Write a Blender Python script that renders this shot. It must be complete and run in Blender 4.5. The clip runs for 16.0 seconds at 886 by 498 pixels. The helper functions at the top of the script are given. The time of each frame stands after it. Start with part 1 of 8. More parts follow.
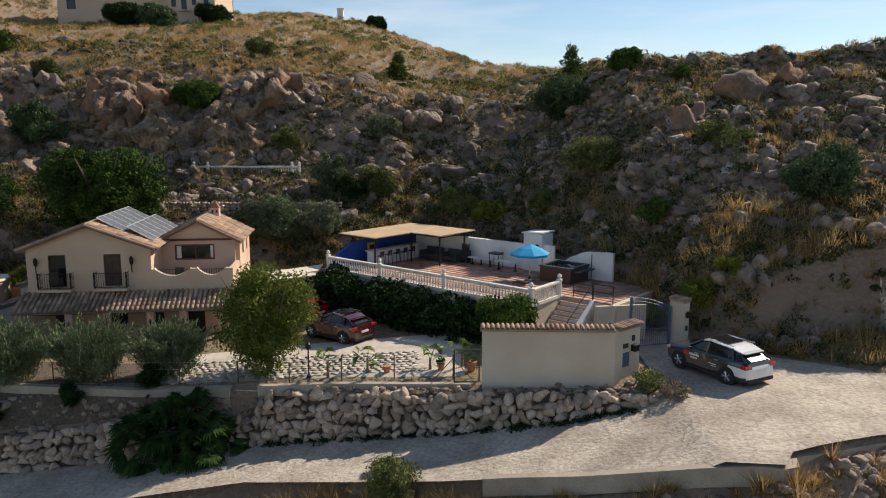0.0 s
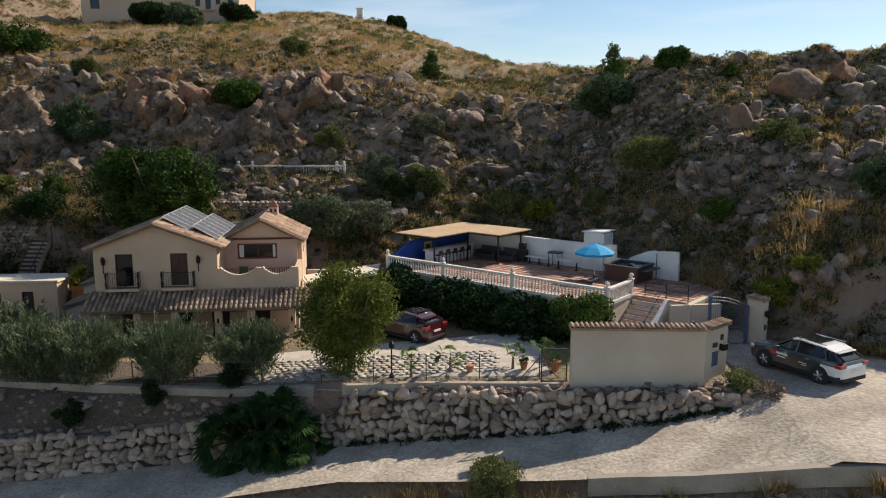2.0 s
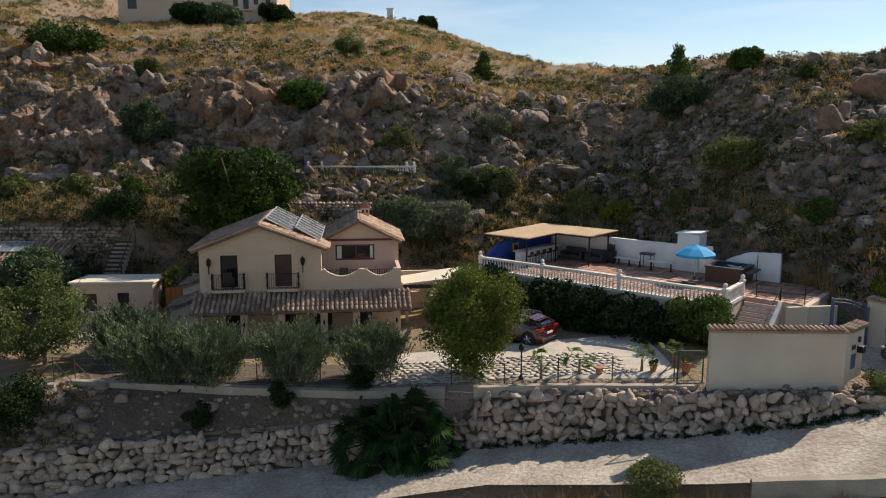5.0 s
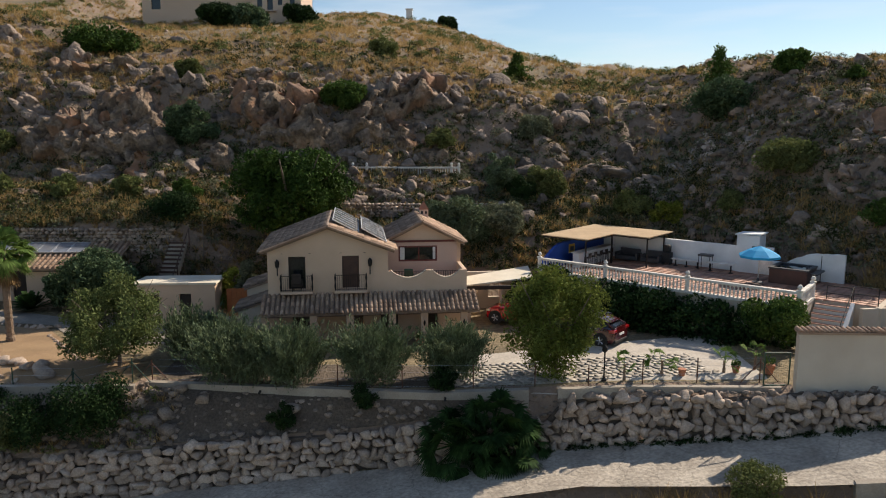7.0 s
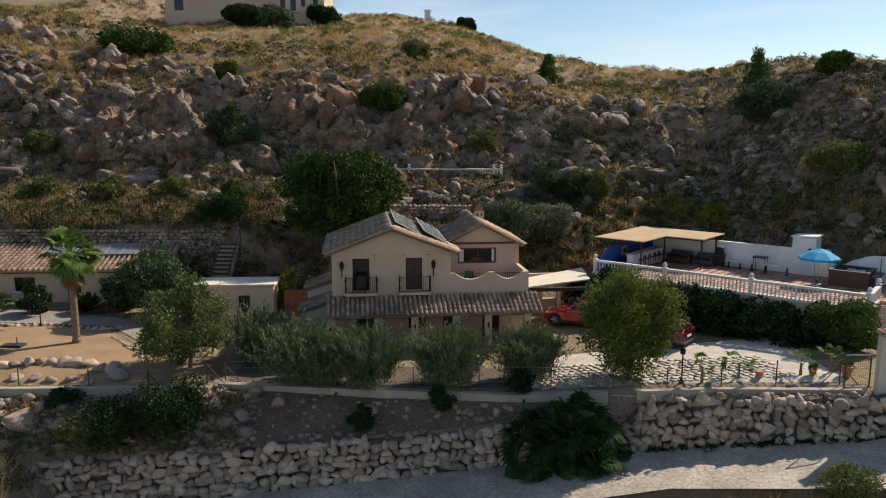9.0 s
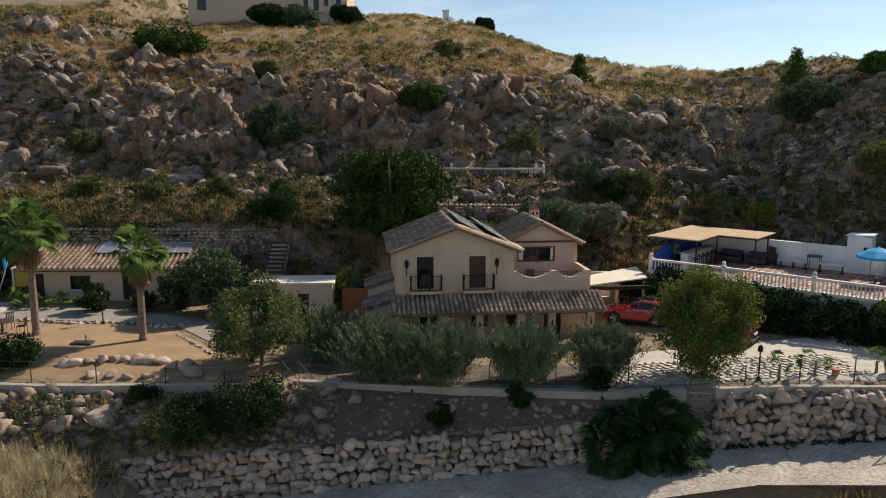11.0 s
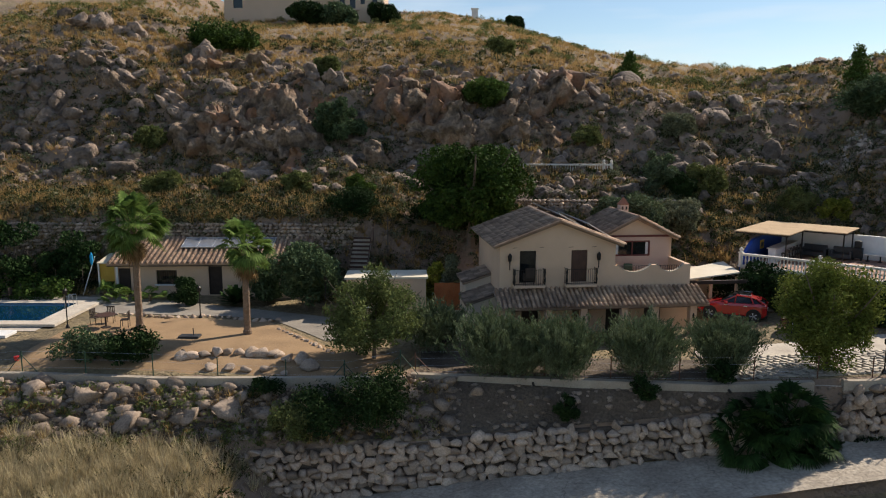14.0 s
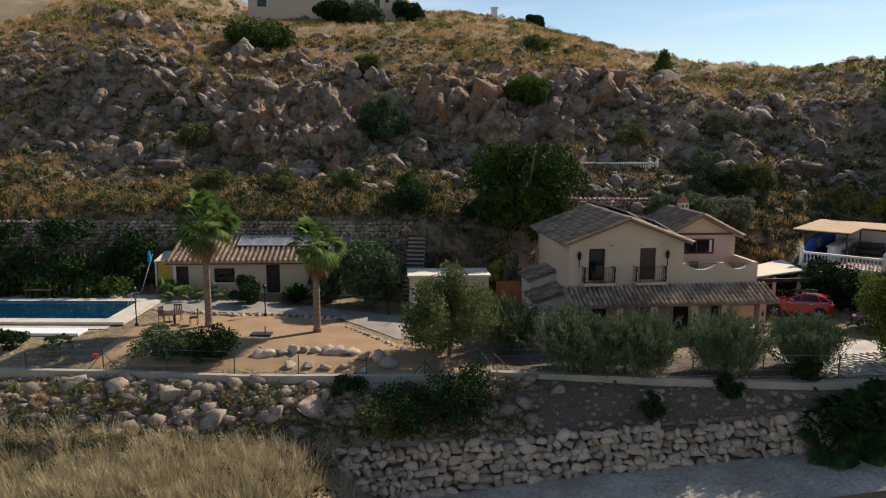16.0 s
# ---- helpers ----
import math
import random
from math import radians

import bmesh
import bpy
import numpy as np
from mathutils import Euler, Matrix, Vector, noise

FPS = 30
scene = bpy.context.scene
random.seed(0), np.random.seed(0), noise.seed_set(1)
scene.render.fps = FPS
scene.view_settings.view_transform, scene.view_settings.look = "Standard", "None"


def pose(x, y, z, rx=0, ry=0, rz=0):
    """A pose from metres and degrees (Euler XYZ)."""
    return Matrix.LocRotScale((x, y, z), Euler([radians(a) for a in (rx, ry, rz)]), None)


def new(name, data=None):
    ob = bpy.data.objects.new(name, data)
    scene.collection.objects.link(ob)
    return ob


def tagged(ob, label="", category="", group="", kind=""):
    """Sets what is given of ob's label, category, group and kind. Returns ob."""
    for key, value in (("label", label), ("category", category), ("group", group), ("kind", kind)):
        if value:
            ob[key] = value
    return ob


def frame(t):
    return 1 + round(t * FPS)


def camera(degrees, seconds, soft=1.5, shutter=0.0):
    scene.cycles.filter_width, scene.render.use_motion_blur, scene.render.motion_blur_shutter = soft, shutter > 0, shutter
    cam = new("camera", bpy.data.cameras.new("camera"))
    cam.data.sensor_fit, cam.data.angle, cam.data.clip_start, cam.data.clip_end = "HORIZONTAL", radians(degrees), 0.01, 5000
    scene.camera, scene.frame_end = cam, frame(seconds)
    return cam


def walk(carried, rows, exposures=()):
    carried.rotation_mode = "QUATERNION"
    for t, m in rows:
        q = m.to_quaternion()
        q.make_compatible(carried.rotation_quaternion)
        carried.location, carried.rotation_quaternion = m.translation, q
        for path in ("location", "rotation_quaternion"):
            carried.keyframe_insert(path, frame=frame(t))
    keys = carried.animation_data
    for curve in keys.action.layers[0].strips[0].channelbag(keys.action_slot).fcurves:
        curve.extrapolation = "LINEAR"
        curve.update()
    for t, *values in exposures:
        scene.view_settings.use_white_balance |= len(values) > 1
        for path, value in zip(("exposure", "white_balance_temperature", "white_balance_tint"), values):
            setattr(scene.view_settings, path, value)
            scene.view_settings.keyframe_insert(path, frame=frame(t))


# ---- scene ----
cam = camera(62.0, 16.0, soft=1.1)
METRES, EYE, TILT, LEAN, TURN = 30.5, 12.2, -9.27, 0.0, 0.0
ROWS = [
    (0.0, 0.0, 0.0, 0.0, 0.0, 0.0, -0.0),
    (0.5, -0.0304, 0.0004, -0.0006, 0.02, -0.01, 0.0),
    (1.0, -0.0627, 0.001, -0.0015, 0.04, 0.02, 0.0),
    (1.5, -0.0924, 0.0018, -0.002, 0.06, 0.02, 0.0),
    (2.0, -0.125, 0.0028, -0.0021, 0.07, 0.02, 0.01),
    (2.5, -0.1558, 0.004, -0.0024, 0.08, 0.03, 0.02),
    (3.0, -0.1897, 0.0052, -0.0019, 0.1, 0.03, 0.02),
    (3.5, -0.221, 0.0052, -0.0024, 0.12, 0.03, 0.03),
    (4.0, -0.2551, 0.0052, -0.0015, 0.13, 0.02, 0.01),
    (6.5, -0.4117, 0.0053, 0.0019, 0.15, 0.03, -0.06),
    (7.0, -0.4441, 0.0042, 0.0026, 0.15, 0.03, -0.06),
    (7.5, -0.4729, 0.0034, 0.0038, 0.16, 0.04, -0.07),
    (8.0, -0.5037, 0.0027, 0.0047, 0.17, 0.07, -0.08),
    (8.5, -0.5315, 0.0024, 0.0054, 0.18, 0.08, -0.09),
    (9.0, -0.5616, 0.0021, 0.0052, 0.18, 0.1, -0.11),
    (11.5, -0.7122, -0.0024, -0.0006, 0.15, 0.14, -0.17),
    (12.0, -0.7442, -0.0025, -0.0029, 0.14, 0.14, -0.18),
    (12.5, -0.7741, -0.0024, -0.0048, 0.14, 0.14, -0.19),
    (13.0, -0.8067, -0.0023, -0.0071, 0.15, 0.14, -0.19),
    (13.5, -0.8378, -0.002, -0.0086, 0.15, 0.14, -0.19),
    (14.0, -0.8714, -0.0014, -0.0108, 0.16, 0.15, -0.19),
    (14.5, -0.9018, -0.0011, -0.012, 0.15, 0.13, -0.19),
    (15.0, -0.9349, -0.0007, -0.0125, 0.15, 0.12, -0.19),
    (15.5, -0.9657, -0.0003, -0.0134, 0.14, 0.11, -0.19),
    (16.0, -0.9991, 0.0002, -0.0145, 0.16, 0.1, -0.2),
]
walk(cam, [(t, pose(0, 0, EYE, TILT, LEAN, TURN) @ pose(METRES * x, METRES * 1.607 * y, METRES * z, 90 + pitch / 1.607, roll, yaw / 1.607)) for t, x, y, z, yaw, pitch, roll in ROWS])

# ---- light ----
SUN_EL, SUN_AZ = 38.5, 51.0            # height, and turn from +y towards +x, in degrees
world = bpy.data.worlds.new("sky")
scene.world = world
world.use_nodes = True
wn = world.node_tree.nodes
sky = wn.new("ShaderNodeTexSky")
sky.sky_type = "NISHITA"
sky.sun_disc = False
sky.sun_elevation, sky.sun_rotation = radians(SUN_EL), radians(SUN_AZ)
sky.air_density, sky.dust_density, sky.ozone_density = 1.0, 0.15, 2.2
wl = world.node_tree.links
tc, mp, cn = wn.new("ShaderNodeTexCoord"), wn.new("ShaderNodeMapping"), wn.new("ShaderNodeTexNoise")
mp.inputs["Scale"].default_value = (2.0, 2.0, 14.0)         # long thin cirrus
cn.inputs["Scale"].default_value, cn.inputs["Detail"].default_value = 2.2, 6
cr, cm = wn.new("ShaderNodeMapRange"), wn.new("ShaderNodeMix")
cr.inputs[1].default_value, cr.inputs[2].default_value, cr.inputs[4].default_value = 0.48, 0.75, 0.45
cm.data_type = "RGBA"
cm.inputs[7].default_value = (7.6, 8.2, 8.8, 1)
wl.new(tc.outputs["Generated"], mp.inputs[0])
wl.new(mp.outputs[0], cn.inputs["Vector"])
wl.new(cn.outputs["Fac"], cr.inputs[0])
wl.new(cr.outputs[0], cm.inputs[0])
wl.new(sky.outputs[0], cm.inputs[6])
wl.new(cm.outputs[2], wn["Background"].inputs[0])
wn["Background"].inputs[1].default_value = 0.091
sun = new("sun", bpy.data.lights.new("sun", "SUN"))
sun.data.energy, sun.data.angle, sun.data.color = 5.0, radians(0.6), (1.0, 0.885, 0.74)
to_sun = Vector((math.sin(radians(SUN_AZ)) * math.cos(radians(SUN_EL)), math.cos(radians(SUN_AZ)) * math.cos(radians(SUN_EL)), math.sin(radians(SUN_EL))))
sun.matrix_world = Matrix.Translation(to_sun * 300) @ to_sun.to_track_quat("Z", "Y").to_matrix().to_4x4()
scene.view_settings.exposure = 0.27

# ---- materials ----
def mat(name, c1, c2, scale=3.0, rough=0.85, bump=0.3, fine=40.0, metal=0.0, spread=0.5, stain=0.25, per="", coat=0.0, bump_dist=0.02):
    """Two colours mixed by noise at two scales, with grain in the relief. per: 'object' or 'island' varies each piece's brightness."""
    m = bpy.data.materials.new(name)
    m.use_nodes = True
    nt = m.node_tree
    n, l = nt.nodes, nt.links
    b = n["Principled BSDF"]
    co = n.new("ShaderNodeNewGeometry")
    big = n.new("ShaderNodeTexNoise")
    big.inputs["Scale"].default_value, big.inputs["Detail"].default_value = scale, 6
    sm = n.new("ShaderNodeTexNoise")
    sm.inputs["Scale"].default_value, sm.inputs["Detail"].default_value = fine, 4
    l.new(co.outputs["Position"], big.inputs["Vector"])
    l.new(co.outputs["Position"], sm.inputs["Vector"])
    ramp = n.new("ShaderNodeMapRange")
    ramp.inputs[1].default_value, ramp.inputs[2].default_value = 0.5 - spread * 0.35, 0.5 + spread * 0.35
    l.new(big.outputs["Fac"], ramp.inputs[0])
    mix = n.new("ShaderNodeMix")
    mix.data_type = "RGBA"
    mix.inputs[6].default_value, mix.inputs[7].default_value = (*c1, 1), (*c2, 1)
    l.new(ramp.outputs[0], mix.inputs[0])
    gain = n.new("ShaderNodeMapRange")
    gain.inputs[1].default_value, gain.inputs[2].default_value = 0.25, 0.75
    gain.inputs[3].default_value, gain.inputs[4].default_value = 1 - stain, 1 + stain
    l.new(sm.outputs["Fac"], gain.inputs[0])
    out = gain.outputs[0]
    if per:
        if per == "object":
            r = n.new("ShaderNodeObjectInfo").outputs["Random"]
        else:
            r = co.outputs["Random Per Island"]
        v = n.new("ShaderNodeMapRange")
        v.inputs[3].default_value, v.inputs[4].default_value = 0.62, 1.35
        l.new(r, v.inputs[0])
        mu = n.new("ShaderNodeMath")
        mu.operation = "MULTIPLY"
        l.new(out, mu.inputs[0])
        l.new(v.outputs[0], mu.inputs[1])
        out = mu.outputs[0]
    sc = n.new("ShaderNodeVectorMath")
    sc.operation = "SCALE"
    l.new(mix.outputs[2], sc.inputs[0])
    l.new(out, sc.inputs["Scale"])
    l.new(sc.outputs[0], b.inputs["Base Color"])
    b.inputs["Roughness"].default_value, b.inputs["Metallic"].default_value = rough, metal
    b.inputs["Coat Weight"].default_value = coat
    if bump:
        bp = n.new("ShaderNodeBump")
        bp.inputs["Strength"].default_value, bp.inputs["Distance"].default_value = bump, bump_dist
        l.new(sm.outputs["Fac"], bp.inputs["Height"])
        l.new(bp.outputs[0], b.inputs["Normal"])
    return m


def leafmat(name, c1, c2, rough=0.6, through_light=0.35):
    """Leaves: colour varies from leaf to leaf, and some light passes through."""
    m = mat(name, c1, c2, scale=1.3, rough=min(0.9, rough + 0.2), bump=0, fine=7.0, stain=0.3, per="island")
    nt = m.node_tree
    b = nt.nodes["Principled BSDF"]
    b.inputs["Specular IOR Level"].default_value = 0.06
    tr = nt.nodes.new("ShaderNodeBsdfTranslucent")
    mx = nt.nodes.new("ShaderNodeMixShader")
    mx.inputs[0].default_value = through_light
    nt.links.new(b.inputs["Base Color"].links[0].from_socket, tr.inputs[0])
    nt.links.new(b.outputs[0], mx.inputs[1])
    nt.links.new(tr.outputs[0], mx.inputs[2])
    nt.links.new(mx.outputs[0], nt.nodes["Material Output"].inputs[0])
    return m


STUCCO = mat("cream_render", (0.66, 0.475, 0.335), (0.58, 0.41, 0.285), 0.6, 0.92, 0.25, 60, stain=0.07)
STUCCO_PINK = mat("pink_render", (0.60, 0.42, 0.33), (0.55, 0.38, 0.295), 0.8, 0.92, 0.25, 60, stain=0.06)
STUCCO_PALE = mat("pale_render", (0.62, 0.53, 0.42), (0.52, 0.43, 0.33), 0.5, 0.92, 0.3, 50, stain=0.08)
WHITE = mat("white_paint", (0.80, 0.79, 0.77), (0.66, 0.65, 0.63), 0.9, 0.8, 0.15, 40, stain=0.06)
WHITE_STONE = mat("white_cast_stone", (0.74, 0.70, 0.64), (0.58, 0.53, 0.46), 2.0, 0.8, 0.3, 50, stain=0.1)
BLUE_WALL = mat("blue_paint", (0.012, 0.05, 0.28), (0.02, 0.08, 0.36), 0.8, 0.75, 0.15, 40, stain=0.1)
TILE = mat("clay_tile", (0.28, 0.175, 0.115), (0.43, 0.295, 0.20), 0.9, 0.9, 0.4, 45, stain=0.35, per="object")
# weathered tile, darkened further to carry the shade of slopes turned from the sun
TILE_OLD_SHADED = mat("weathered_shaded_clay_tile", (0.15, 0.105, 0.078), (0.27, 0.20, 0.15), 0.9, 0.92, 0.4, 45, stain=0.35, per="object")
TERRACE_TILE = mat("terracotta_floor", (0.40, 0.22, 0.15), (0.33, 0.175, 0.12), 1.2, 0.7, 0.2, 25, stain=0.15, per="object")
BRICKCLAY = mat("red_brick", (0.36, 0.15, 0.09), (0.28, 0.11, 0.065), 2, 0.9, 0.3, 50)
REDWOOD = mat("red_stained_wood", (0.16, 0.03, 0.02), (0.11, 0.02, 0.015), 3, 0.6, 0.2, 60)
DARKWOOD = mat("dark_wood", (0.02, 0.012, 0.008), (0.036, 0.023, 0.016), 3, 0.75, 0.3, 60)
BROWNWOOD = mat("brown_wood", (0.075, 0.033, 0.02), (0.05, 0.022, 0.014), 3, 0.55, 0.3, 50)
ORANGEWOOD = mat("orange_wood", (0.42, 0.14, 0.045), (0.34, 0.105, 0.03), 3, 0.7, 0.3, 50)
IRON = mat("black_iron", (0.015, 0.014, 0.014), (0.03, 0.027, 0.025), 6, 0.5, 0.2, 80, metal=0.6)
GREEN_METAL = mat("green_painted_metal", (0.012, 0.045, 0.025), (0.02, 0.06, 0.035), 6, 0.5, 0.1, 80)
RUST = mat("rusty_post", (0.14, 0.06, 0.035), (0.08, 0.035, 0.02), 6, 0.8, 0.3, 80)
BLUE_IRON = mat("blue_painted_iron", (0.08, 0.12, 0.2), (0.06, 0.09, 0.16), 4, 0.5, 0.1, 60)
STEEL = mat("bright_metal", (0.6, 0.6, 0.6), (0.5, 0.5, 0.5), 4, 0.3, 0.05, 60, metal=1.0)
CONCRETE = mat("road_concrete", (0.47, 0.405, 0.325), (0.31, 0.26, 0.205), 0.5, 0.93, 0.75, 6.0, stain=0.3, bump_dist=0.07, spread=0.45)
KERBCON = mat("kerb_concrete", (0.40, 0.345, 0.275), (0.30, 0.25, 0.195), 0.8, 0.93, 0.4, 14, stain=0.15)
PAVING = mat("pale_paving", (0.43, 0.38, 0.315), (0.33, 0.285, 0.235), 1.0, 0.9, 0.4, 8, stain=0.2, per="object")
GRAVEL = mat("golden_gravel", (0.33, 0.215, 0.115), (0.25, 0.16, 0.085), 0.7, 0.95, 0.8, 22, stain=0.25)
DIRT = mat("earth", (0.20, 0.145, 0.10), (0.29, 0.215, 0.15), 0.8, 0.95, 0.9, 10, stain=0.35, bump_dist=0.08)
STONE = mat("limestone", (0.47, 0.365, 0.285), (0.34, 0.255, 0.19), 1.6, 0.92, 0.7, 12, stain=0.28, per="object", bump_dist=0.04)
STONE_JOIN = mat("rubble_stone", (0.46, 0.36, 0.28), (0.33, 0.245, 0.18), 1.4, 0.92, 0.7, 12, stain=0.3, per="island", bump_dist=0.04)
BANK_STONE = mat("bank_stone", (0.30, 0.23, 0.175), (0.17, 0.128, 0.096), 1.4, 0.92, 0.7, 12, stain=0.35, per="island", bump_dist=0.04)
MORTAR = mat("packed_joint_earth", (0.13, 0.098, 0.072), (0.075, 0.056, 0.042), 2, 0.95, 0.8, 18, stain=0.3, bump_dist=0.05)
ROCK = mat("grey_rock", (0.12, 0.096, 0.08), (0.30, 0.22, 0.165), 0.7, 0.95, 1.0, 3.0, stain=0.4, per="island", bump_dist=0.3)
ROCK_RED = mat("ochre_rock", (0.30, 0.15, 0.08), (0.15, 0.112, 0.088), 0.35, 0.93, 0.9, 3.0, stain=0.35, bump_dist=0.15)
# pale grey base paints the sky's glare onto the dark cells
PANEL = mat("sky_glare_solar_cell", (0.19, 0.20, 0.225), (0.23, 0.24, 0.26), 2, 0.22, 0, 30, coat=1.0)
ALU = mat("aluminium_frame", (0.72, 0.72, 0.72), (0.6, 0.6, 0.6), 4, 0.4, 0.05, 60, metal=0.8)
CANVAS = mat("tan_canvas", (0.50, 0.36, 0.215), (0.42, 0.295, 0.175), 1.2, 0.95, 0.4, 60, stain=0.12)
AWNING = mat("cream_sheet_roof", (0.70, 0.63, 0.50), (0.60, 0.53, 0.41), 0.9, 0.9, 0.2, 30, stain=0.1)
UMBRELLA = mat("turquoise_cloth", (0.0, 0.27, 0.55), (0.01, 0.33, 0.62), 2, 0.8, 0.1, 60, stain=0.06)
TUB_BROWN = mat("brown_tub_cladding", (0.06, 0.025, 0.018), (0.08, 0.033, 0.024), 3, 0.5, 0.2, 50)
DARKGREY = mat("dark_grey_plastic", (0.03, 0.03, 0.033), (0.045, 0.045, 0.048), 4, 0.5, 0.1, 60)
BLACK = mat("black_rubber", (0.012, 0.012, 0.012), (0.02, 0.02, 0.02), 6, 0.7, 0.2, 60)
# dark red, deepened in colour for the courtyard shade over the car
RED_PAINT = mat("shaded_dark_red_car_paint", (0.06, 0.004, 0.005), (0.052, 0.003, 0.004), 2, 0.25, 0, 60, coat=1.0, stain=0.03)
BRIGHT_RED = mat("bright_red_car_paint", (0.45, 0.012, 0.015), (0.40, 0.01, 0.012), 2, 0.25, 0, 60, coat=1.0, stain=0.03)
GREY_PAINT = mat("grey_car_paint", (0.05, 0.056, 0.066), (0.044, 0.05, 0.06), 2, 0.3, 0, 60, metal=0.4, coat=1.0, stain=0.03)
WHITE_PAINT = mat("white_car_paint", (0.78, 0.78, 0.78), (0.72, 0.72, 0.72), 2, 0.25, 0, 60, coat=1.0, stain=0.03)
GLASS = mat("dark_glass", (0.01, 0.012, 0.013), (0.013, 0.015, 0.017), 1, 0.08, 0, 30, coat=0.0)
TAIL_RED = mat("red_lamp_glass", (0.35, 0.01, 0.012), (0.3, 0.01, 0.012), 3, 0.15, 0, 30, coat=1.0)
RED_MARK = mat("red_marking", (0.6, 0.03, 0.03), (0.55, 0.03, 0.03), 3, 0.5, 0, 30)
CURTAIN = mat("white_cloth", (0.75, 0.73, 0.7), (0.65, 0.63, 0.6), 2, 0.9, 0.2, 30)
ROOM = mat("shaded_room_plaster", (0.30, 0.25, 0.20), (0.26, 0.21, 0.17), 1, 0.9, 0.1, 30)
POT = mat("terracotta_pot", (0.42, 0.17, 0.09), (0.34, 0.13, 0.07), 3, 0.85, 0.3, 40)
YELLOW = mat("yellow_board", (0.55, 0.36, 0.06), (0.5, 0.32, 0.05), 2, 0.8, 0.2, 40)
FAR_WALL = mat("far_house_render", (0.62, 0.46, 0.34), (0.56, 0.41, 0.30), 0.3, 0.92, 0.1, 20, stain=0.05)
BARK = mat("bark", (0.11, 0.085, 0.062), (0.17, 0.13, 0.10), 3, 0.95, 0.9, 25, stain=0.3, bump_dist=0.04)
PALMBARK = mat("palm_bark", (0.17, 0.115, 0.075), (0.25, 0.175, 0.12), 3, 0.95, 0.9, 18, stain=0.35, bump_dist=0.05)
OLIVE = leafmat("olive_leaf", (0.075, 0.105, 0.048), (0.165, 0.195, 0.11), 0.55, 0.12)
GREENLEAF = leafmat("green_leaf", (0.045, 0.085, 0.018), (0.09, 0.135, 0.03), 0.55, 0.2)
YELLOWLEAF = leafmat("yellow_green_leaf", (0.085, 0.115, 0.02), (0.175, 0.195, 0.045), 0.6, 0.22)
CITRUS = leafmat("citron_leaf", (0.13, 0.155, 0.022), (0.24, 0.235, 0.04), 0.6, 0.25)
CAROB = leafmat("carob_leaf", (0.016, 0.036, 0.008), (0.075, 0.125, 0.024), 0.5, 0.08)
DARKLEAF = leafmat("dark_leaf", (0.012, 0.028, 0.009), (0.034, 0.06, 0.018), 0.5, 0.06)
IVY = leafmat("ivy_leaf", (0.012, 0.028, 0.009), (0.036, 0.068, 0.02), 0.5, 0.06)
OLEANDER = leafmat("oleander_leaf", (0.045, 0.075, 0.035), (0.105, 0.145, 0.072), 0.55, 0.15)
SAGE = leafmat("sage_leaf", (0.12, 0.13, 0.075), (0.23, 0.235, 0.145), 0.7, 0.18)
SCRUB = leafmat("scrub_leaf", (0.085, 0.105, 0.033), (0.185, 0.195, 0.072), 0.7, 0.18)
PALMLEAF = leafmat("palm_leaf", (0.075, 0.135, 0.03), (0.16, 0.225, 0.06), 0.5, 0.3)
DARKPALM = leafmat("dark_palm_leaf", (0.012, 0.03, 0.009), (0.05, 0.095, 0.025), 0.5, 0.15)
DRYPALM = leafmat("dead_palm_leaf", (0.32, 0.21, 0.10), (0.24, 0.15, 0.07), 0.9, 0.25)
STRAW = leafmat("dry_grass", (0.46, 0.32, 0.14), (0.36, 0.235, 0.10), 0.8, 0.35)
STRAW_PALE = leafmat("pale_dry_grass", (0.48, 0.40, 0.25), (0.38, 0.32, 0.19), 0.8, 0.35)
PEPPERLEAF = leafmat("pepper_leaf", (0.07, 0.095, 0.03), (0.17, 0.195, 0.07), 0.6, 0.2)
DARKSCRUB = leafmat("dark_scrub_leaf", (0.022, 0.03, 0.011), (0.085, 0.095, 0.034), 0.7, 0.08)
TWIG = leafmat("grey_twig", (0.20, 0.16, 0.12), (0.28, 0.22, 0.17), 0.9, 0.1)


def hillmat():
    """Hill soil: straw-coloured grass litter where it lies gently, bare grey-brown earth and stone where it is steep."""
    m = mat("hill_soil", (0.155, 0.118, 0.068), (0.25, 0.19, 0.10), 0.22, 0.95, 0.9, 4.0, stain=0.4, bump_dist=0.2)
    nt = m.node_tree
    n, l = nt.nodes, nt.links
    geo = n.new("ShaderNodeNewGeometry")
    sep = n.new("ShaderNodeSeparateXYZ")
    l.new(geo.outputs["True Normal"], sep.inputs[0])
    noi = n.new("ShaderNodeTexNoise")
    noi.inputs["Scale"].default_value, noi.inputs["Detail"].default_value = 0.9, 8
    l.new(geo.outputs["Position"], noi.inputs["Vector"])
    add = n.new("ShaderNodeMath")
    add.operation = "MULTIPLY_ADD"
    l.new(noi.outputs["Fac"], add.inputs[0])
    add.inputs[1].default_value = 0.35
    l.new(sep.outputs["Z"], add.inputs[2])
    mr = n.new("ShaderNodeMapRange")
    mr.inputs[1].default_value, mr.inputs[2].default_value = 0.98, 1.12
    l.new(add.outputs[0], mr.inputs[0])
    b = n["Principled BSDF"]
    old = b.inputs["Base Color"].links[0].from_socket
    mx = n.new("ShaderNodeMix")
    mx.data_type = "RGBA"
    mx.inputs[6].default_value = (0.24, 0.17, 0.122, 1)
    l.new(old, mx.inputs[7])
    l.new(mr.outputs[0], mx.inputs[0])
    l.new(mx.outputs[2], b.inputs["Base Color"])
    return m


HILL = hillmat()


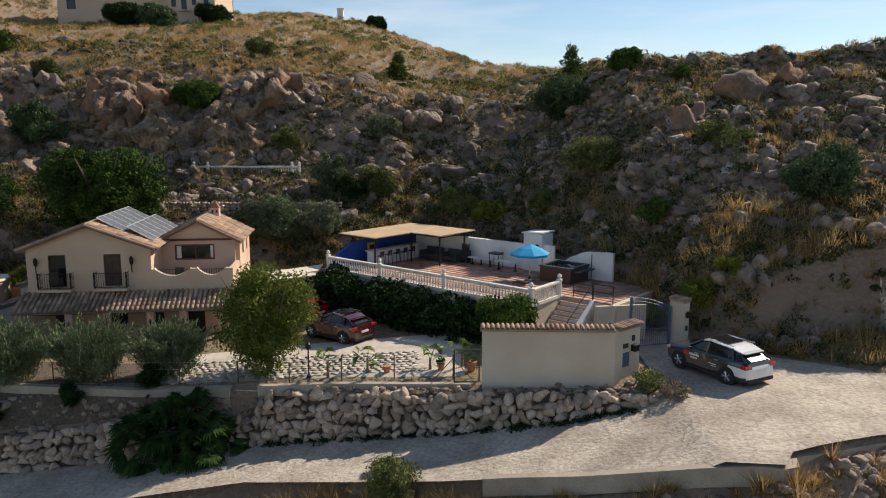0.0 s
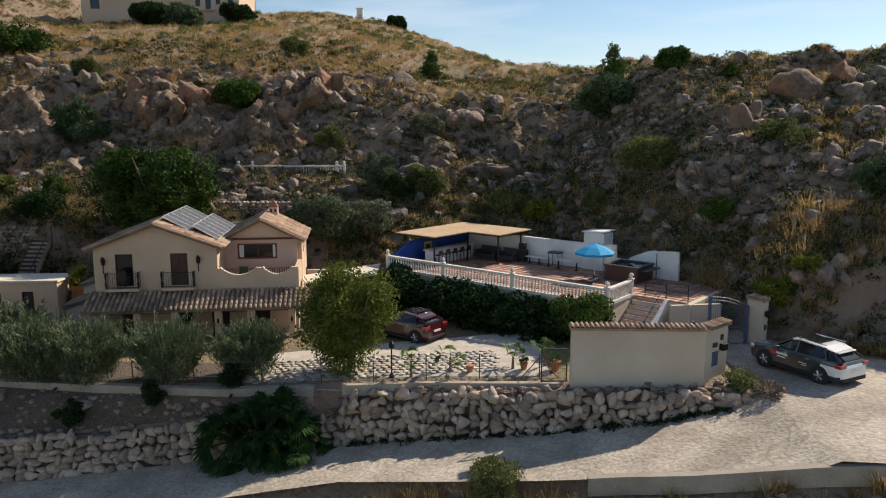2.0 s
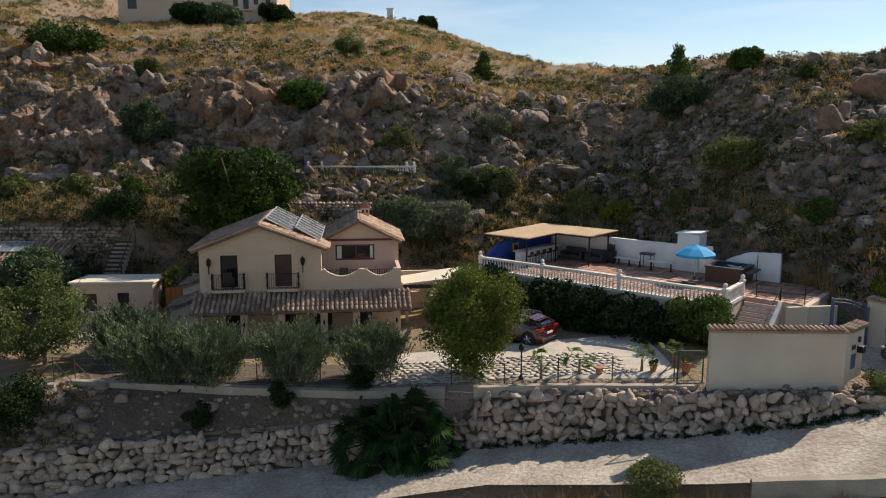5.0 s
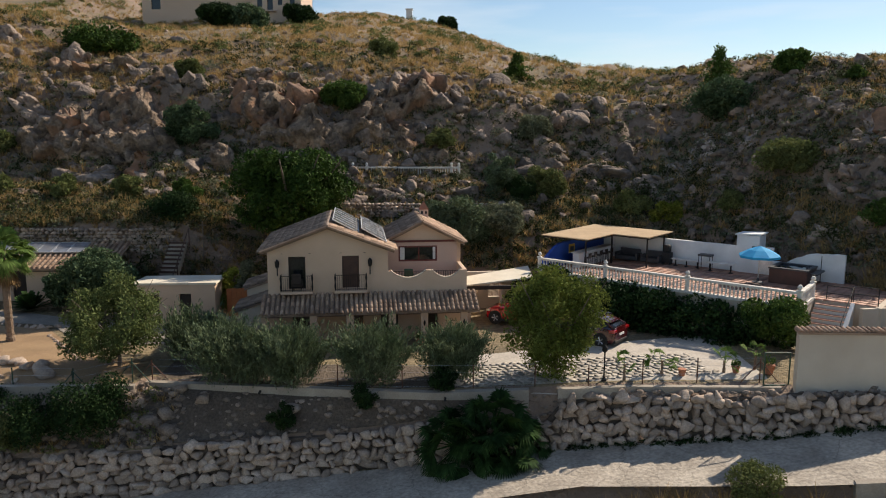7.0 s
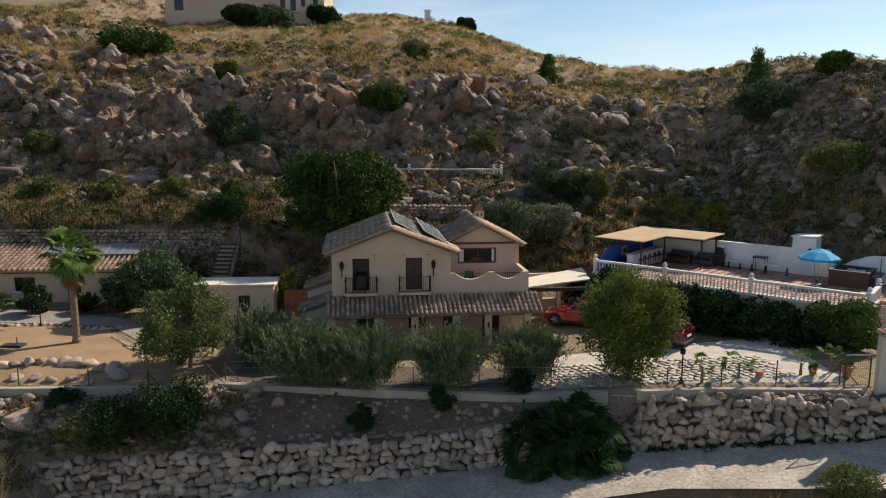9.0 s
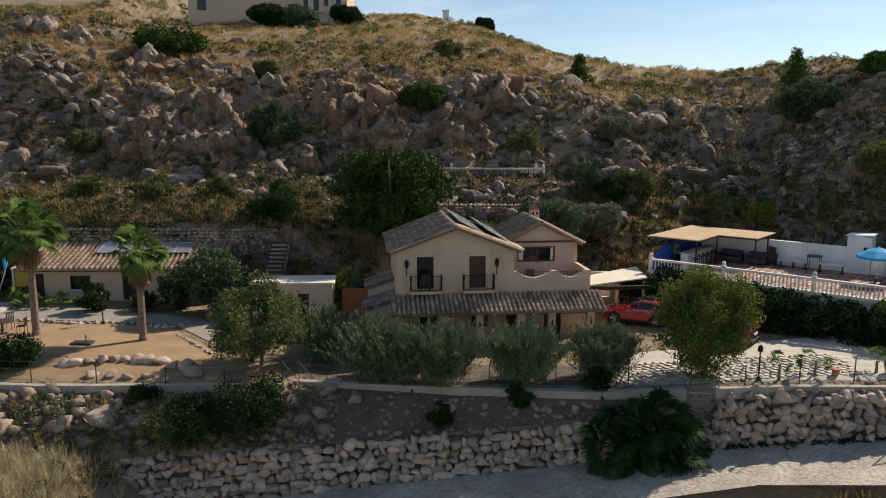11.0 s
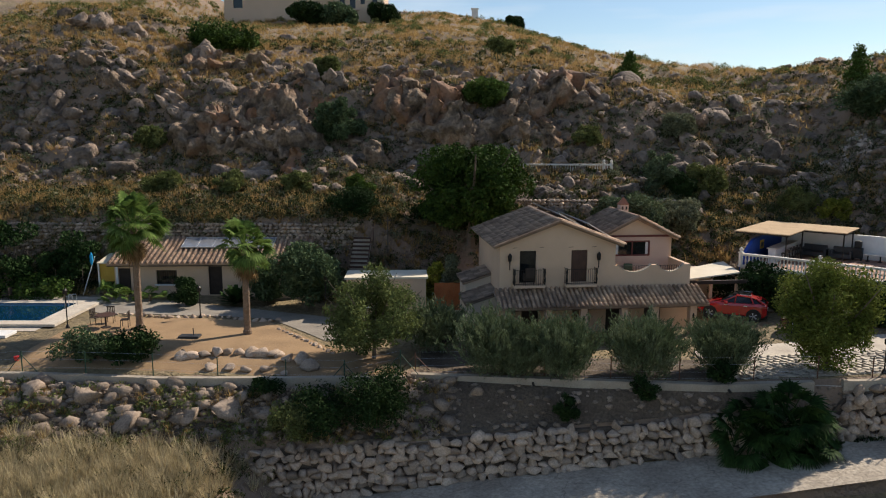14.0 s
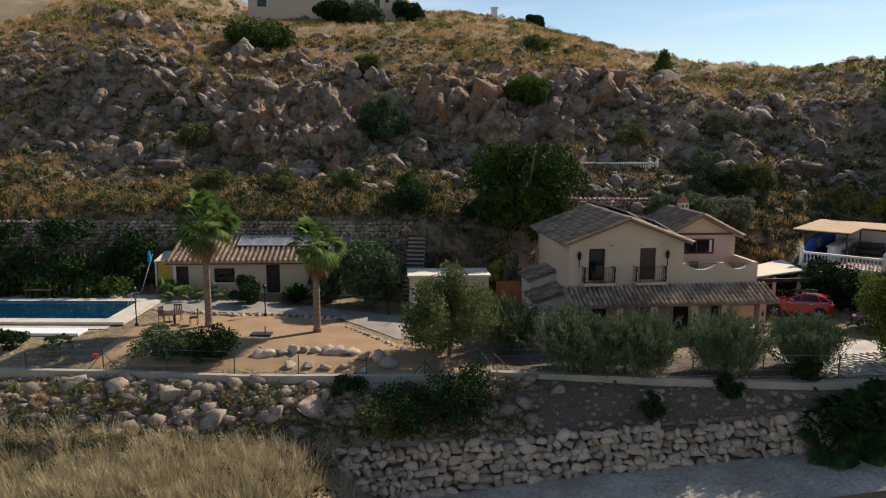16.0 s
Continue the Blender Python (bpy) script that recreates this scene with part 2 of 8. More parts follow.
def cliffmat(name, c1, c2, rust):
    """Grey-brown limestone, rust-stained in patches."""
    m = mat(name, c1, c2, 0.8, 0.95, 1.0, 3.5, stain=0.5, bump_dist=0.25, spread=0.35)
    nt = m.node_tree
    n, l = nt.nodes, nt.links
    b = n["Principled BSDF"]
    geo, noi, mr, mx = n.new("ShaderNodeNewGeometry"), n.new("ShaderNodeTexNoise"), n.new("ShaderNodeMapRange"), n.new("ShaderNodeMix")
    noi.inputs["Scale"].default_value, noi.inputs["Detail"].default_value = 0.28, 5
    mr.inputs[1].default_value, mr.inputs[2].default_value, mr.inputs[4].default_value = 0.53, 0.66, rust
    mx.data_type = "RGBA"
    mx.inputs[7].default_value = (0.29, 0.145, 0.075, 1)
    l.new(geo.outputs["Position"], noi.inputs["Vector"])
    l.new(noi.outputs["Fac"], mr.inputs[0])
    l.new(mr.outputs[0], mx.inputs[0])
    l.new(b.inputs["Base Color"].links[0].from_socket, mx.inputs[6])
    l.new(mx.outputs[2], b.inputs["Base Color"])
    return m


CLIFF = cliffmat("cliff_rock", (0.115, 0.08, 0.054), (0.31, 0.22, 0.15), 0.85)
SPUR_ROCK = cliffmat("spur_rock", (0.20, 0.162, 0.138), (0.52, 0.43, 0.365), 0.3)
# dark earth, its colour lowered further for the shade of olives and wall
SOIL_SHADED = mat("shaded_dark_soil", (0.085, 0.063, 0.046), (0.13, 0.097, 0.068), 0.9, 0.95, 1.0, 8, stain=0.4, bump_dist=0.1)


def cracks(m, scale, width, dark):
    """Thin wandering cracks and seams in a surface."""
    nt = m.node_tree
    n, l = nt.nodes, nt.links
    b = n["Principled BSDF"]
    geo = n.new("ShaderNodeNewGeometry")
    noi = n.new("ShaderNodeTexNoise")
    noi.inputs["Scale"].default_value, noi.inputs["Detail"].default_value = 1.2, 5
    l.new(geo.outputs["Position"], noi.inputs["Vector"])
    ad = n.new("ShaderNodeVectorMath")
    ad.operation = "MULTIPLY_ADD"
    l.new(noi.outputs["Color"], ad.inputs[0])
    ad.inputs[1].default_value = (1.1, 1.1, 0)
    l.new(geo.outputs["Position"], ad.inputs[2])
    vo = n.new("ShaderNodeTexVoronoi")
    vo.feature, vo.voronoi_dimensions = "DISTANCE_TO_EDGE", "2D"
    vo.inputs["Scale"].default_value = scale
    l.new(ad.outputs[0], vo.inputs["Vector"])
    mr = n.new("ShaderNodeMapRange")
    mr.inputs[1].default_value, mr.inputs[2].default_value, mr.inputs[3].default_value, mr.inputs[4].default_value = 0.0, width, dark, 1.0
    l.new(vo.outputs["Distance"], mr.inputs[0])
    sc = n.new("ShaderNodeVectorMath")
    sc.operation = "SCALE"
    l.new(b.inputs["Base Color"].links[0].from_socket, sc.inputs[0])
    l.new(mr.outputs[0], sc.inputs["Scale"])
    l.new(sc.outputs[0], b.inputs["Base Color"])


cracks(CONCRETE, 0.22, 0.008, 0.6)
cracks(CONCRETE, 0.9, 0.05, 0.82)


def watermat():
    m = mat("pool_water", (0.003, 0.035, 0.09), (0.005, 0.05, 0.115), 1.5, 0.04, 0.12, 6, stain=0.1, coat=1.0)
    return m


WATER = watermat()

# ---- building tools ----
def link(name, me, material, parent=None, label=""):
    ob = new(name, me)
    if material is not None and not me.materials:
        me.materials.append(material)
    if parent is not None:
        ob.parent = parent
    if label:
        ob["label"] = label
    return ob


def part(name, bm, material, parent=None, label="", smooth=False):
    """Links a bmesh as one mesh object under a thing or part."""
    me = bpy.data.meshes.new(name)
    bmesh.ops.recalc_face_normals(bm, faces=bm.faces)
    bm.to_mesh(me)
    bm.free()
    if smooth:
        for p in me.polygons:
            p.use_smooth = True
    return link(name, me, material, parent, label)


def thing(name, m, label, category, group="", kind=""):
    ob = new(name)
    ob.empty_display_size = 0.3
    ob.matrix_world = m
    return tagged(ob, label, category, group, kind)


def box(bm, x0, x1, y0, y1, z0, z1, bevel=0.0, m=None):
    r = bmesh.ops.create_cube(bm, size=1.0)
    vs = r["verts"]
    bmesh.ops.scale(bm, vec=(x1 - x0, y1 - y0, z1 - z0), verts=vs)
    bmesh.ops.translate(bm, vec=((x0 + x1) / 2, (y0 + y1) / 2, (z0 + z1) / 2), verts=vs)
    if bevel:
        es = list({e for v in vs for e in v.link_edges})
        r = bmesh.ops.bevel(bm, geom=es, offset=bevel, segments=2, affect="EDGES", profile=0.6)
        vs = list({v for v in r["verts"]} | {v for v in vs if v.is_valid})
    if m is not None:
        bmesh.ops.transform(bm, matrix=m, verts=vs)
    return bm


def bx(*a, **k):
    return box(bmesh.new(), *a, **k)


def tube(bm, p, q, r, r2=None, seg=8):
    """A round bar from p to q."""
    p, q = Vector(p), Vector(q)
    d = q - p
    m = Matrix.Translation((p + q) / 2) @ d.to_track_quat("Z", "Y").to_matrix().to_4x4()
    bmesh.ops.create_cone(bm, cap_ends=True, segments=seg, radius1=r, radius2=r if r2 is None else r2, depth=d.length, matrix=m)
    return bm


def bar(p, q, r, r2=None, seg=8):
    return tube(bmesh.new(), p, q, r, r2, seg)


def lathe(profile, seg=12):
    """A turned body from (radius, height) pairs."""
    bm = bmesh.new()
    rings = []
    for r, z in profile:
        rings.append([bm.verts.new((r * math.cos(2 * math.pi * i / seg), r * math.sin(2 * math.pi * i / seg), z)) for i in range(seg)])
    for a, b in zip(rings, rings[1:]):
        for i in range(seg):
            bm.faces.new((a[i], a[(i + 1) % seg], b[(i + 1) % seg], b[i]))
    bm.faces.new(rings[0][::-1])
    bm.faces.new(rings[-1])
    return bm


def prism(pts, y0, y1):
    """A slab whose outline in x, z is pts, from y0 to y1."""
    bm = bmesh.new()
    a = [bm.verts.new((x, y0, z)) for x, z in pts]
    b = [bm.verts.new((x, y1, z)) for x, z in pts]
    bm.faces.new(a)
    bm.faces.new(b[::-1])
    n = len(pts)
    for i in range(n):
        bm.faces.new((a[i], b[i], b[(i + 1) % n], a[(i + 1) % n]))
    return bm


def plate(pts, z0, z1):
    """A slab whose outline in x, y is pts."""
    bm = bmesh.new()
    a = [bm.verts.new((x, y, z0)) for x, y in pts]
    b = [bm.verts.new((x, y, z1)) for x, y in pts]
    bm.faces.new(a[::-1])
    bm.faces.new(b)
    n = len(pts)
    for i in range(n):
        bm.faces.new((a[i], a[(i + 1) % n], b[(i + 1) % n], b[i]))
    return bm


def wall_holes(x0, x1, y0, y1, z0, z1, holes):
    """A wall along x with openings (xa, xb, za, zb) that go through it."""
    bm = bmesh.new()
    xs = sorted({x0, x1, *[h[0] for h in holes], *[h[1] for h in holes]})
    for a, b in zip(xs, xs[1:]):
        cut = sorted((h[2], h[3]) for h in holes if h[0] <= a + 1e-6 and h[1] >= b - 1e-6)
        z = z0
        for lo, hi in cut:
            if lo > z + 1e-6:
                box(bm, a, b, y0, y1, z, lo)
            z = hi
        if z < z1 - 1e-6:
            box(bm, a, b, y0, y1, z, z1)
    bmesh.ops.remove_doubles(bm, verts=bm.verts, dist=1e-5)
    return bm


def raw_mesh(name, verts, faces, material):
    """A mesh from number arrays: verts (n, 3), faces (m, 3 or 4)."""
    verts, faces = np.asarray(verts, np.float32), np.asarray(faces, np.int32)
    k = faces.shape[1]
    me = bpy.data.meshes.new(name)
    me.vertices.add(len(verts))
    me.vertices.foreach_set("co", verts.ravel())
    me.loops.add(faces.size)
    me.loops.foreach_set("vertex_index", faces.ravel())
    me.polygons.add(len(faces))
    me.polygons.foreach_set("loop_start", np.arange(0, faces.size, k, dtype=np.int32))
    me.update(calc_edges=True)
    me.materials.append(material)
    return me


def turn_z(a):
    return Matrix.Rotation(radians(a), 4, "Z")


def unit_dirs(rng, n):
    v = rng.normal(size=(n, 3))
    return v / np.linalg.norm(v, axis=1, keepdims=True)


def leaves(rng, centres, size, long=1.8, up=0.3, along=None, plain=False):
    """One folded leaf (two triangles) at each centre; along: mean direction of each leaf's length."""
    n = len(centres)
    d = unit_dirs(rng, n) if along is None else along + 0.5 * unit_dirs(rng, n)
    d[:, 2] += up
    d /= np.linalg.norm(d, axis=1, keepdims=True)
    s = np.cross(d, unit_dirs(rng, n))
    s /= np.linalg.norm(s, axis=1, keepdims=True) + 1e-9
    k = size * rng.uniform(0.6, 1.4, (n, 1))
    tip, side = d * k * long / 2, s * k / 2
    if plain:
        v = np.stack([centres - tip - side, centres - tip + side, centres + tip], 1).reshape(-1, 3)
        return v, np.arange(3 * n).reshape(-1, 3)
    v = np.stack([centres - tip, centres + side, centres + tip, centres - side], 1).reshape(-1, 3)
    f = np.arange(4 * n).reshape(-1, 4)
    return v, f


def blobs(rng, n, clumps, fill=0.55):
    """n points in and near the skins of ellipsoid clumps (x, y, z, rx, ry, rz), shares by area; also the outward directions."""
    c = np.array(clumps, float)
    w = (c[:, 3] * c[:, 4] * c[:, 5]) ** (2 / 3)
    i = rng.choice(len(c), n, p=w / w.sum())
    d = unit_dirs(rng, n)
    r = fill + (1.08 - fill) * rng.random((n, 1)) ** 0.6
    return c[i, :3] + d * r * c[i, 3:], d


def crown_clumps(rng, n, centre, radii, size):
    """Small clumps spread through a big uneven ellipsoid."""
    d = unit_dirs(rng, n)
    r = rng.uniform(0.25, 0.95, (n, 1)) ** 0.6
    p = np.array(centre) + d * r * np.array(radii)
    s = size * rng.uniform(0.6, 1.3, (n, 1))
    return np.hstack([p, s, s, s * rng.uniform(0.7, 1.0, (n, 1))])


def limb_tree(rng, base, height, spread, r, n=7, split=0.45):
    """A tapered trunk with limbs as one bmesh."""
    bm = bmesh.new()
    b = Vector(base)
    fork = b + Vector((rng.uniform(-0.1, 0.1), rng.uniform(-0.1, 0.1), height * split))
    tube(bm, b - Vector((0, 0, 0.15)), fork, r, r * 0.75, 7)
    for k in range(n):
        a = 2 * math.pi * (k + rng.uniform(-0.3, 0.3)) / n
        mid = fork + Vector((math.cos(a) * spread * 0.45, math.sin(a) * spread * 0.45, height * (1 - split) * rng.uniform(0.3, 0.6)))
        end = mid + Vector((math.cos(a) * spread * 0.35, math.sin(a) * spread * 0.35, height * (1 - split) * rng.uniform(0.25, 0.5)))
        tube(bm, fork, mid, r * 0.5, r * 0.3, 5)
        tube(bm, mid, end, r * 0.3, r * 0.1, 5)
    return bm

# ---- ground ----
def line(x, *pairs):
    return np.interp(x, [p[0] for p in pairs], [p[1] for p in pairs])


def step(a, b, x):
    t = np.clip((x - a) / (b - a), 0, 1)
    return t * t * (3 - 2 * t)


def road_z(x):
    return line(x, (-80, -9.0), (-40, -5.7), (-26, -4.05), (-7, -1.8), (0, -0.85), (5, 0.0), (9, 0.9), (12, 1.4), (16, 1.55), (30, 2.2), (80, 6))


def road_near(x):
    return line(x, (-80, 24), (-30, 26.6), (-8, 27.8), (3, 25.0), (11.3, 22.5), (11.8, 23.4), (15.8, 24.7), (30, 22), (80, 10))


def wall_line(x):
    """Foot of the stone walls beside the road."""
    return line(x, (-80, 24), (-45, 29.0), (-36, 30.6), (-26, 31.3), (-7, 31.3), (4, 29.3), (8.6, 29.0), (10.0, 30.5), (12, 34.6), (80, 40))


def yard_edge(x):
    """Outer edge of the yard, where the kerb and fence stand."""
    return line(x, (-80, 32), (-46, 33.2), (-40, 33.2), (-28.4, 34.2), (-28.2, 34.9), (-14, 32.4), (-5, 31.8), (1.6, 31.0), (8, 30.8), (9.4, 31.4), (12, 35), (80, 41))


def yard_z(x):
    return line(x, (-80, 0.9), (-46, 0.9), (-40, 0.75), (-34, 0.45), (-28, 0.05), (-20, 0.1), (-14, 0.35), (-5, 0.9), (2, 1.2), (9, 1.4), (13, 1.5), (80, 2))


def hill_foot(x):
    return line(x, (-30, 90), (-4, 70), (3, 58), (7, 50), (10, 43.5), (12.5, 37.2), (14, 34.6), (18, 32.2), (24, 29.2), (40, 24), (90, 10))


def hill_z(x, y):
    """The slopes behind: a broad hill, and a nearer rocky spur."""
    prof = line(y, (40, 0), (49, 0.4), (51.5, 2.0), (55, 4.4), (60, 6.8), (64, 8.8), (66.5, 10.8), (69, 13.4), (71, 15.4), (74, 17.0), (80, 19.4), (88, 21.6), (100, 24.6), (124, 29.0), (140, 32.5), (154, 35.0), (175, 34), (230, 24), (420, 5))
    gully = 4.0 * np.exp(-((x - 2) / 14.0) ** 2 - ((y - 85) / 15.0) ** 2)
    drop = 1 - 0.46 * step(-30, 35, x) * step(74, 125, y)
    rise = 1 + 0.16 * step(-46, -64, x) * step(55, 70, y) * (1 - step(88, 108, y) * (1 - 0.7 * step(-66, -76, x)))
    main = prof * drop * rise - gully
    # the path terrace above the small house
    main = main + step(-27, -33, x) * (line(y, (40, 0), (51.8, 0.0), (52.4, 2.8), (53.4, 2.7), (57, 1.4), (62, 0.3), (66, 0.0)) )
    r = y - hill_foot(x)
    spur = 1.4 + 3.2 * step(0.0, 2.2, r) + 0.42 * np.minimum(np.clip(r - 1.0, 0, 99), line(x, (5, 12), (10, 23), (13, 27), (18, 31))) - 0.35 * np.clip(r - 36, 0, 60)
    spur = np.where(r > 0, spur, -5)
    k = 1.2
    return np.log(np.exp(np.clip(main, -20, 60) / k) + np.exp(np.clip(spur, -20, 60) / k)) * k


def ground_z(x, y):
    """The height of the ground sheet."""
    x, y = np.asarray(x, float), np.asarray(y, float)
    e, w, n = yard_edge(x), wall_line(x) + 0.55, road_near(x) + np.where(x < 10.6, 0.5, 0.15)
    rz, yz = road_z(x), yard_z(x)
    e2 = np.where(x < 1.4, 0.3, 0.0)
    yz = yz - 0.5 * step(-28, -33, x) * (1 - step(0.0, 3.0, y - e))
    shelf = np.where(x < -6, line(x, (-80, -1), (-45, -1.6), (-36, -2.2), (-28, -2.2), (-20, -1.55), (-8, -0.6), (-6, -0.2)), yz - 0.15)
    bank = shelf + (yz - 0.34 - shelf) * step(0.0, 1.0, (y - w) / np.maximum(e - w, 0.3))
    near = rz - 0.5 * step(0.0, 0.3, n - y) - 1.7 * step(0.9, 2.6, n - y) - 0.28 * np.clip(n - y, 0, 200)
    z = np.where(y < n, near, np.where(y < w, rz, np.where(y < e + e2, bank, yz)))
    # the outer steps are hidden inside the walls
    back = np.maximum(yz, hill_z(x, y))
    lx, ly = (x + 7.4) * 0.763 - (y - 46.9) * 0.646, (x + 7.4) * 0.646 + (y - 46.9) * 0.763
    cap = 3.0 + 1.3 * np.clip(ly - 8.9, 0, 99) + 1.3 * np.clip(lx - 19.3, 0, 99) + 1.3 * np.clip(-1.5 - lx, 0, 99)
    back = np.where(ly > -3, np.minimum(back, cap), back)
    z = np.where(y >= e + e2, back, z)
    mound = -1.9 + 0.2 * np.sin(x * 0.7) - 0.1 * np.clip(30 - y, 0, 9) - 0.6 * np.clip(25.5 - y, 0, 60)
    mk = step(-32.5, -37.5, x) * (y < e - 0.3)
    z = np.where((y < e) & (mound > z), z + (mound - z) * mk, z)
    z = np.where((x > 9.4) & (y > n) & (y < hill_foot(x)), np.minimum(line(x, (9.4, 1.2), (12, 1.42), (80, 6)), 1.5), z)
    return z


def rough_z(x, y):
    """Ground height with knobs and hollows on the hill."""
    x, y = np.atleast_1d(np.asarray(x, float)), np.atleast_1d(np.asarray(y, float))
    z = ground_z(x, y)
    f = np.clip((z - np.maximum(yard_z(x), 1.2) - 1.2) / 3, 0, 1) * step(46, 52, y + 0.9 * np.clip(x - 8, 0, 18))
    out = np.empty_like(z)
    for i in range(len(z)):
        if f[i] > 0:
            p = Vector((x[i] * 0.16, y[i] * 0.16, 0.0))
            a = noise.fractal(p, 1.0, 2.1, 4)
            b = noise.noise(Vector((x[i] * 0.55, y[i] * 0.55, 3.0)))
            crag = math.exp(-((y[i] - 68) / 7.0) ** 2) if x[i] < 8 else 0.6
            blk = noise.cell(Vector((x[i] * 0.33 + 0.5 * a, y[i] * 0.42, 0.0))) + 0.5 * noise.cell(Vector((x[i] * 0.8 + b, y[i] * 0.9, 4.0)))
            out[i] = z[i] + f[i] * (0.75 * a + 0.28 * b + 1.1 * crag * max(0.0, blk))
        else:
            out[i] = z[i] + 0.02 * noise.noise(Vector((x[i] * 0.8, y[i] * 0.8, 0)))
    return out


def spaced(*stretches):
    a = [np.arange(lo, hi, d) for lo, hi, d in stretches]
    return np.concatenate(a + [[stretches[-1][1]]])


gx = spaced((-420, -120, 25), (-120, -75, 3), (-75, 36, 0.5), (36, 80, 2), (80, 420, 25))
gy = spaced((-120, 10, 10), (10, 24, 1.2), (24, 50, 0.3), (50, 92, 0.5), (92, 180, 1.6), (180, 420, 12))
GX, GY = np.meshgrid(gx, gy)
GZ = rough_z(GX.ravel(), GY.ravel())
nx, ny = len(gx), len(gy)
ii = np.arange(nx * ny).reshape(ny, nx)
quads = np.stack([ii[:-1, :-1].ravel(), ii[:-1, 1:].ravel(), ii[1:, 1:].ravel(), ii[1:, :-1].ravel()], 1)
me = raw_mesh("ground", np.stack([GX.ravel(), GY.ravel(), GZ], 1), quads, HILL)
ground = tagged(link("ground", me, HILL), "dry stony hillside soil with straw-coloured grass litter", "ground", kind="structure")


def on_ground(x, y):
    """Height on the finished ground sheet."""
    i = int(np.clip(np.searchsorted(gx, x) - 1, 0, nx - 2))
    j = int(np.clip(np.searchsorted(gy, y) - 1, 0, ny - 2))
    u, v = (x - gx[i]) / (gx[i + 1] - gx[i]), (y - gy[j]) / (gy[j + 1] - gy[j])
    g = GZ.reshape(ny, nx)
    return float(g[j, i] * (1 - u) * (1 - v) + g[j, i + 1] * u * (1 - v) + g[j + 1, i] * (1 - u) * v + g[j + 1, i + 1] * u * v)


def on_ground_many(x, y):
    i = np.clip(np.searchsorted(gx, x) - 1, 0, nx - 2)
    j = np.clip(np.searchsorted(gy, y) - 1, 0, ny - 2)
    u, v = (x - gx[i]) / (gx[i + 1] - gx[i]), (y - gy[j]) / (gy[j + 1] - gy[j])
    g = GZ.reshape(ny, nx)
    return g[j, i] * (1 - u) * (1 - v) + g[j, i + 1] * u * (1 - v) + g[j + 1, i] * (1 - u) * v + g[j + 1, i + 1] * u * v


def strip(name, lo, hi, xs, height, lift, material, label, category, cross=6):
    """A paved sheet between two lines y = lo(x) and y = hi(x), lying on the ground."""
    v, f = [], []
    for x in xs:
        for k in range(cross + 1):
            y = lo(x) + (hi(x) - lo(x)) * k / cross
            v.append((x, y, height(x, y) + lift + 0.015 * noise.noise(Vector((x * 0.5, y * 0.5, 7)))))
    c = cross + 1
    for i in range(len(xs) - 1):
        for k in range(cross):
            f.append((i * c + k, (i + 1) * c + k, (i + 1) * c + k + 1, i * c + k + 1))
    return tagged(link(name, raw_mesh(name, v, f, material), material), label, category, kind="structure")


def road_top(x, y):
    return float(road_z(x)) if x < 9.4 else min(float(line(x, (9.4, 1.2), (12, 1.42), (80, 6))), 1.5) if y < hill_foot(x) else 1.5


rx_ = list(np.arange(-35, 40.1, 0.6))
strip("road", lambda x: float(road_near(x)) + 0.02, lambda x: float(wall_line(x)) + 0.1 if x < 9.8 else float(hill_foot(x)) - 0.1, rx_, lambda x, y: max(road_top(x, y), float(road_z(x)) if x < 11 else 0), 0.05, CONCRETE, "pale cracked concrete road sloping past the stone walls", "road", 10)
# the bank strip's colour holds dark soil and shade together
strip("bank_soil", lambda x: float(wall_line(x)) + 0.75, lambda x: float(yard_edge(x)) - 0.02, list(np.arange(-48, -8.2, 0.4)), lambda x, y: float(ground_z(x, min(y, float(yard_edge(x)) - 0.05))), 0.06, SOIL_SHADED, "dark bare soil bank above the stone wall, with shade in its colour", "soil", 8)
strip("pavement", lambda x: float(yard_edge(x)) + 0.1, lambda x: 37.5 + 0.12 * (x + 12), list(np.arange(-13.5, 1.5, 0.5)), lambda x, y: on_ground(x, y), 0.05, PAVING, "pale stone-paved courtyard in sun and shade", "paving", 8)

# ---- farmhouse ----
def barrel_tile(length=0.45, r=0.105, seg=6):
    """One half-round clay tile along -y (down the slope), wider at its lower end."""
    bm = bmesh.new()
    rows = []
    for y, k, z in ((0.0, 0.86, 0.0), (-length, 1.0, 0.02)):
        rows.append([bm.verts.new((math.cos(math.pi * i / seg) * r * k, y, math.sin(math.pi * i / seg) * r * k * 1.05 + z)) for i in range(seg + 1)])
    inner = [bm.verts.new((math.cos(math.pi * i / seg) * r * 0.82, -length, math.sin(math.pi * i / seg) * r * 0.62 + 0.02)) for i in range(seg + 1)]
    for i in range(seg):
        bm.faces.new((rows[0][i], rows[0][i + 1], rows[1][i + 1], rows[1][i]))
        bm.faces.new((rows[1][i], rows[1][i + 1], inner[i + 1], inner[i]))
    me = bpy.data.meshes.new("tile")
    bmesh.ops.recalc_face_normals(bm, faces=bm.faces)
    bm.to_mesh(me)
    bm.free()
    for p in me.polygons:
        p.use_smooth = True
    return me


TILE_MESH, TILE_OLD_SHADED_MESH = barrel_tile(), barrel_tile()
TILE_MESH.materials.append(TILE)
TILE_OLD_SHADED_MESH.materials.append(TILE_OLD_SHADED)


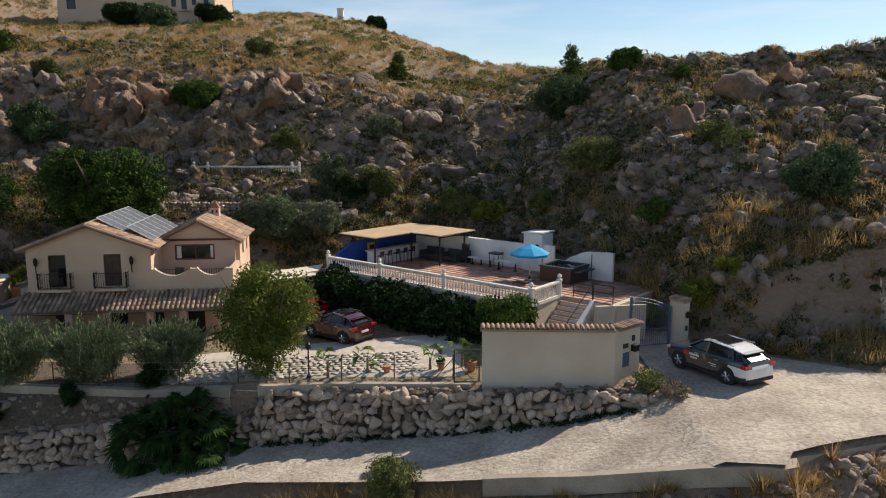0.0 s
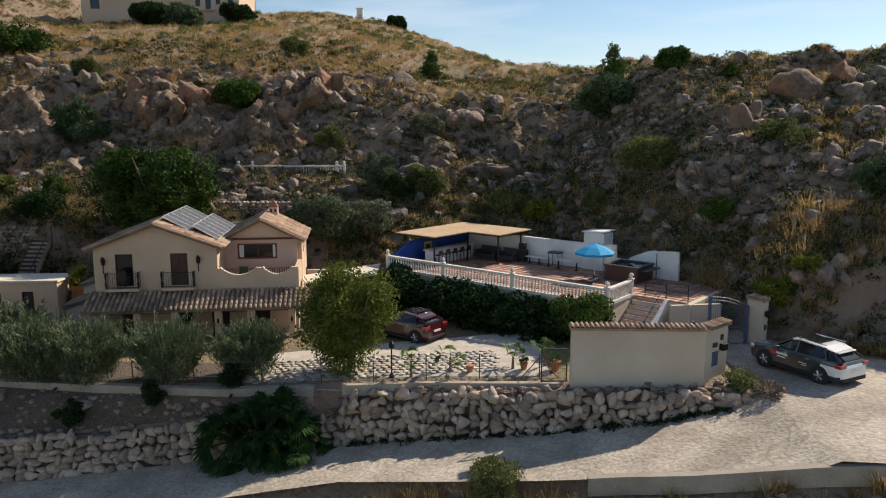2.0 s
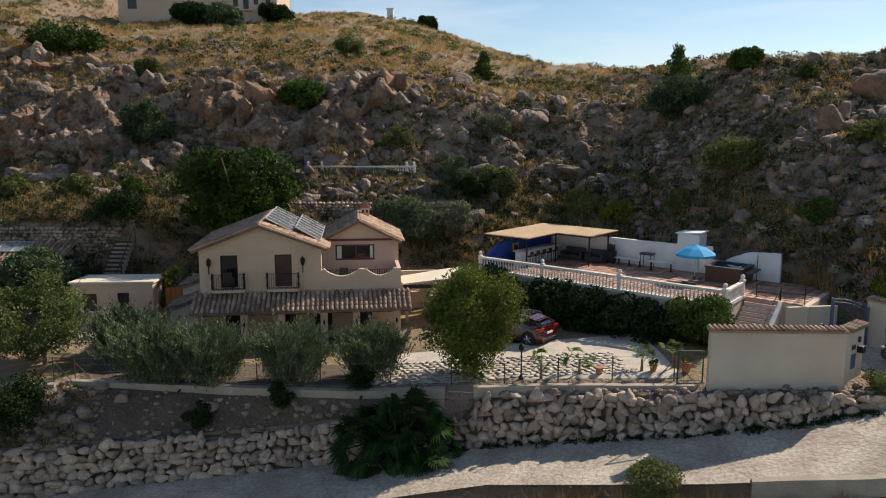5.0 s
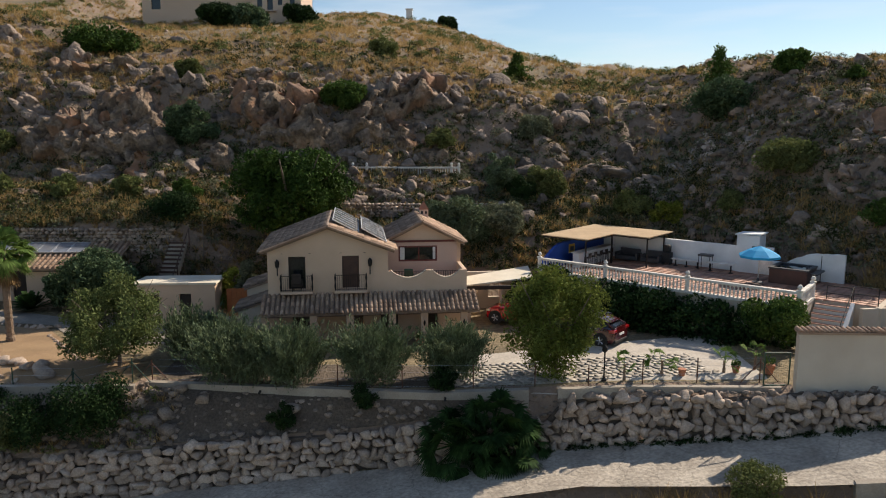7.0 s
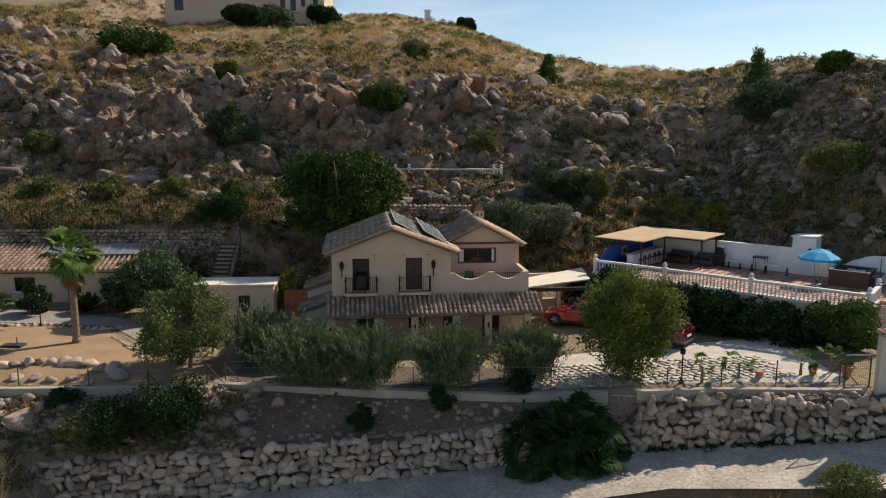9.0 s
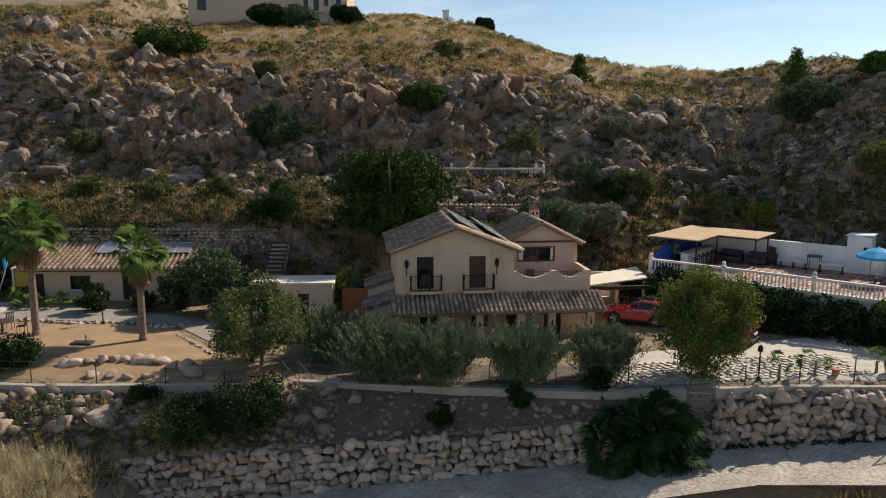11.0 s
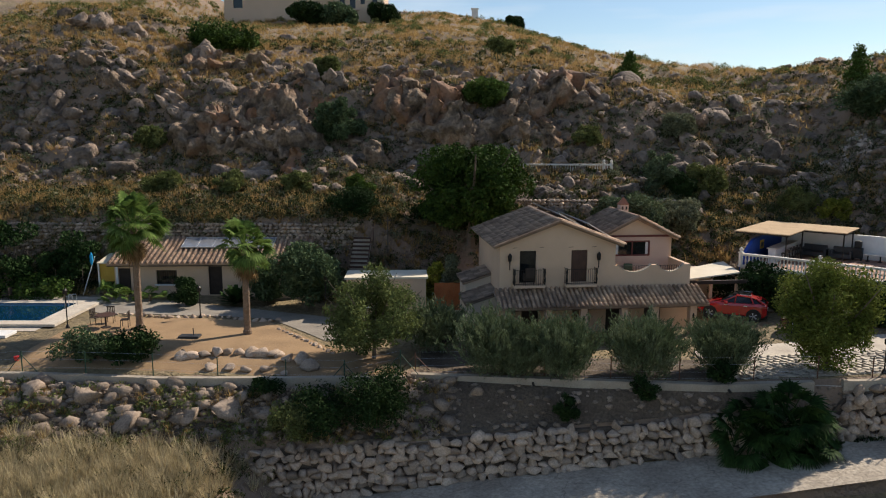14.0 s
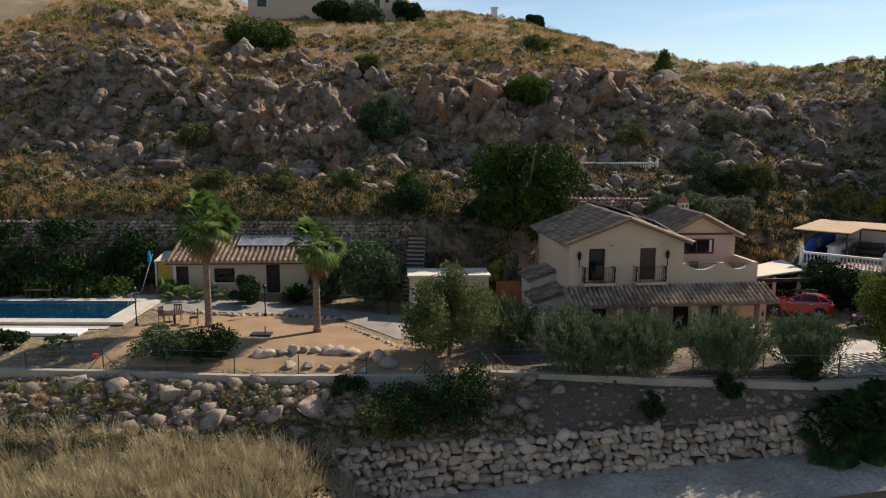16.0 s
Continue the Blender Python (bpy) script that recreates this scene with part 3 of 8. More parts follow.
def tile_slope(parent, top_a, top_b, down, length, mesh, pitch=0.245, name="tile", rng=np.random.default_rng(5), every=1):
    """Lays tiles on a slope: top_a to top_b is its upper edge, down the unit way down, in the parent's frame."""
    a, b, d = Vector(top_a), Vector(top_b), Vector(down).normalized()
    along = (b - a).normalized()
    up = along.cross(-d)
    if up.z < 0:
        up = -up
    x = (-d).cross(up)
    base = Matrix((x, -d, up)).transposed().to_4x4()
    cols, rows = max(1, int((b - a).length / pitch)), max(1, round(length / 0.40))
    for c in range(cols):
        for r in range(rows):
            p = a + along * (c + 0.5) * (b - a).length / cols + d * (r * length / rows) + up * (0.035 + 0.012 * rng.random())
            ob = new(name, mesh)
            ob.parent = parent
            k = length / rows / 0.40
            ob.matrix_basis = Matrix.Translation(p) @ base @ Matrix.Rotation(rng.normal(0, 0.02), 4, "Z") @ Matrix.Diagonal((1, k, 1, 1))


def roof_slab(pts, thick=0.12):
    """A sloping slab from its four top corners."""
    bm = bmesh.new()
    t = [bm.verts.new(p) for p in pts]
    u = [bm.verts.new((p[0], p[1], p[2] - thick)) for p in pts]
    bm.faces.new(t)
    bm.faces.new(u[::-1])
    for i in range(len(pts)):
        j = (i + 1) % len(pts)
        bm.faces.new((t[i], u[i], u[j], t[j]))
    return bm


HM = Matrix.Translation((-23.45, 40.8, 0.1)) @ turn_z(6.9)
house = thing("farmhouse", HM, "two-storey cream rendered farmhouse with clay tile roofs", "house")
GW, GD, EAVE, APEX, LEN = 6.75, 7.1, 5.35, 6.62, 11.25       # gable width and depth, eave and apex heights, whole length
# ground storey and the gable block
part("wall", wall_holes(0, LEN, 0, 0.3, -0.6, 2.9, [(1.3, 2.3, 0, 2.05), (4.3, 5.3, 0.9, 2.05), (6.3, 7.3, 0, 2.1), (8.6, 9.6, 0, 2.1)]), STUCCO, house)
upper = part("wall", wall_holes(0, GW, 0, 0.3, 2.9, EAVE, [(1.15, 2.1, 3.2, 5.05), (4.15, 5.1, 3.2, 5.05)]), STUCCO, house)
part("wall", bx(0, 0.3, 0.3, GD, -0.6, EAVE), STUCCO, house)
part("wall", bx(GW - 0.3, GW, 0.3, GD, 2.9, EAVE), STUCCO, house)
part("wall", bx(0, LEN, GD - 0.3, GD, -0.6, EAVE - 0.02), STUCCO, house)
part("wall", bx(LEN - 0.3, LEN, 0.3, GD - 0.3, -0.6, 3.1), STUCCO, house)
part("gable", prism([(0.0, EAVE), (GW, EAVE), (GW / 2, APEX)], 0.0, 0.3), STUCCO, house)
part("gable", prism([(0.0, EAVE), (GW, EAVE), (GW / 2, APEX)], GD - 0.3, GD), STUCCO, house)
part("floor", bx(0.3, LEN - 0.3, 0.3, GD - 0.3, 2.75, 2.95), ROOM, house, "upper floor slab")
part("floor", bx(0.0, LEN, -1.6, GD, -0.5, 0.0), KERBCON, house, "concrete porch floor")
# gable roof
ov, sl = 0.35, (APEX - EAVE) / (GW / 2)
zr, zl = APEX + 0.12, EAVE + 0.12 - ov * sl
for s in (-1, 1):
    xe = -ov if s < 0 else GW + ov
    roof = part("roof", roof_slab([(GW / 2, -0.3, zr), (xe, -0.3, zl), (xe, GD + 0.3, zl), (GW / 2, GD + 0.3, zr)]), TILE_OLD_SHADED, house, "weathered clay tile roof slope")
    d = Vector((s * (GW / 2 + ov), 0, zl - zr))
    # shade is put into the tile colour: -x slope dark, +x slope pale
    tile_slope(roof, (GW / 2 + s * 0.06, -0.3, zr), (GW / 2 + s * 0.06, GD + 0.3, zr), d, d.length + 0.04, TILE_OLD_SHADED_MESH if s < 0 else TILE_MESH, 0.27)
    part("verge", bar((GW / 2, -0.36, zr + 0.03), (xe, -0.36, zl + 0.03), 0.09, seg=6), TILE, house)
part("ridge", bar((GW / 2, -0.35, zr + 0.03), (GW / 2, GD + 0.35, zr + 0.03), 0.12, seg=8), TILE_OLD_SHADED, house)
# solar arrays on stands over the sunny slope
for k, (x0, z0, x1, z1, ya, yb) in enumerate(((GW / 2 + 0.25, APEX + 0.42, GW / 2 + 1.75, APEX - 0.38, 0.9, 7.2), (GW / 2 + 1.9, APEX - 0.12, GW / 2 + 3.35, APEX - 0.95, 0.9, 7.2))):
    array = part("solar_array", bmesh.new(), ALU, house, "row of framed solar panels on metal stands")
    n = 6
    d = Vector((x1 - x0, 0, z1 - z0))
    L = d.length
    d.normalize()
    rot = Matrix((d, (0, 1, 0), d.cross(Vector((0, 1, 0))))).transposed().to_4x4()
    w = (yb - ya) / n
    for i in range(n):
        m = Matrix.Translation((x0, ya + i * w, z0)) @ rot
        fr = bmesh.new()
        for a in ((0, L, 0, 0.045), (0, L, w - 0.045, w), (0, 0.045, 0.045, w - 0.045), (L - 0.045, L, 0.045, w - 0.045)):
            box(fr, a[0], a[1], a[2], a[3], -0.03, 0.03, m=m)
        pn = part("panel", bx(0.045, L - 0.045, 0.045, w - 0.045, -0.02, 0.02, m=m), PANEL, array)
        part("frame", fr, ALU, array)
    st = bmesh.new()
    for y in np.linspace(ya + 0.3, yb - 0.3, 4):
        tube(st, (x0 + 0.1, y, z0 - 0.05), (x0 + 0.1, y, APEX + 0.12 - sl * (x0 + 0.1 - GW / 2)), 0.025, seg=5)
        tube(st, (x1 - 0.1, y, z1 - 0.02), (x1 - 0.1, y, APEX + 0.05 - sl * (x1 - 0.1 - GW / 2)), 0.025, seg=5)
        tube(st, (x0 + 0.1, y, APEX + 0.17 - sl * (x0 + 0.1 - GW / 2)), (x1 - 0.1, y, APEX + 0.17 - sl * (x1 - 0.1 - GW / 2)), 0.02, seg=5)
    part("stand", st, DARKGREY, array)
# balcony doors
def balcony(x0, x1, open_door):
    xm0, xm1 = x0 - 0.42, x1 + 0.42
    slab = part("balcony", bx(xm0, xm1, -0.62, 0.0, 3.02, 3.17, bevel=0.02), STUCCO, house, "small balcony with black iron railing")
    rail = bmesh.new()
    for z in (3.25, 4.05):
        tube(rail, (xm0 + 0.03, -0.57, z), (xm1 - 0.03, -0.57, z), 0.016, seg=5)
        for x in (xm0 + 0.03, xm1 - 0.03):
            tube(rail, (x, -0.57, z), (x, 0, z), 0.016, seg=5)
    part("railing", rail, IRON, slab)
    xs = np.linspace(xm0 + 0.03, xm1 - 0.03, 15)
    for x in xs:
        part("baluster", bar((x, -0.57, 3.17), (x, -0.57, 4.06), 0.01, seg=4), IRON, slab)
    for x in (xm0 + 0.03, xm1 - 0.03):
        for y in (-0.45, -0.33, -0.21, -0.09):
            part("baluster", bar((x, y, 3.17), (x, y, 4.06), 0.01, seg=4), IRON, slab)
        part("scroll", lathe([(0.02, 0), (0.06, 0.25), (0.03, 0.5), (0.065, 0.72), (0.03, 0.95)], 6), IRON, slab).matrix_basis = Matrix.Translation((x, -0.57, 3.17))
    if open_door:
        part("door_frame", prism([(x0, 3.17), (x0 + 0.06, 3.17), (x0 + 0.06, 5.0), (x1 - 0.06, 5.0), (x1 - 0.06, 3.17), (x1, 3.17), (x1, 5.05), (x0, 5.05)], 0.12, 0.2), DARKWOOD, house)
        # dark pane gives the open doorway the darkness of the room behind
        part("door_pane", bx(x0 + 0.06, x1 - 0.06, 0.15, 0.165, 3.2, 5.0), GLASS, house, "dark pane for the shaded room behind the open balcony door")
    else:
        dr = part("door", bx(x0, x1, 0.10, 0.16, 3.2, 5.05), BROWNWOOD, house, "brown panelled wooden shutter door")
        for xa, xb in ((x0 + 0.08, (x0 + x1) / 2 - 0.03), ((x0 + x1) / 2 + 0.03, x1 - 0.08)):
            for za, zb in ((3.3, 3.95), (4.05, 4.95)):
                part("door_panel", bx(xa, xb, 0.08, 0.10, za, zb, bevel=0.008), BROWNWOOD, dr)
    return slab


balcony(1.15, 2.1, True)
balcony(4.15, 5.1, False)
# wall lanterns and eave hooks
for x in (0.55, 5.72):
    lan = part("wall_lantern", lathe([(0.03, 0), (0.035, 0.45), (0.10, 0.5), (0.13, 0.78), (0.10, 0.84), (0.02, 0.95)], 6), IRON, house, "black iron lantern")
    lan.matrix_basis = Matrix.Translation((x, -0.16, 4.0))
    part("bracket", bar((x, -0.16, 4.55), (x, 0.02, 4.62), 0.02, seg=5), IRON, lan).matrix_basis = Matrix.Translation((-x, 0.16, -4.0))
for x in (0.75, 2.3, 4.0, 5.35):
    part("hook", bar((x, 0.0, 5.22), (x + 0.12, -0.4, 5.3), 0.012, seg=4), IRON, house)
# parapet of the roof terrace, with two swags
pts = [(GW, 2.9), (LEN + 0.05, 2.9), (LEN + 0.05, 4.12)]
xa, xb = GW + 0.55, LEN - 0.35
mid = (xa + xb) / 2
def swag(a, b):
    return [(a + (b - a) * k / 12, 4.12 - 0.46 * math.sin(math.pi * k / 12) ** 0.75) for k in range(13)]
top = [(GW, 4.1)] + swag(xa - 0.4, mid - 0.18) + swag(mid + 0.18, xb)
par = part("parapet", prism(pts + top[::-1], 0.0, 0.22), STUCCO, house, "parapet wall with two scooped curves")
part("parapet", bx(LEN - 0.17, LEN + 0.05, 0.22, 2.6, 2.9, 4.12), STUCCO, house)
for sw in (swag(xa - 0.4, mid - 0.18), swag(mid + 0.18, xb)):
    part("coping", prism([(x, z + 0.012) for x, z in sw] + [(x, z + 0.06) for x, z in sw[::-1]], -0.03, 0.25), STUCCO_PALE, par)
    g = bmesh.new()
    for x, z in sw[1:-1]:
        for q in (0, 0.11):
            tube(g, (x + q, 0.11, z + 0.02), (x + q, 0.11, 4.06), 0.01, seg=4)
    tube(g, (sw[0][0], 0.11, 4.06), (sw[-1][0], 0.11, 4.06), 0.014, seg=4)
    part("railing", g, IRON, par)
# the upper room behind the terrace
X0, X1, Y0, Y1, E2, A2 = GW + 0.0, LEN - 0.18, 2.55, 7.0, 5.4, 6.5
part("wall", wall_holes(X0, X1, Y0, Y0 + 0.25, 2.9, E2, [(GW + 0.75, LEN - 1.4, 4.2, 5.15)]), STUCCO_PINK, house, "pink rendered wall of the upper room")
part("gable", prism([(X0, E2), (X1, E2), ((X0 + X1) / 2, A2 - 0.03)], Y0 + 0.02, Y0 + 0.25), STUCCO, house)
part("wall", wall_holes(Y0 + 0.25, Y1, -0.25, 0, 2.9, E2, [(Y0 + 1.2, Y0 + 1.9, 4.3, 5.2), (Y0 + 2.9, Y0 + 3.5, 4.3, 5.2)]), STUCCO, house).matrix_basis = Matrix.Translation((X1, 0, 0)) @ turn_z(90) @ Matrix.Translation((0, 0.0, 0))
part("wall", bx(X0, X1, Y1, Y1 + 0.1, 2.9, E2), STUCCO, house)
part("gable", prism([(X0, E2), (X1, E2), ((X0 + X1) / 2, A2 - 0.03)], Y1 - 0.2, Y1), STUCCO, house)
part("beam", bx(X0 + 0.1, X1 + 0.05, Y0 - 0.06, Y0 + 0.02, E2 - 0.02, E2 + 0.1), REDWOOD, house, "red-stained timber beam")
win = part("window", prism([(GW + 0.75, 4.2), (LEN - 1.4, 4.2), (LEN - 1.4, 4.29), (GW + 0.75, 4.29)], Y0 + 0.02, Y0 + 0.16), REDWOOD, house, "wide red-framed window with white curtains")
for a in ((GW + 0.75, LEN - 1.4, 5.06, 5.15), (GW + 0.75, GW + 0.83, 4.29, 5.06), (LEN - 1.48, LEN - 1.4, 4.29, 5.06), (GW + 1.95, GW + 2.02, 4.29, 5.06)):
    part("frame", bx(a[0], a[1], Y0 + 0.02, Y0 + 0.16, a[2], a[3]), REDWOOD, win)
part("pane", bx(GW + 0.83, GW + 1.95, Y0 + 0.10, Y0 + 0.115, 4.29, 5.06), GLASS, win)
part("pane", bx(GW + 2.02, LEN - 1.48, Y0 + 0.10, Y0 + 0.115, 4.29, 5.06), GLASS, win)
for a in ((GW + 0.85, GW + 1.12), (LEN - 1.66, LEN - 1.5)):
    part("curtain", bx(a[0], a[1], Y0 + 0.08, Y0 + 0.092, 4.3, 5.05), CURTAIN, win)
for y in (Y0 + 1.2, Y0 + 2.9):
    part("window", bx(X1 - 0.02, X1 + 0.05, y - 0.02, y + 0.68, 4.28, 5.22), BROWNWOOD, house, "brown wooden side window")
xm, zr2, ov2 = (X0 + X1) / 2, A2 + 0.12, 0.42
s2 = (A2 - E2) / ((X1 - X0) / 2)
ze2 = E2 + 0.12 - ov2 * s2
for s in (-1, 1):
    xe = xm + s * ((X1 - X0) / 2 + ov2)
    # same here: slab and tiles of the -x slope take the shade-darkened colour
    roof = part("roof", roof_slab([(xm, Y0 - 0.35, zr2), (xe, Y0 - 0.35, ze2), (xe, Y1 + 0.3, ze2), (xm, Y1 + 0.3, zr2)]), TILE_OLD_SHADED if s < 0 else TILE, house, "clay tile roof slope")
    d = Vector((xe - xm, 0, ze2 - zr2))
    tile_slope(roof, (xm + s * 0.06, Y0 - 0.35, zr2), (xm + s * 0.06, Y1 + 0.3, zr2), d, d.length + 0.03, TILE_OLD_SHADED_MESH if s < 0 else TILE_MESH, 0.27)
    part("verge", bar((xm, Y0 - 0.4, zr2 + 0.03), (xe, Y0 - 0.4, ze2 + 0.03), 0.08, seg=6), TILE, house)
part("ridge", bar((xm, Y0 - 0.4, zr2 + 0.03), (xm, Y1 + 0.3, zr2 + 0.03), 0.11, seg=8), TILE, house)
ch = part("chimney", bx(-0.28, 0.28, -0.28, 0.28, 0, 0.75, bevel=0.02), STUCCO_PINK, house, "stubby chimney with a pyramid clay cap")
ch.matrix_basis = Matrix.Translation((xm + 0.45, Y1 - 0.9, A2 - 0.25))
for sx in (-1, 1):
    part("vent", bx(sx * 0.13 - 0.06, sx * 0.13 + 0.06, -0.29, -0.2, 0.45, 0.65), BLACK, ch)
part("cap", lathe([(0.42, 0.75), (0.42, 0.8), (0.04, 1.22)], 4), BRICKCLAY, ch).matrix_basis = turn_z(45)
# porch
zj, ze, yo = 2.86, 2.12, -1.62
# porch slab takes the shade-darkened tile so the gaps between tiles look deep
slab = part("roof", roof_slab([(-0.35, 0.0, zj), (-0.35, yo, ze), (LEN + 0.55, yo, ze), (LEN + 0.55, 0.0, zj)]), TILE_OLD_SHADED, house, "long clay tile porch roof")
tile_slope(slab, (-0.35, 0.0, zj), (LEN + 0.55, 0.0, zj), (0, yo, ze - zj), math.hypot(yo, ze - zj) + 0.05, TILE_MESH, 0.27)
for x in (-0.1, 2.55, 4.55, 6.9, 8.7, 10.95):
    col = part("column", bx(x - 0.2, x + 0.2, -1.45, -1.05, 0, 1.98, bevel=0.03), STUCCO, house)
    part("ornament", lathe([(0.02, -0.17), (0.07, 0), (0.02, 0.17)], 4), IRON, col).matrix_basis = Matrix.Translation((x, -1.46, 1.4))
part("beam", bx(-0.3, LEN + 0.4, -1.4, -1.15, 1.9, 2.06), BROWNWOOD, house)
part("door", bx(6.3, 7.3, 0.12, 0.2, 0, 2.1), DARKWOOD, house, "brown wooden front door")
part("door", bx(8.6, 9.6, 0.12, 0.2, 0, 2.1), DARKWOOD, house)
part("door", bx(1.3, 2.3, 0.12, 0.2, 0, 2.05), DARKWOOD, house)
part("window", bx(4.3, 5.3, 0.12, 0.2, 0.9, 2.05), GLASS, house)
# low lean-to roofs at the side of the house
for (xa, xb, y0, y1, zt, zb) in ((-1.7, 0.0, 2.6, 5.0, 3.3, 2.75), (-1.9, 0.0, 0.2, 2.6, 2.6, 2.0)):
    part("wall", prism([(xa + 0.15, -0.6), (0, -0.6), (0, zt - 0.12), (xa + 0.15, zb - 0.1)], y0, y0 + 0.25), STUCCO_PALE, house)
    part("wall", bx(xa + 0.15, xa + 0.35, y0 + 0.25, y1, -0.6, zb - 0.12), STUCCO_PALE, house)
    # these slopes face -x too, so their colour includes the shade
    r = part("roof", roof_slab([(0, y0 - 0.1, zt), (xa, y0 - 0.1, zb), (xa, y1, zb), (0, y1, zt)]), TILE_OLD_SHADED, house)
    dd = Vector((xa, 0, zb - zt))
    tile_slope(r, (0, y0 - 0.1, zt), (0, y1, zt), dd, dd.length, TILE_OLD_SHADED_MESH, 0.27)

# ---- boundary wall, terrace and other large forms ----
RNG = np.random.default_rng(11)
bw = tagged(part("boundary_wall", plate([(1.7, 30.82), (7.4, 30.6), (8.75, 31.7), (8.55, 31.95), (7.3, 30.9), (1.7, 31.12)], 0.6, 3.66), STUCCO_PALE), "cream rendered boundary wall with a clay tile coping", "wall")


def coping(parent, a, b, z, width=0.5, tilt=0.14):
    """A row of half-round tiles laid across a wall's top."""
    a, b = Vector((*a, z)), Vector((*b, z))
    along = (b - a).normalized()
    side = Vector((along.y, -along.x, 0))
    n = int((b - a).length / 0.21)
    part("coping_bed", roof_slab([a - side * width / 2 + Vector((0, 0, 0.05)), a + side * width / 2 - Vector((0, 0, 0.03)), b + side * width / 2 - Vector((0, 0, 0.03)), b - side * width / 2 + Vector((0, 0, 0.05))], 0.1), TILE, parent)
    for i in range(n):
        p = a + along * (i + 0.5) * (b - a).length / n
        x, y = along, -side + Vector((0, 0, tilt))
        y.normalize()
        zz = x.cross(y)
        if zz.z < 0:
            x, zz = -x, -zz
        ob = new("tile", TILE_MESH)
        ob.parent = parent
        ob.matrix_basis = Matrix.Translation(p - y * -0.27 + Vector((0, 0, 0.02))) @ Matrix((x, y, zz)).transposed().to_4x4() @ Matrix.Diagonal((0.85, 1.2, 0.8, 1))


coping(bw, (1.62, 30.97), (7.4, 30.75), 3.72)
coping(bw, (7.45, 30.74), (8.72, 31.85), 3.74)
# letter box, intercom and plate on the end of the wall
wd = Vector((8.75 - 7.4, 31.7 - 30.6, 0)).normalized()
wm = Matrix.Translation((7.4, 30.6, 0)) @ Matrix((wd, (-wd.y, wd.x, 0), (0, 0, 1))).transposed().to_4x4()
part("letter_box", bx(1.1, 1.42, -0.24, -0.0, 2.55, 2.85, bevel=0.02, m=wm), IRON, bw, "black metal letter box")
part("intercom", bx(1.15, 1.3, -0.08, 0.0, 3.0, 3.25, bevel=0.01, m=wm), DARKGREY, bw)
part("plaque", bx(0.55, 0.9, -0.03, 0.0, 2.75, 2.95, m=wm), DARKGREY, bw, "grey plaque with unreadable lines")
part("meter_door", bx(0.55, 1.0, -0.02, 0.0, 1.9, 2.55, m=wm), BLUE_IRON, bw, "blue-grey meter cupboard door")

# terrace platform
T0 = Vector((-7.4, 46.9, 0))
TU, TV = Vector((0.763, -0.646, 0)).normalized(), Vector((0.646, 0.763, 0)).normalized()
TM = Matrix(((TU.x, TV.x, 0, T0.x), (TU.y, TV.y, 0, T0.y), (0, 0, 1, 0), (0, 0, 0, 1)))
TL, TD, TZ = 15.6, 8.3, 3.2
terrace = thing("terrace", TM, "raised terracotta-tiled terrace with white walls", "terrace", kind="structure")
part("base", bx(0, TL, 0, TD + 0.3, 0.2, TZ - 0.03), STUCCO_PALE, terrace)
part("base", bx(TL, TL + 3.2, 3.0, TD + 0.3, 0.2, TZ - 0.03), STUCCO_PALE, terrace)
fv, ff = [], []
for i in range(int((TL + 3) / 0.5)):
    for j in range(int(TD / 0.5) + 1):
        x, y = i * 0.5 + 0.26, j * 0.5 + 0.26
        if y > TD or (x > TL and y < 3.1):
            continue
        k = len(fv)
        for a, b, c in ((-1, -1, -0.02), (1, -1, -0.02), (1, 1, -0.02), (-1, 1, -0.02), (-1, -1, 0.012), (1, -1, 0.012), (1, 1, 0.012), (-1, 1, 0.012)):
            fv.append((x + a * 0.242, y + b * 0.242, TZ + c))
        ff += [(k + 4, k + 5, k + 6, k + 7), (k, k + 1, k + 5, k + 4), (k + 1, k + 2, k + 6, k + 5), (k + 2, k + 3, k + 7, k + 6), (k + 3, k, k + 4, k + 7)]
TERRA2 = mat("terracotta_tiles", (0.40, 0.22, 0.15), (0.33, 0.175, 0.12), 1.2, 0.7, 0.2, 25, stain=0.15, per="island")
tagged(link("floor_tiles", raw_mesh("floor_tiles", fv, ff, TERRA2), TERRA2, terrace), "square terracotta floor tiles", kind="stuff")
# back wall, side wall and shower block
part("wall", bx(-0.2, 9.6, TD, TD + 0.25, TZ, 4.85), WHITE, terrace, "white painted terrace wall")
blue = [(0.1, TZ - 0.4), (TD, TZ - 0.4), (TD, 4.85), (2.6, 4.78)] + [(2.6 - 2.3 * k / 6, 4.78 - 1.0 * (k / 6) ** 1.6) for k in range(1, 7)]
part("wall", prism(blue, -0.1, 0.12), BLUE_WALL, terrace, "bright blue painted side wall").matrix_basis = turn_z(90)
part("sign", bx(0.1, 0.13, 3.4, 4.15, 3.95, 4.55), YELLOW, terrace, "small yellow and black picture board")
part("sign_mark", bx(0.13, 0.14, 3.55, 4.0, 4.1, 4.4), DARKGREY, terrace)
part("shower_block", bx(9.6, 11.0, TD - 0.15, TD + 1.1, TZ, 5.6), WHITE, terrace, "white shower block with a sloping roof")
part("roof", roof_slab([(9.5, TD - 0.25, 5.66), (11.1, TD - 0.25, 5.76), (11.1, TD + 1.2, 5.76), (9.5, TD + 1.2, 5.66)], 0.08), WHITE, terrace)
dr = part("door_frame", bx(11.0, 11.85, TD - 0.02, TD + 0.06, TZ, 4.95), WHITE, terrace)
part("door", bx(11.05, 11.8, TD - 0.05, TD - 0.02, TZ + 0.02, 4.85), ALU, terrace, "grey metal door")
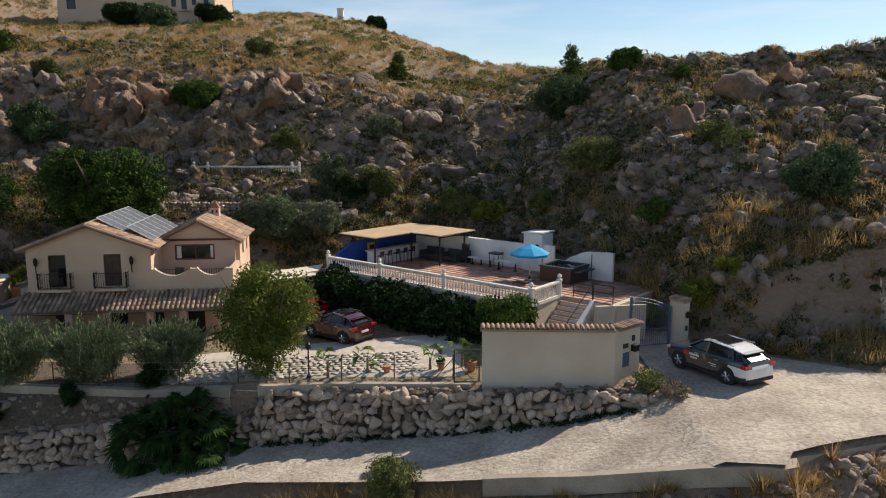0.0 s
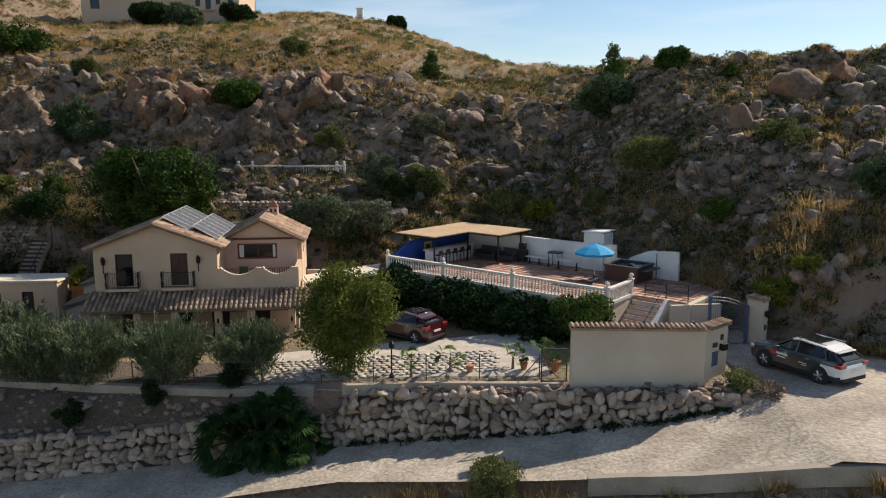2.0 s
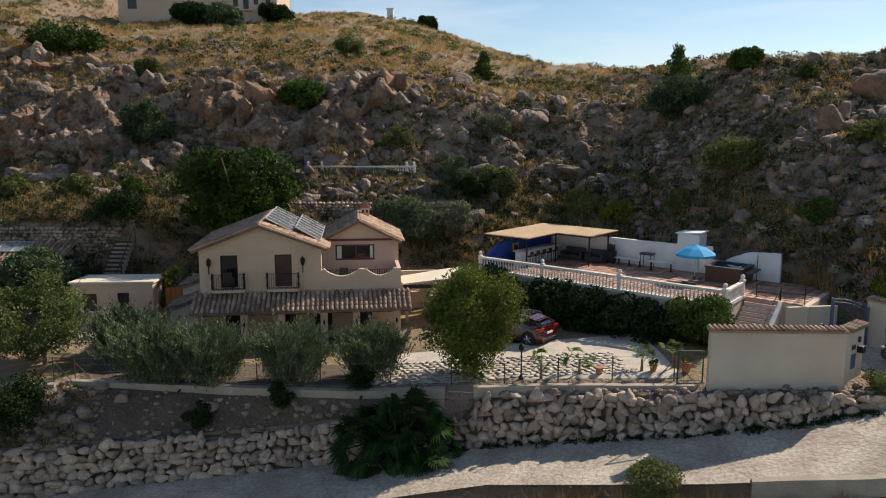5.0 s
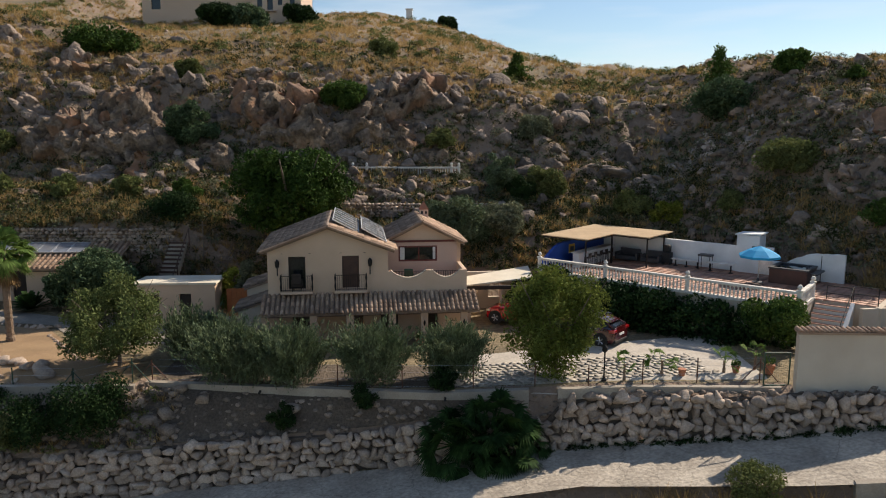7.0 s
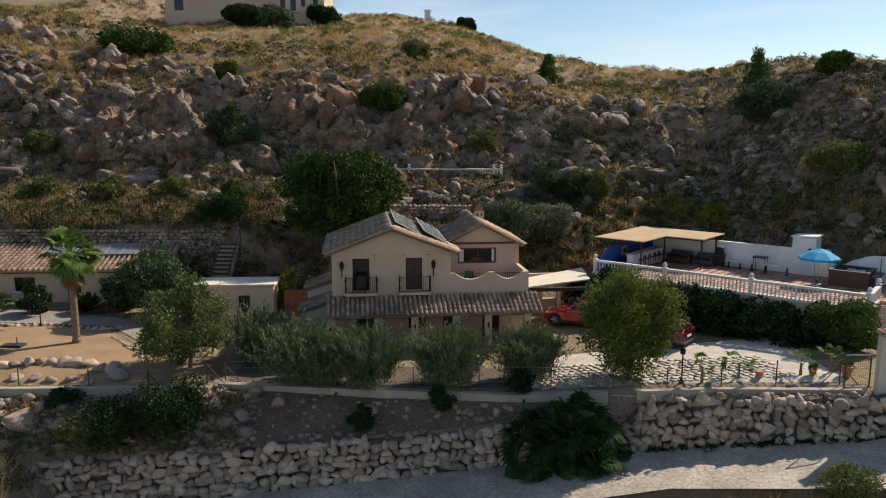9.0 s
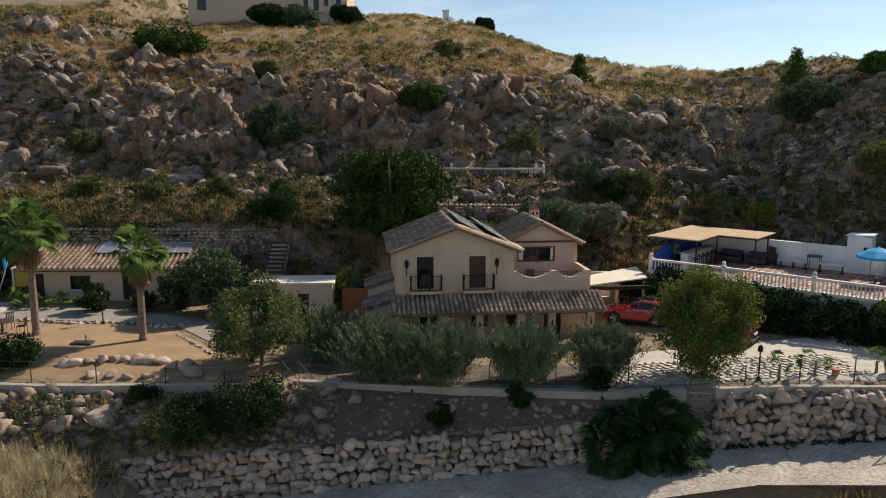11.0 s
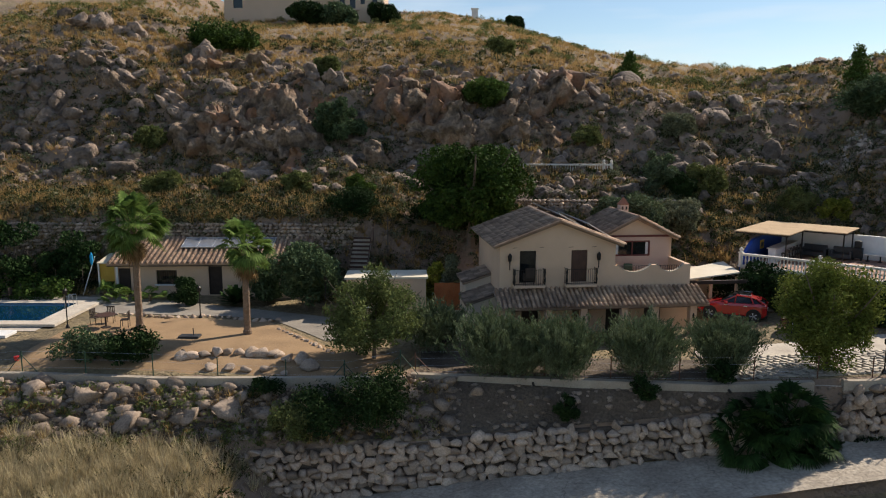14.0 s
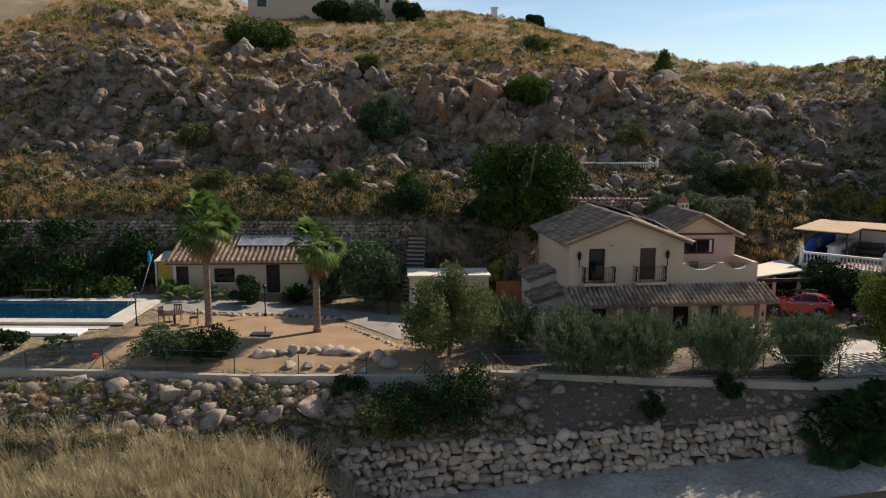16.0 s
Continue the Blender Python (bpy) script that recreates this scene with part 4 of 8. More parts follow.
part("wall_lamp", bx(10.6, 10.75, TD - 0.3, TD - 0.15, 4.7, 4.95, bevel=0.02), IRON, terrace)
low = [(11.85, TZ), (15.9, TZ), (15.9, 4.92)] + [(15.7 - 0.28 * k, 4.92 - 0.02 * k - 0.1 * max(0, k - 6) + 0.035 * (k % 2)) for k in range(0, 11)] + [(12.6, 4.1), (11.85, 4.12)]
part("wall", prism(low, TD - 0.1, TD + 0.12), WHITE, terrace, "white wall with a ragged stepped top")
# balustrade
BALUSTER = lathe([(0.055, 0.0), (0.055, 0.05), (0.03, 0.09), (0.06, 0.22), (0.065, 0.28), (0.035, 0.45), (0.03, 0.52), (0.05, 0.57), (0.055, 0.62)], 8)
bme = bpy.data.meshes.new("baluster")
BALUSTER.to_mesh(bme)
bme.materials.append(WHITE_STONE)
POST = lathe([(0.17, 0.0), (0.17, 0.1), (0.13, 0.13), (0.13, 0.9), (0.17, 0.93), (0.17, 1.0), (0.06, 1.03), (0.09, 1.08), (0.13, 1.16), (0.09, 1.27), (0.02, 1.31)], 8)
pme = bpy.data.meshes.new("post")
POST.to_mesh(pme)
pme.materials.append(WHITE_STONE)


def balustrade(name, parent_m, a, b, z, posts, label, height=0.62, spacing=0.21):
    bl = thing(name, parent_m, label, "balustrade")
    a, b = Vector((*a, z)), Vector((*b, z))
    d = (b - a).normalized()
    s = Vector((-d.y, d.x, 0))
    rot = Matrix((d, s, (0, 0, 1))).transposed().to_4x4()
    L = (b - a).length
    part("plinth", bx(0, L, -0.12, 0.12, -0.02, 0.14, m=Matrix.Translation(a) @ rot), WHITE_STONE, bl)
    part("rail", bx(0, L, -0.12, 0.12, 0.14 + height, 0.28 + height, bevel=0.03, m=Matrix.Translation(a) @ rot), WHITE_STONE, bl)
    n = int(L / spacing)
    for i in range(n):
        p = a + d * (i + 0.5) * L / n
        if min((abs((p - a).length - q * L) for q in posts), default=9) < 0.2:
            continue
        ob = new("baluster", bme)
        ob.parent = bl
        ob.matrix_basis = Matrix.Translation(p + Vector((0, 0, 0.14))) @ turn_z(RNG.uniform(0, 40)) @ Matrix.Diagonal((1, 1, height / 0.62, 1))
    for q in posts:
        ob = new("post", pme)
        ob.parent = bl
        ob.matrix_basis = Matrix.Translation(a + d * q * L) @ rot @ turn_z(22.5) @ Matrix.Diagonal((1, 1, (height + 0.3) / 0.95, 1))
    return bl


balustrade("balustrade", TM, (0.0, 0.0), (TL, 0.0), TZ, (0.0, 0.3, 0.625, 1.0), "white cast-stone balustrade along the terrace front")
balustrade("balustrade", TM, (TL, 0.15), (TL - 0.1, 2.9), TZ, (1.0,), "short white cast-stone balustrade beside the steps")
balustrade("balustrade", Matrix(), (-21.36, 63.6), (-12.3, 63.4), 8.15, (0.0, 0.13, 0.93, 1.0), "white balustrade of the hillside lookout")
bel = tagged(part("lookout_wall", plate([(-21.6, 63.9), (-12.1, 63.7), (-12.1, 65.6), (-21.6, 65.8)], 6.5, 8.15), STUCCO_PALE), "low rendered base of the hillside lookout", "wall")
tagged(part("lookout_bench", bx(-20.0, -14.2, 65.0, 65.5, 8.15, 9.0, bevel=0.03), WHITE), "long white bench wall on the hillside lookout", "bench")
# steps with side wall and rails
steps = thing("steps", TM, "terracotta and white steps up to the terrace", "stairs", kind="structure")
for i in range(8):
    z = TZ - (i + 1) * 0.2
    st = part("step", bx(TL + 0.12, TL + 1.75, 2.95 - 0.3 * (i + 1), 3.0 - 0.3 * i, 0.8, z), WHITE, steps)
    part("tread", bx(TL + 0.12, TL + 1.75, 2.93 - 0.3 * (i + 1), 3.0 - 0.3 * i, z + 0.0, z + 0.045), TERRA2, st)
part("side_wall", prism([(0.4, 0.9), (3.0, 0.9), (3.0, 3.25), (0.4, 1.55)], -TL - 1.95, -TL - 1.77), WHITE, steps).matrix_basis = turn_z(90)
rl = bmesh.new()
for (p, q) in (((TL + 1.86, 0.5, 1.75), (TL + 1.86, 0.5, 2.6)), ((TL + 1.86, 3.0, 3.3), (TL + 1.86, 3.0, 4.15)), ((TL + 1.86, 0.5, 2.6), (TL + 1.86, 3.0, 4.15)), ((TL + 1.86, 3.0, 4.15), (TL + 3.0, 3.1, 4.15)), ((TL + 1.86, 3.0, 3.75), (TL + 3.0, 3.1, 3.75)), ((TL + 3.0, 3.1, 3.2), (TL + 3.0, 3.1, 4.15)), ((TL + 0.5, 3.4, 3.2), (TL + 0.5, 3.4, 3.95)), ((TL + 1.7, 3.4, 3.2), (TL + 1.7, 3.4, 3.95)), ((TL + 0.5, 3.4, 3.95), (TL + 1.7, 3.4, 3.95)), ((TL + 0.5, 3.4, 3.55), (TL + 1.7, 3.4, 3.55))):
    tube(rl, p, q, 0.025, seg=6)
part("handrail", rl, IRON, steps, "black iron handrail")
# side yard wall and gate
tagged(part("yard_wall", plate([(7.9, 37.0), (10.6, 37.4), (10.55, 37.6), (7.85, 37.2)], 0.9, 3.15), STUCCO_PALE), "plain cream yard wall behind the gate", "wall")
pil = tagged(part("gate_pillar", plate([(11.45, 36.25), (11.92, 35.42), (12.22, 35.59), (11.75, 36.42)], 1.2, 3.75), STUCCO_PALE), "cream rendered gate pillar with a tiled top", "pillar")
coping(pil, (11.57, 36.38), (12.1, 35.44), 3.82, 0.42)
part("lamp", lathe([(0.03, 0), (0.09, 0.05), (0.11, 0.25), (0.02, 0.35)], 6), IRON, pil, "black lantern").matrix_basis = Matrix.Translation((12.1, 35.42, 2.95))
part("bell_box", bx(12.02, 12.12, 35.42, 35.54, 2.3, 2.55), DARKGREY, pil)


def iron_gate(a, b, z0, h0, h1, label):
    g = thing("iron_gate", Matrix(), label, "gate")
    a, b = Vector((*a, z0)), Vector((*b, z0))
    n = int((b - a).length / 0.12)
    fr = bmesh.new()
    for q in (0.0, 1.0):
        p = a.lerp(b, q)
        box(fr, p.x - 0.06, p.x + 0.06, p.y - 0.06, p.y + 0.06, z0, z0 + h0 + (h1 - h0) * q + 0.05)
    prev = None
    for k in range(13):
        q = k / 12
        p = a.lerp(b, q) + Vector((0, 0, h0 + (h1 - h0) * q * q))
        if prev:
            tube(fr, prev, p, 0.022, seg=5)
            tube(fr, prev - Vector((0, 0, 0.16)), p - Vector((0, 0, 0.16)), 0.018, seg=5)
        prev = p
    for z in (0.12, 0.95):
        tube(fr, a + Vector((0, 0, z)), b + Vector((0, 0, z)), 0.02, seg=5)
    part("frame", fr, BLUE_IRON, g)
    for i in range(1, n):
        q = i / n
        p = a.lerp(b, q)
        part("bar", bar(p + Vector((0, 0, 0.1)), p + Vector((0, 0, h0 + (h1 - h0) * q * q + 0.1)), 0.011, 0.008, 4), BLUE_IRON, g)
    return g


iron_gate((9.3, 35.5), (11.4, 36.1), 1.35, 2.6, 2.0, "blue-grey iron gate with spiked bars, closed")
iron_gate((7.9, 33.7), (8.75, 32.1), 1.3, 1.85, 1.6, "blue-grey iron gate leaf standing open")
# kerbs
def ribbon(name, pts, width, top, depth, material, label, category):
    """A kerb along a line of (x, y): top(x) its height."""
    bm = bmesh.new()
    rows = []
    for i, (x, y) in enumerate(pts):
        a, b = Vector(pts[max(i - 1, 0)]), Vector(pts[min(i + 1, len(pts) - 1)])
        d = (b - a).normalized()
        s = Vector((-d.y, d.x)) * width / 2
        t = top(x) + 0.012 * noise.noise(Vector((x, y, 4)))
        rows.append([bm.verts.new(c) for c in ((x - s.x, y - s.y, t - depth), (x - s.x, y - s.y, t), (x + s.x, y + s.y, t), (x + s.x, y + s.y, t - depth))])
    for a, b in zip(rows, rows[1:]):
        for i in range(3):
            bm.faces.new((a[i], a[i + 1], b[i + 1], b[i]))
    bm.faces.new(rows[0])
    bm.faces.new(rows[-1])
    return tagged(part(name, bm, material), label, category, kind="structure")


ribbon("kerb", [(x, float(yard_edge(x)) + 0.1) for x in np.arange(-56, -28.4, 0.5)], 0.3, lambda x: float(line(x, (-56, 0.75), (-46, 0.5), (-40, 0.3), (-28, 0.02))), 0.5, KERBCON, "pale concrete kerb along the garden edge", "kerb")
ribbon("kerb", [(x, float(yard_edge(x)) + 0.1) for x in np.arange(-28.2, -9.4, 0.5)], 0.35, lambda x: float(line(x, (-28, -0.02), (-14, 0.36), (-8, 0.7))), 0.9, KERBCON, "pale concrete kerb below the olive trees", "kerb")
ribbon("kerb", [(x, float(yard_edge(x)) + 0.1) for x in np.arange(-8.4, 1.4, 0.4)], 0.3, lambda x: float(line(x, (-8, 0.7), (-5, 0.88), (2, 1.15))), 0.5, KERBCON, "pale concrete kerb along the courtyard", "kerb")
ribbon("kerb", [(x, float(road_near(x)) + 0.1) for x in np.arange(1.5, 11.3, 0.4)] + [(11.55, 22.8), (11.8, 23.5), (13, 23.9), (15.8, 24.8), (20, 24.0)], 0.35, lambda x: float(road_z(min(x, 10.5))) + 0.12, 0.7, KERBCON, "low concrete kerb on the valley side of the road", "kerb")

# ---- pergola and terrace furniture ----
per = thing("pergola", TM, "tan cloth sun roof on dark posts, in an L shape", "pergola")
PZ = 5.2
part("canopy", plate([(-1.2, 2.0), (2.3, 2.0), (2.3, 5.4), (5.0, 5.4), (8.2, 5.9), (8.0, 9.2), (-1.2, 9.2)][:3] + [(4.9, 5.4), (4.9, 9.2), (-1.2, 9.2)], PZ, PZ + 0.06), CANVAS, per)
for (x, y) in ((4.75, 5.5), (2.2, 5.5), (2.1, 2.15), (4.75, 8.1), (0.05, 8.1)):
    part("post", bx(x - 0.04, x + 0.04, y - 0.04, y + 0.04, TZ, PZ), IRON, per)
for a in ((-1.1, 4.85, 5.46, 5.54), (-1.1, 2.25, 2.06, 2.14), (-1.1, 4.85, 9.0, 9.08)):
    part("beam", bx(a[0], a[1], a[2], a[3], PZ - 0.09, PZ), IRON, per)
for x in (-1.1, 0.5, 2.1, 3.5, 4.75):
    part("rafter", bx(x - 0.03, x + 0.03, 2.1 if x < 2.3 else 5.5, 9.1, PZ - 0.14, PZ - 0.09), IRON, per)
bar_c = thing("bar_counter", TM, "white built-in bar counter under the sun roof", "counter")
part("body", bx(0.9, 1.35, 2.6, 7.2, TZ, 4.15), WHITE, bar_c)
part("worktop", bx(0.8, 1.5, 2.5, 7.3, 4.15, 4.23, bevel=0.015), WHITE_STONE, bar_c)
for i in range(5):
    y = 2.9 + i * 0.75
    stl = thing("bar_stool", TM @ Matrix.Translation((1.85, y, TZ)), "dark bar stool at the white counter", "stool", "bar stools")
    part("seat", bx(-0.18, 0.18, -0.18, 0.18, 0.68, 0.74, bevel=0.02), DARKWOOD, stl)
    part("backrest", bx(0.14, 0.18, -0.18, 0.18, 0.75, 1.02, bevel=0.01), DARKWOOD, stl)
    for sx in (-0.15, 0.15):
        for sy in (-0.15, 0.15):
            part("leg", bar((sx * 1.15, sy * 1.15, 0), (sx, sy, 0.68), 0.02, seg=5), DARKWOOD, stl)
for (x, y, w) in ((2.6, 7.2, 1.5), (4.3, 7.3, 1.2)):
    sf = thing("dark_sofa", TM @ Matrix.Translation((x, y, TZ)), "dark rattan seat in the shade of the sun roof", "sofa")
    part("seat", bx(-w / 2, w / 2, -0.4, 0.4, 0.12, 0.42, bevel=0.04), DARKGREY, sf)
    part("backrest", bx(-w / 2, w / 2, 0.3, 0.45, 0.42, 0.85, bevel=0.04), DARKGREY, sf)
    for s in (-1, 1):
        part("armrest", bx(s * w / 2 - 0.08, s * w / 2 + 0.08, -0.4, 0.4, 0.12, 0.62, bevel=0.03), DARKGREY, sf)
bq = thing("barbecue", TM @ Matrix.Translation((5.2, 7.7, TZ)), "black covered barbecue against the white wall", "barbecue")
part("body", bx(-0.3, 0.3, -0.25, 0.25, 0.15, 0.85, bevel=0.05), BLACK, bq)
part("lid", bx(-0.22, 0.22, -0.2, 0.2, 0.85, 1.35, bevel=0.1), BLACK, bq)
for s in (-0.25, 0.25):
    part("leg", bx(s - 0.03, s + 0.03, -0.2, 0.2, 0, 0.15), BLACK, bq)


def bench_table(x, y, w, h=0.5, d=0.5, top=WHITE_STONE, name="bench", label="grey slab bench on dark stands by the wall", legs=3):
    t = thing(name, TM @ Matrix.Translation((x, y, TZ)), label, "bench" if name == "bench" else "table", "benches by the wall")
    part("top", bx(-w / 2, w / 2, -d / 2, d / 2, h - 0.06, h, bevel=0.01), top, t)
    for i in range(legs):
        lx = -w / 2 + 0.2 + (w - 0.4) * i / (legs - 1)
        part("leg", lathe([(0.16, 0), (0.16, 0.03), (0.05, 0.08), (0.05, h - 0.1), (0.13, h - 0.06)], 6), IRON, t).matrix_basis = Matrix.Translation((lx, 0, 0))
    return t


bench_table(6.6, 7.6, 1.9)
bench_table(9.0, 7.2, 1.7, 0.62, 0.6, legs=2)
hs = thing("high_table", TM @ Matrix.Translation((7.9, 7.5, TZ)), "dark square high table on thin legs", "table")
part("top", bx(-0.42, 0.42, -0.3, 0.3, 0.9, 1.02, bevel=0.02), DARKGREY, hs)
for sx in (-0.36, 0.36):
    for sy in (-0.25, 0.25):
        part("leg", bar((sx, sy, 0), (sx, sy, 0.9), 0.022, seg=5), IRON, hs)
# parasol
um = thing("parasol", TM @ Matrix.Translation((11.85, 5.5, TZ)), "open turquoise parasol on a slim pole", "parasol")
bm = bmesh.new()
N = 8
apex = bm.verts.new((0, 0, 2.22))
ring1 = [bm.verts.new((0.64 * math.cos(2 * math.pi * i / N), 0.64 * math.sin(2 * math.pi * i / N), 1.98)) for i in range(N)]
ring2 = [bm.verts.new((1.2 * math.cos(2 * math.pi * i / N), 1.2 * math.sin(2 * math.pi * i / N), 1.66)) for i in range(N)]
ring3 = [bm.verts.new((1.18 * math.cos(2 * math.pi * i / N), 1.18 * math.sin(2 * math.pi * i / N), 1.52)) for i in range(N)]
for i in range(N):
    j = (i + 1) % N
    bm.faces.new((apex, ring1[i], ring1[j]))
    bm.faces.new((ring1[i], ring2[i], ring2[j], ring1[j]))
    bm.faces.new((ring2[i], ring3[i], ring3[j], ring2[j]))
can = part("canopy", bm, UMBRELLA, um)
sm = can.modifiers.new("thick", "SOLIDIFY")
sm.thickness = 0.012
part("pole", bar((0, 0, 0.05), (0, 0, 2.25), 0.025), WHITE_STONE, um)
part("base", lathe([(0.32, 0), (0.32, 0.05), (0.08, 0.09), (0.05, 0.3)], 14), DARKGREY, um)
for i in range(N):
    a = 2 * math.pi * i / N
    part("rib", bar((0, 0, 2.18), (1.18 * math.cos(a), 1.18 * math.sin(a), 1.65), 0.01, seg=4), ALU, um)
# hot tub
tb = thing("hot_tub", TM @ Matrix.Translation((13.4, 6.9, TZ)), "square hot tub with brown cladding and a dark blue basin", "hot tub")
part("cladding", wall_holes(-1.05, 1.05, -1.05, 1.05, 0, 0.88, []), TUB_BROWN, tb)
rim = bmesh.new()
for a in ((-1.1, 1.1, -1.1, -0.85), (-1.1, 1.1, 0.85, 1.1), (-1.1, -0.85, -0.85, 0.85), (0.85, 1.1, -0.85, 0.85)):
    box(rim, a[0], a[1], a[2], a[3], 0.88, 0.97)
part("rim", rim, DARKGREY, tb, "dark grey rim")
part("water", bx(-0.85, 0.85, -0.85, 0.85, 0.88, 0.90), WATER, tb)
for (x, y, w) in ((-0.6, 0.72, 0.25), (0.2, 0.74, 0.3), (0.74, 0.2, 0.12), (-0.74, -0.1, 0.12)):
    part("headrest", bx(x - w / 2, x + w / 2, y - 0.06, y + 0.06, 0.9, 0.99, bevel=0.02), DARKGREY, tb)
part("screen", bx(1.15, 1.55, -0.8, 0.9, 0.7, 0.78, bevel=0.02), DARKGREY, tb)
part("post", bar((1.3, 0.95, 0), (1.3, 0.95, 1.6), 0.025), IRON, tb)
gl = thing("garden_lamp", TM @ Matrix.Translation((15.9, 8.35, 4.92)), "small black lantern on the wall end", "lamp")
part("body", lathe([(0.05, 0), (0.05, 0.12), (0.11, 0.15), (0.12, 0.33), (0.02, 0.45)], 6), IRON, gl)
# planters and mats near the steps
pm = thing("doormat", TM @ Matrix.Translation((11.9, 4.6, TZ + 0.012)), "flat wooden shower board on the terrace floor", "mat")
for i in range(5):
    part("slat", bx(-0.5, 0.5, -0.3 + i * 0.13, -0.2 + i * 0.13, 0, 0.04), BROWNWOOD, pm)

# ---- car shelter beside the farmhouse ----
aw = thing("car_shelter", HM, "cream sheet roof over the car shelter beside the house", "shelter")
part("roof", roof_slab([(LEN - 0.1, 3.3, 2.95), (LEN + 0.3, 1.6, 2.85), (LEN + 4.6, 2.6, 3.05), (LEN + 5.0, 5.6, 3.2)], 0.08), AWNING, aw)
part("beam", bx(LEN + 0.3, LEN + 4.6, 1.75, 1.9, 2.5, 2.72, m=Matrix.Rotation(radians(0), 4, "Z")), DARKWOOD, aw)
for x, y in ((LEN + 0.5, 1.9), (LEN + 2.5, 2.2), (LEN + 4.4, 2.6)):
    part("post", bx(x - 0.08, x + 0.08, y - 0.08, y + 0.08, -0.2, 2.75), STUCCO, aw)
part("back_wall", wall_holes(LEN + 0.2, LEN + 5.2, 5.4, 5.6, -0.2, 2.9, [(LEN + 1.0, LEN + 1.6, 1.5, 2.1), (LEN + 2.3, LEN + 3.2, 1.2, 2.1)]), STUCCO_PALE, aw)

# ---- flat-roofed shed ----
SM = Matrix.Translation((-32.6, 44.4, 0.15)) @ turn_z(3.5)
shed = thing("garden_shed", SM, "small flat-roofed cream rendered shed", "shed")
part("wall", wall_holes(0, 4.9, 0, 0.22, -0.3, 2.6, [(0.65, 1.5, 0.9, 2.0), (2.75, 3.45, 0.0, 2.05)]), STUCCO, shed)
part("wall", bx(0, 0.22, 0.22, 2.6, -0.3, 2.6), STUCCO, shed)
part("wall", bx(4.68, 4.9, 0.22, 2.6, -0.3, 2.6), STUCCO, shed)
part("wall", bx(0, 4.9, 2.6, 2.8, -0.3, 2.6), STUCCO, shed)
part("roof", roof_slab([(-0.12, -0.12, 2.76), (5.02, -0.12, 2.76), (5.02, 2.9, 2.64), (-0.12, 2.9, 2.64)], 0.12), AWNING, shed, "pale flat roof slab")
part("window", bx(0.65, 1.5, 0.1, 0.14, 0.9, 2.0), GLASS, shed)
part("window_sill", bx(0.55, 1.6, -0.1, 0.1, 0.82, 0.9), WHITE, shed)
part("shutter", bx(0.2, 0.62, -0.05, -0.005, 0.9, 2.0), WHITE, shed)
# solid dark panel stands in for the shaded inside of the open doorway
part("door", bx(2.75, 3.45, 0.12, 0.17, 0, 2.05), DARKWOOD, shed, "dark panel for the shade inside the open doorway")
# orange panel fence and white wall between shed and house
of = thing("panel_fence", Matrix.Translation((-27.2, 45.4, 0.1)) @ turn_z(4), "orange wooden fence panels beside the house", "fence")
for i in range(11):
    part("board", bx(i * 0.31, i * 0.31 + 0.3, 0, 0.04, 0.5, 2.25 + 0.02 * (i % 2)), ORANGEWOOD, of)
part("base_wall", bx(-0.1, 3.5, -0.05, 0.12, -0.3, 0.5), STUCCO_PALE, of)
tagged(part("yard_wall", bx(-25.9, -24.1, 40.4, 40.6, -0.2, 1.3), STUCCO_PALE), "low pale rendered wall beside the farmhouse", "wall")

# ---- small house by the pool ----
BM_ = Matrix.Translation((-48.6, 48.2, 0.85)) @ turn_z(2.5)
bung = thing("pool_house", BM_, "long low pool house with a tiled roof and solar panels", "house")
BL, BE = 12.6, 2.2
part("wall", wall_holes(0, BL, 0, 0.25, -0.3, BE, [(0.25, 1.05, 0.0, 1.85), (2.75, 4.1, 0.75, 1.7), (6.2, 7.1, 0.0, 1.95), (9.0, 10.2, 0.75, 1.7)]), STUCCO, bung)
part("wall", bx(0, 0.25, 0.25, 3.2, -0.3, BE), STUCCO, bung)
part("wall", bx(BL - 0.25, BL, 0.25, 3.2, -0.3, BE), STUCCO, bung)
part("wall", bx(0, BL, 3.2, 3.4, -0.3, 3.25), STUCCO, bung)
roof = part("roof", roof_slab([(-0.3, 3.4, 3.4), (-0.3, -0.55, BE + 0.05), (BL + 0.3, -0.55, BE + 0.05), (BL + 0.3, 3.4, 3.4)], 0.12), TILE, bung, "terracotta tiled roof of the pool house")
tile_slope(roof, (-0.3, 3.4, 3.4), (BL + 0.3, 3.4, 3.4), (0, -3.95, -1.15), 4.13, TILE_MESH, 0.34)
part("door", bx(0.25, 1.05, 0.1, 0.16, 0, 1.85), DARKWOOD, bung, "dark brown door")
part("door_frame", bx(0.1, 0.24, -0.04, 0.06, 0, 1.95), WHITE, bung)
part("door", bx(6.2, 7.1, 0.1, 0.16, 0, 1.95), DARKWOOD, bung, "dark brown door")
for xa, xb in ((2.75, 4.1), (9.0, 10.2)):
    w = part("window", bx(xa, xb, 0.12, 0.16, 0.75, 1.7), GLASS, bung, "window with dark grille bars")
    for k in range(9):
        x = xa + (xb - xa) * (k + 0.5) / 9
        part("grille_bar", bar((x, -0.03, 0.72), (x, -0.03, 1.72), 0.012, seg=4), IRON, w)
    part("sill", bx(xa - 0.1, xb + 0.1, -0.1, 0.1, 0.67, 0.75), WHITE, w)
part("eave_board", bx(-0.3, BL + 0.3, -0.5, -0.42, BE - 0.15, BE - 0.03), DARKWOOD, bung)
arr = part("solar_array", bmesh.new(), ALU, bung, "row of six framed solar panels on the tiled roof")
